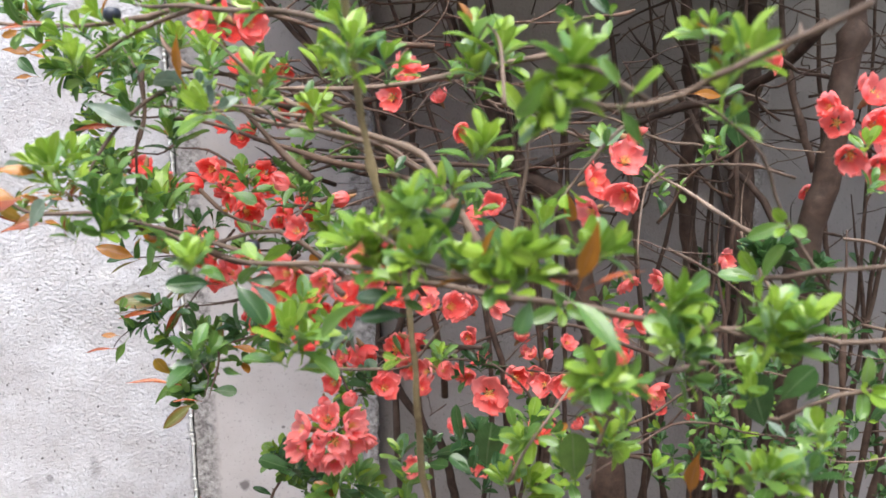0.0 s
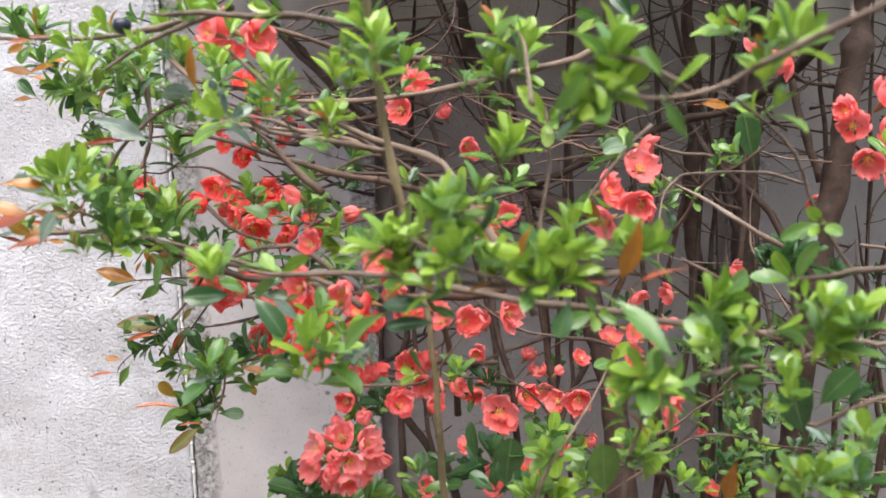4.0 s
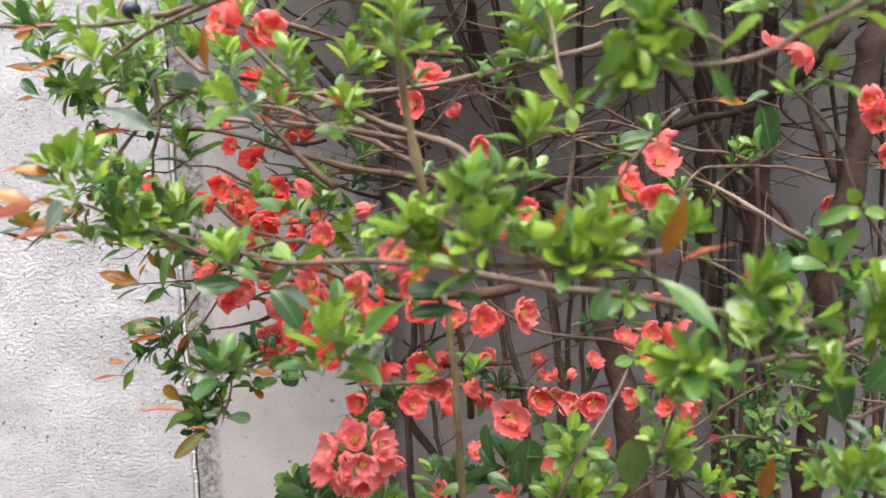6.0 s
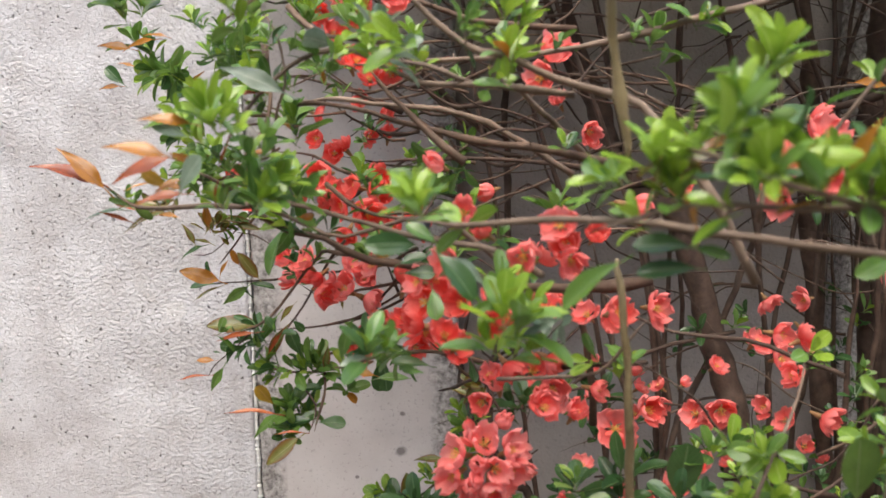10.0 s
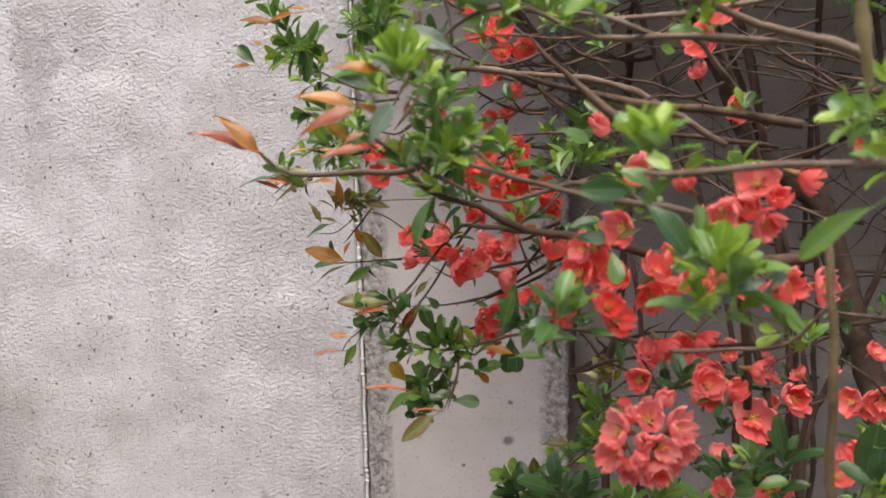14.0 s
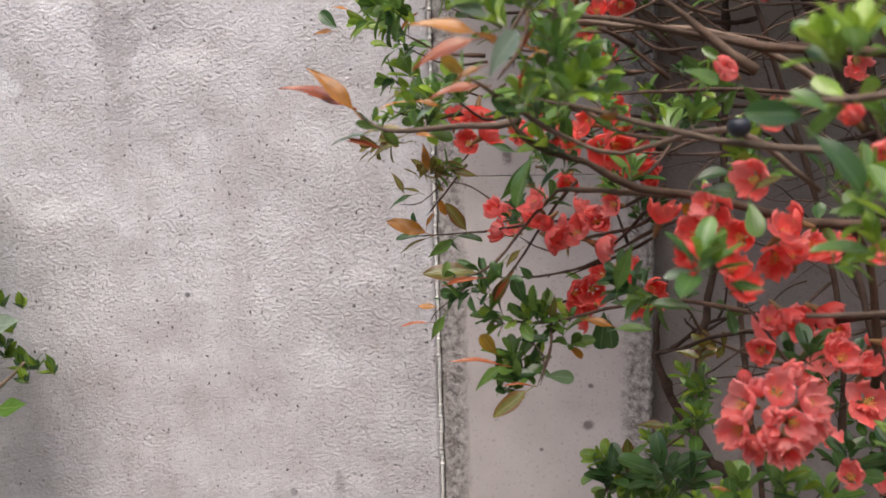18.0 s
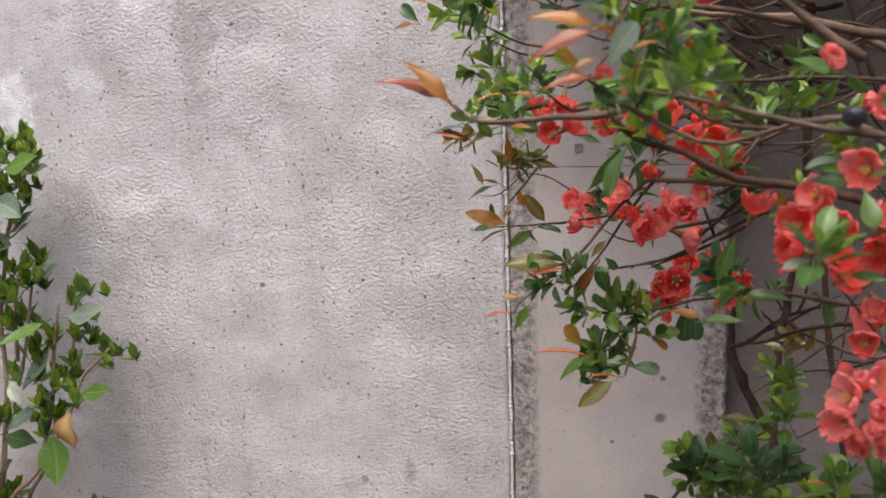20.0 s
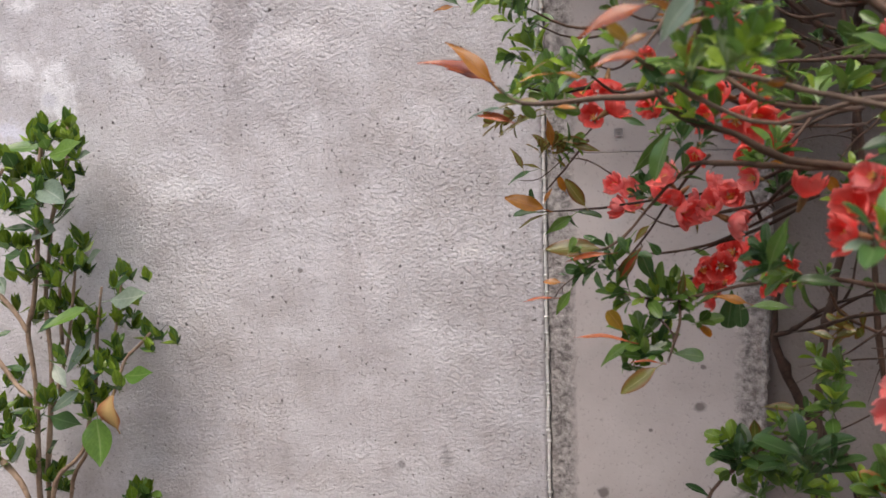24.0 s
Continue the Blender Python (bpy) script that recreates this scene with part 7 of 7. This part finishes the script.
privet_bud(-1.271, 1.263, 1.080, 0.0227, 0.39)
privet_bud(-1.284, 1.252, 1.091, 0.0262, 0.08)
privet_bud(-1.227, 1.263, 1.097, 0.0296, -0.11)
privet_bud(-1.208, 1.235, 1.067, 0.0286, 0.06)
privet_bud(-1.222, 1.297, 1.107, 0.0282, -0.08)
privet_bud(-1.221, 1.305, 1.079, 0.0203, 0.20)
privet_bud(-1.295, 1.330, 1.063, 0.0258, -0.04)
privet_bud(-1.286, 1.332, 1.046, 0.0230, -0.63)
privet_bud(-1.290, 1.326, 1.036, 0.0198, 0.45)
privet_bud(-1.243, 1.288, 1.021, 0.0211, 0.14)
privet_bud(-1.248, 1.291, 1.033, 0.0214, -0.44)
privet_bud(-1.220, 1.285, 1.137, 0.0307, -0.09)
privet_bud(-1.218, 1.257, 1.113, 0.0246, 0.40)
privet_bud(-1.186, 1.299, 1.022, 0.0321, -0.20)
privet_bud(-1.208, 1.336, 1.003, 0.0319, 0.68)
privet_bud(-1.179, 1.264, 1.014, 0.0261, 0.13)
privet_bud(-1.193, 1.249, 1.007, 0.0192, 0.61)
privet_bud(-1.158, 1.260, 0.991, 0.0219, 0.03)
privet_bud(-1.233, 1.317, 0.987, 0.0203, 0.02)
privet_bud(-1.240, 1.304, 0.968, 0.0184, -0.56)
privet_bud(-1.309, 1.272, 0.967, 0.0281, -0.23)
privet_bud(-1.321, 1.246, 0.956, 0.0222, 0.42)
privet_bud(-1.341, 1.309, 0.900, 0.0321, 0.23)
privet_bud(-1.320, 1.334, 0.873, 0.0314, 0.53)
privet_bud(-1.283, 1.311, 0.975, 0.0326, -0.24)
privet_bud(-1.278, 1.315, 0.962, 0.0310, -0.14)
privet_bud(-1.296, 1.300, 0.959, 0.0288, 0.10)
privet_bud(-1.224, 1.263, 0.968, 0.0261, -0.46)
privet_bud(-1.219, 1.263, 0.959, 0.0294, -0.51)
privet_bud(-1.205, 1.289, 0.981, 0.0325, 0.06)
privet_bud(-1.188, 1.310, 0.972, 0.0280, -0.23)
privet_bud(-1.263, 1.317, 0.954, 0.0266, -0.15)
privet_bud(-1.284, 1.326, 0.938, 0.0255, -0.25)
privet_bud(-1.241, 1.291, 0.912, 0.0252, -0.06)
privet_bud(-1.240, 1.266, 0.908, 0.0246, -0.64)
privet_bud(-1.256, 1.272, 0.906, 0.0239, 0.69)
privet_bud(-1.276, 1.325, 0.887, 0.0230, -0.51)
privet_bud(-1.275, 1.322, 0.903, 0.0215, -0.16)
privet_bud(-1.086, 1.263, 0.978, 0.0255, 0.14)
privet_bud(-1.078, 1.234, 0.962, 0.0245, 0.25)
privet_bud(-1.088, 1.285, 0.967, 0.0266, -0.20)
privet_bud(-1.070, 1.308, 0.956, 0.0198, -0.07)
privet_bud(-1.138, 1.329, 0.911, 0.0278, -0.15)
privet_bud(-1.134, 1.337, 0.883, 0.0197, -0.44)
privet_bud(-1.126, 1.346, 0.904, 0.0206, -0.40)
privet_bud(-1.163, 1.297, 0.889, 0.0186, 0.26)
privet_bud(-1.168, 1.293, 0.869, 0.0240, 0.30)
privet_bud(-1.135, 1.307, 0.880, 0.0253, -0.23)
privet_bud(-1.129, 1.344, 0.862, 0.0247, 0.65)
privet_bud(-1.135, 1.294, 0.842, 0.0262, 0.25)
privet_bud(-1.153, 1.289, 0.815, 0.0244, 0.66)
privet_bud(-1.185, 1.269, 0.781, 0.0288, 0.14)
privet_bud(-1.164, 1.251, 0.776, 0.0275, 0.11)
privet_bud(-1.198, 1.297, 0.770, 0.0213, -0.28)
privet_bud(-1.170, 1.287, 0.740, 0.0275, 0.65)
privet_bud(-1.170, 1.271, 0.756, 0.0287, -0.42)
privet_bud(-1.131, 1.277, 0.799, 0.0277, -0.23)
privet_bud(-1.112, 1.258, 0.785, 0.0274, -0.14)
privet_bud(-1.126, 1.289, 0.823, 0.0262, 0.19)
privet_bud(-1.135, 1.293, 0.814, 0.0250, 0.19)
privet_bud(-1.085, 1.318, 0.856, 0.0285, -0.23)
privet_bud(-1.065, 1.312, 0.852, 0.0216, -0.62)
privet_bud(-1.084, 1.310, 0.830, 0.0217, -0.68)
privet_bud(-1.041, 1.257, 0.850, 0.0201, -0.45)
privet_bud(-1.033, 1.314, 0.848, 0.0234, -0.25)
privet_bud(-1.192, 1.276, 0.855, 0.0318, -0.18)
privet_bud(-1.212, 1.247, 0.829, 0.0290, -0.20)
privet_bud(-1.272, 1.264, 0.746, 0.0324, 0.03)
privet_bud(-1.269, 1.283, 0.740, 0.0295, 0.29)
privet_bud(-1.364, 1.329, 0.703, 0.0276, 0.20)
privet_bud(-1.370, 1.345, 0.676, 0.0222, 0.02)
privet_bud(-1.347, 1.301, 0.674, 0.0219, -0.06)
privet_bud(-1.287, 1.332, 0.722, 0.0287, -0.55)
privet_bud(-1.261, 1.333, 0.718, 0.0238, -0.34)
privet_bud(-1.326, 1.295, 0.690, 0.0248, -0.14)
privet_bud(-1.340, 1.310, 0.665, 0.0222, -0.11)
privet_bud(-1.419, 1.321, 0.643, 0.0321, 0.21)
privet_bud(-1.440, 1.321, 0.629, 0.0316, 0.66)
privet_bud(-1.372, 1.284, 0.692, 0.0299, 0.15)
privet_bud(-1.394, 1.262, 0.673, 0.0227, 0.16)
privet_bud(-1.377, 1.273, 0.663, 0.0226, 0.54)
privet_bud(-1.305, 1.321, 0.587, 0.0289, 0.55)
privet_bud(-1.319, 1.308, 0.574, 0.0264, 0.35)
privet_bud(-1.302, 1.306, 0.564, 0.0302, -0.12)
privet_bud(-1.298, 1.320, 0.548, 0.0219, -0.13)
privet_bud(-1.340, 1.325, 0.572, 0.0326, -0.21)
privet_bud(-1.328, 1.346, 0.566, 0.0275, 0.12)
privet_bud(-1.154, 1.328, 0.552, 0.0327, 0.08)
privet_bud(-1.135, 1.338, 0.548, 0.0257, 0.28)
privet_bud(-1.172, 1.350, 0.530, 0.0304, -0.46)
privet_bud(-1.139, 1.294, 0.556, 0.0267, 0.03)
privet_bud(-1.105, 1.259, 0.549, 0.0240, 0.67)
privet_bud(-1.139, 1.328, 0.542, 0.0300, -0.22)
privet_bud(-1.130, 1.350, 0.513, 0.0233, 0.41)
privet_bud(-1.190, 1.272, 0.721, 0.0297, 0.03)
privet_bud(-1.185, 1.299, 0.715, 0.0245, -0.07)
privet_bud(-1.211, 1.312, 0.741, 0.0323, -0.14)
privet_bud(-1.194, 1.322, 0.735, 0.0301, 0.51)
privet_bud(-1.220, 1.316, 0.729, 0.0231, 0.33)
privet_bud(-1.325, 1.236, 0.694, 0.0235, 0.36)
privet_bud(-1.296, 1.248, 0.708, 0.0248, 0.29)
privet_bud(-1.146, 1.321, 0.896, 0.0250, 0.15)
privet_bud(-1.137, 1.310, 0.886, 0.0227, -0.34)
privet_bud(-1.353, 1.315, 1.017, 0.0319, 0.03)
privet_bud(-1.332, 1.336, 1.008, 0.0225, 0.14)
privet_bud(-1.334, 1.322, 1.010, 0.0258, 0.09)
privet_bud(-1.332, 1.349, 1.002, 0.0207, 0.43)
privet_bud(-1.340, 1.350, 1.004, 0.0187, -0.19)
privet_bud(-1.192, 1.279, 0.815, 0.0267, 0.55)
privet_bud(-1.171, 1.297, 0.814, 0.0280, -0.48)
privet_bud(-1.172, 1.293, 0.883, 0.0287, -0.24)
privet_bud(-1.189, 1.280, 0.875, 0.0278, 0.25)
privet_bud(-1.148, 1.262, 0.813, 0.0294, -0.01)
privet_bud(-1.162, 1.237, 0.785, 0.0217, 0.30)
privet_bud(-1.244, 1.321, 0.915, 0.0295, -0.18)
privet_bud(-1.238, 1.302, 0.899, 0.0230, -0.19)
privet_bud(-1.227, 1.331, 0.894, 0.0264, -0.70)
privet_bud(-1.279, 1.316, 1.086, 0.0265, 0.48)
privet_bud(-1.271, 1.274, 1.101, 0.0248, -0.67)
privet_bud(-1.293, 1.261, 1.098, 0.0315, 0.16)
privet_bud(-1.294, 1.291, 1.075, 0.0225, 0.32)
privet_bud(-1.271, 1.266, 0.987, 0.0289, -0.06)
privet_bud(-1.285, 1.292, 0.966, 0.0249, -0.09)
privet_bud(-1.353, 1.315, 0.787, 0.0268, -0.13)
privet_bud(-1.366, 1.288, 0.761, 0.0202, 0.10)
privet_bud(-1.363, 1.310, 0.763, 0.0232, -0.33)
privet_bud(-1.372, 1.274, 0.723, 0.0297, 0.49)
privet_bud(-1.371, 1.313, 0.700, 0.0320, 0.09)
privet_bud(-1.360, 1.268, 0.632, 0.0296, 0.19)
privet_bud(-1.379, 1.252, 0.624, 0.0272, 0.26)
privet_bud(-1.338, 1.296, 0.621, 0.0279, 0.18)
privet_bud(-1.337, 1.288, 0.598, 0.0233, -0.01)
privet_leaf("green", -1.240, 1.304, 1.175, -1.311, 1.289, 1.167, 1)
privet_leaf("green", -1.189, 1.255, 1.161, -1.100, 1.240, 1.177, 1)
privet_leaf("grey", -1.188, 1.312, 1.155, -1.135, 1.297, 1.157, 1)
privet_leaf("grey", -1.219, 1.264, 1.111, -1.157, 1.249, 1.079, 2)
privet_leaf("dark", -1.232, 1.271, 1.084, -1.300, 1.256, 1.069, 1)
privet_leaf("dark", -1.261, 1.309, 1.085, -1.313, 1.294, 1.055, 1)
privet_leaf("dark", -1.259, 1.280, 1.040, -1.304, 1.265, 1.036, 1)
privet_leaf("grey", -1.282, 1.306, 1.026, -1.214, 1.291, 1.027, 2)
privet_leaf("dark", -1.200, 1.262, 1.058, -1.125, 1.247, 1.093, 1)
privet_leaf("dark", -1.244, 1.311, 1.041, -1.179, 1.296, 1.067, 1)
privet_leaf("grey", -1.111, 1.262, 0.920, -1.018, 1.247, 0.933, 1)
privet_leaf("green", -1.158, 1.260, 0.908, -1.227, 1.245, 0.869, 1)
privet_leaf("grey", -1.173, 1.285, 0.855, -1.212, 1.270, 0.786, 1)
privet_leaf("green", -1.110, 1.274, 0.785, -1.035, 1.259, 0.796, 1)
privet_leaf("grey", -1.216, 1.288, 0.750, -1.263, 1.273, 0.709, 1)
privet_leaf("dark", -1.306, 1.313, 0.684, -1.221, 1.298, 0.676, 1)
privet_leaf("dark", -1.328, 1.300, 0.701, -1.367, 1.285, 0.698, 1)
privet_leaf("grey", -1.332, 1.250, 0.629, -1.281, 1.235, 0.676, 2)
privet_leaf("green", -1.173, 1.272, 0.705, -1.161, 1.257, 0.627, 2)
privet_leaf("grey", -1.350, 1.288, 0.949, -1.324, 1.273, 0.921, 2)
privet_leaf("dark", -1.327, 1.284, 0.990, -1.272, 1.269, 0.991, 1)
privet_leaf("grey", -1.181, 1.300, 0.978, -1.125, 1.285, 0.999, 1)
privet_leaf("dark", -1.091, 1.284, 0.886, -1.053, 1.269, 0.899, 1)
privet_leaf("dark", -1.209, 1.255, 0.892, -1.239, 1.240, 0.866, 1)
privet_leaf("grey", -1.243, 1.267, 0.802, -1.208, 1.252, 0.764, 1)
privet_leaf("dark", -1.362, 1.309, 0.847, -1.387, 1.294, 0.835, 1)
privet_leaf("dark", -1.311, 1.275, 0.787, -1.338, 1.260, 0.796, 1)
privet_leaf("green", -1.229, 1.304, 0.827, -1.231, 1.289, 0.873, 1)
privet_leaf("dark", -1.199, 1.319, 0.729, -1.148, 1.304, 0.748, 1)
privet_leaf("dark", -1.305, 1.294, 0.625, -1.258, 1.279, 0.656, 1)
privet_leaf("grey", -1.369, 1.297, 0.739, -1.321, 1.282, 0.768, 1)
privet_leaf("dark", -1.126, 1.293, 0.939, -1.070, 1.278, 0.953, 1)
withered(-1.118, 1.250, 0.759, -1.122, 1.235, 0.693)
part("foliage", privet_foliage.mesh("foliage"), evergreen, kind="stuff", label="small dark green leaves and buds")

# more blossoms deep in the shrub
flower(0.271, 0.94, 1.054, 0.0140, "coral")
flower(0.263, 0.94, 0.95, 0.0140, "coral")
flower(0.277, 0.94, 1.085, 0.0140, "coral")
flower(0.233, 0.94, 1.086, 0.0140, "coral")
flower(-0.002, 0.82, 1.024, 0.0140, "pink")
flower(0.33, 0.9, 1.116, 0.0152, "coral")
flower(0.147, 0.85, 0.994, 0.0140, "coral")

# branches over the pillar
limb(0.00348, 0.00232, BARK, (0.002, 0.8, 1.349), (-0.08, 0.8, 1.357), (-0.116, 0.8, 1.37), (-0.186, 0.78, 1.386))
limb(0.00348, 0.00174, BARK_PALE, (0.001, 0.8, 1.229), (-0.088, 0.8, 1.281), (-0.153, 0.8, 1.288), (-0.196, 0.8, 1.295), (-0.23, 0.8, 1.293))
limb(0.00464, 0.00348, BARK_DARK, (-0.077, 1.1, 1.285), (-0.139, 1.1, 1.349), (-0.187, 1.1, 1.398), (-0.209, 1.1, 1.445))
limb(0.0029, 0.00174, BARK, (-0.105, 1, 1.257), (-0.164, 1, 1.31), (-0.204, 1, 1.355), (-0.228, 1, 1.38))
limb(0.00232, 0.00116, BARK, (-0.037, 0.95, 1.334), (-0.1, 0.95, 1.313), (-0.149, 0.94, 1.299), (-0.202, 0.93, 1.3))

# leaves over the pillar, with the shrub's shade put into their darker tones
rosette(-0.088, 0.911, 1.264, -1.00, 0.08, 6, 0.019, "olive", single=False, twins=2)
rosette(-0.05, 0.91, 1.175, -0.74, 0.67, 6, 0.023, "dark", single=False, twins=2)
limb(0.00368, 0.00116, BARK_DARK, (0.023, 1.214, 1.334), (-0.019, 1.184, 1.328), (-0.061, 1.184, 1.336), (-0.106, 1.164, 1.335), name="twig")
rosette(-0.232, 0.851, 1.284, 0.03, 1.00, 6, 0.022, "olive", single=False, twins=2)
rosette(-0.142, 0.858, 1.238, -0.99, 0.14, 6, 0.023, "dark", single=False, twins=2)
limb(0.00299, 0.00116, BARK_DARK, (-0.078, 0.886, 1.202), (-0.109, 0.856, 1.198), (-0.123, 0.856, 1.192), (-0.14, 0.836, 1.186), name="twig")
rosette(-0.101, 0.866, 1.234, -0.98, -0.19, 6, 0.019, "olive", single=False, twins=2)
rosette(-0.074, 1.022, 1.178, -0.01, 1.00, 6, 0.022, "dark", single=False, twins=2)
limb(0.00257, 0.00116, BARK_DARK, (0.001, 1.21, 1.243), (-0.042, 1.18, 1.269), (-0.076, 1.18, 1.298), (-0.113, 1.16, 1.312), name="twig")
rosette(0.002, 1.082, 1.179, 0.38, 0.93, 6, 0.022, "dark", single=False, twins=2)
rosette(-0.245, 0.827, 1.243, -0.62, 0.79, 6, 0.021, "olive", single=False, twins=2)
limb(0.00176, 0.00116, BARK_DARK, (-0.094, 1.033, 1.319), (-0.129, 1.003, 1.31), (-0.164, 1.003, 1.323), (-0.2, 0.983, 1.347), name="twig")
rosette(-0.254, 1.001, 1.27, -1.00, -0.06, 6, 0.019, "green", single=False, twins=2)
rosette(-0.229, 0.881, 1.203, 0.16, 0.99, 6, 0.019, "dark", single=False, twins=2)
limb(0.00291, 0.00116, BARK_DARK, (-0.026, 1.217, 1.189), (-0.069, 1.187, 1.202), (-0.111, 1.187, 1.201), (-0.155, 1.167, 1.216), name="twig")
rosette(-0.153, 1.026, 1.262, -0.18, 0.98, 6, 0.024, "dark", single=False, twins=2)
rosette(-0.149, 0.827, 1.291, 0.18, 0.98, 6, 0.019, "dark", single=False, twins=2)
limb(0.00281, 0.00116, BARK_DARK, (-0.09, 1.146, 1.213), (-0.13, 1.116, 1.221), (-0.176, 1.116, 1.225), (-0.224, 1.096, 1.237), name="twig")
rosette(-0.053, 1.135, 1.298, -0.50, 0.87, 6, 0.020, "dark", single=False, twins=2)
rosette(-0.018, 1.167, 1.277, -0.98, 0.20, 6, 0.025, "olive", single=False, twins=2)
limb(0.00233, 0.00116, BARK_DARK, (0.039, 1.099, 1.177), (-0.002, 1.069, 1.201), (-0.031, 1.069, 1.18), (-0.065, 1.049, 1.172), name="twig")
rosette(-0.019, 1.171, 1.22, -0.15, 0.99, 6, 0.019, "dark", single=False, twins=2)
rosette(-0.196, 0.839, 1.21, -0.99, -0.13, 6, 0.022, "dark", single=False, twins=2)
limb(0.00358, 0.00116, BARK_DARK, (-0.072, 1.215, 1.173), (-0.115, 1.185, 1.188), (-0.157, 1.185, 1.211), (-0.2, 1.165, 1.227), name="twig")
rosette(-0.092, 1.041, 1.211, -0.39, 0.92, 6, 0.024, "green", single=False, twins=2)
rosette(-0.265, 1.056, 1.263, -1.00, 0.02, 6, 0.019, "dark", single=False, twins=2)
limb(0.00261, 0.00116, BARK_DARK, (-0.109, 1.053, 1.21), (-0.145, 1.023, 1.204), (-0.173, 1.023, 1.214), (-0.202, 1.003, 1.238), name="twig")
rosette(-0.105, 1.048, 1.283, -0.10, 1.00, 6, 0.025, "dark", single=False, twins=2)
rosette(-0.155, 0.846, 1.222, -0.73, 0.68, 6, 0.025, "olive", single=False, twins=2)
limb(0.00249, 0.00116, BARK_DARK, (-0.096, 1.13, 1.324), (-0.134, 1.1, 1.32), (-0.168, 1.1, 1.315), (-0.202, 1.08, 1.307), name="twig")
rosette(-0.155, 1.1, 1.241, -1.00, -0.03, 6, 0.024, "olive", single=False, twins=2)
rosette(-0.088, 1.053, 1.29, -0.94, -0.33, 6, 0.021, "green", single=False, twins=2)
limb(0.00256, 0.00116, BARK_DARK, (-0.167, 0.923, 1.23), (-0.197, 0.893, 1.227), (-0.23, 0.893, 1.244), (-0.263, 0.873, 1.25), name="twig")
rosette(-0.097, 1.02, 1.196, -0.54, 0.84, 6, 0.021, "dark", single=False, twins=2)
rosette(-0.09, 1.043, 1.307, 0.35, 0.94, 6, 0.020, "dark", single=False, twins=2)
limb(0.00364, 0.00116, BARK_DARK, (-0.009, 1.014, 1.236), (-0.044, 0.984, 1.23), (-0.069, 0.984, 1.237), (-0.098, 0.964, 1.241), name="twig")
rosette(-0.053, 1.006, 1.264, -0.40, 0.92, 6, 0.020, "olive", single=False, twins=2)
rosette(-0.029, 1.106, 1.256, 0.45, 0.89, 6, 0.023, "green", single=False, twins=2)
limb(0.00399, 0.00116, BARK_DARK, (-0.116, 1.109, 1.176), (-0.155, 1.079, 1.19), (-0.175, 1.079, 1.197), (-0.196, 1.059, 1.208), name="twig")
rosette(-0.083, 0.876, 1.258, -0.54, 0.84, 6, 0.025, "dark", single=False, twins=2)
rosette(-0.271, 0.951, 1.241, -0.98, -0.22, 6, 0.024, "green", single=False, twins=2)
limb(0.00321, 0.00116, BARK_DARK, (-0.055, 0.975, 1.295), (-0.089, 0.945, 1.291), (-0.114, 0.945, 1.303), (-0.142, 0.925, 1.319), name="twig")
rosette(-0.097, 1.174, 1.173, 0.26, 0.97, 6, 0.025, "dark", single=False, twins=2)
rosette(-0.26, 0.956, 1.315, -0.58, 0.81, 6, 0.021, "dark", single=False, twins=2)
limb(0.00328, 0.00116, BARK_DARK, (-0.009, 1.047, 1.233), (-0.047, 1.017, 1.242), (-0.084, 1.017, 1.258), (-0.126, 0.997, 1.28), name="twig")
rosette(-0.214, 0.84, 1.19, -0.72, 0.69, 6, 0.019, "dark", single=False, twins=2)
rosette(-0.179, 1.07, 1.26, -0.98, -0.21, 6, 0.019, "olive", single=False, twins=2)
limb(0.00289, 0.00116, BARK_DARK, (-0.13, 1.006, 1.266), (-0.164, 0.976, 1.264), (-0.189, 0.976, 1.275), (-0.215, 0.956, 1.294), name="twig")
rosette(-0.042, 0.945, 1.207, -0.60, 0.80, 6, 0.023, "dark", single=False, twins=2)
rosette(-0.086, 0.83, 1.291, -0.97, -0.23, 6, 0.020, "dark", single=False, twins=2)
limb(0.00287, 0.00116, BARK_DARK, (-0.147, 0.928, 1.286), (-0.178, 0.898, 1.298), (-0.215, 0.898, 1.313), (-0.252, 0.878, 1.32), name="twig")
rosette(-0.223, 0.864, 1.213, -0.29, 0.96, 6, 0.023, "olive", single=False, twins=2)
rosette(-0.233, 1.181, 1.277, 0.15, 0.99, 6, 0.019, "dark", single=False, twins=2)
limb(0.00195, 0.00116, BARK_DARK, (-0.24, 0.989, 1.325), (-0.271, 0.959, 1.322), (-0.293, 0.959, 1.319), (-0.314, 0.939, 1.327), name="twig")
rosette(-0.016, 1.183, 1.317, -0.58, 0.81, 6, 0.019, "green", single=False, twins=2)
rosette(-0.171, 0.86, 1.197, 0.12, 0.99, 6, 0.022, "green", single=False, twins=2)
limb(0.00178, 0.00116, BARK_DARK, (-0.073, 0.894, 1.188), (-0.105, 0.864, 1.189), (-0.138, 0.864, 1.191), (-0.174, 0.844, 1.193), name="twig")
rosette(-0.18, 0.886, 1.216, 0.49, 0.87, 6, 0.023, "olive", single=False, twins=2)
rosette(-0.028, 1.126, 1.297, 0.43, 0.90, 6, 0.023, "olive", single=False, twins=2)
limb(0.00253, 0.00116, BARK_DARK, (-0.081, 1, 1.286), (-0.116, 0.97, 1.285), (-0.138, 0.97, 1.298), (-0.163, 0.95, 1.314), name="twig")
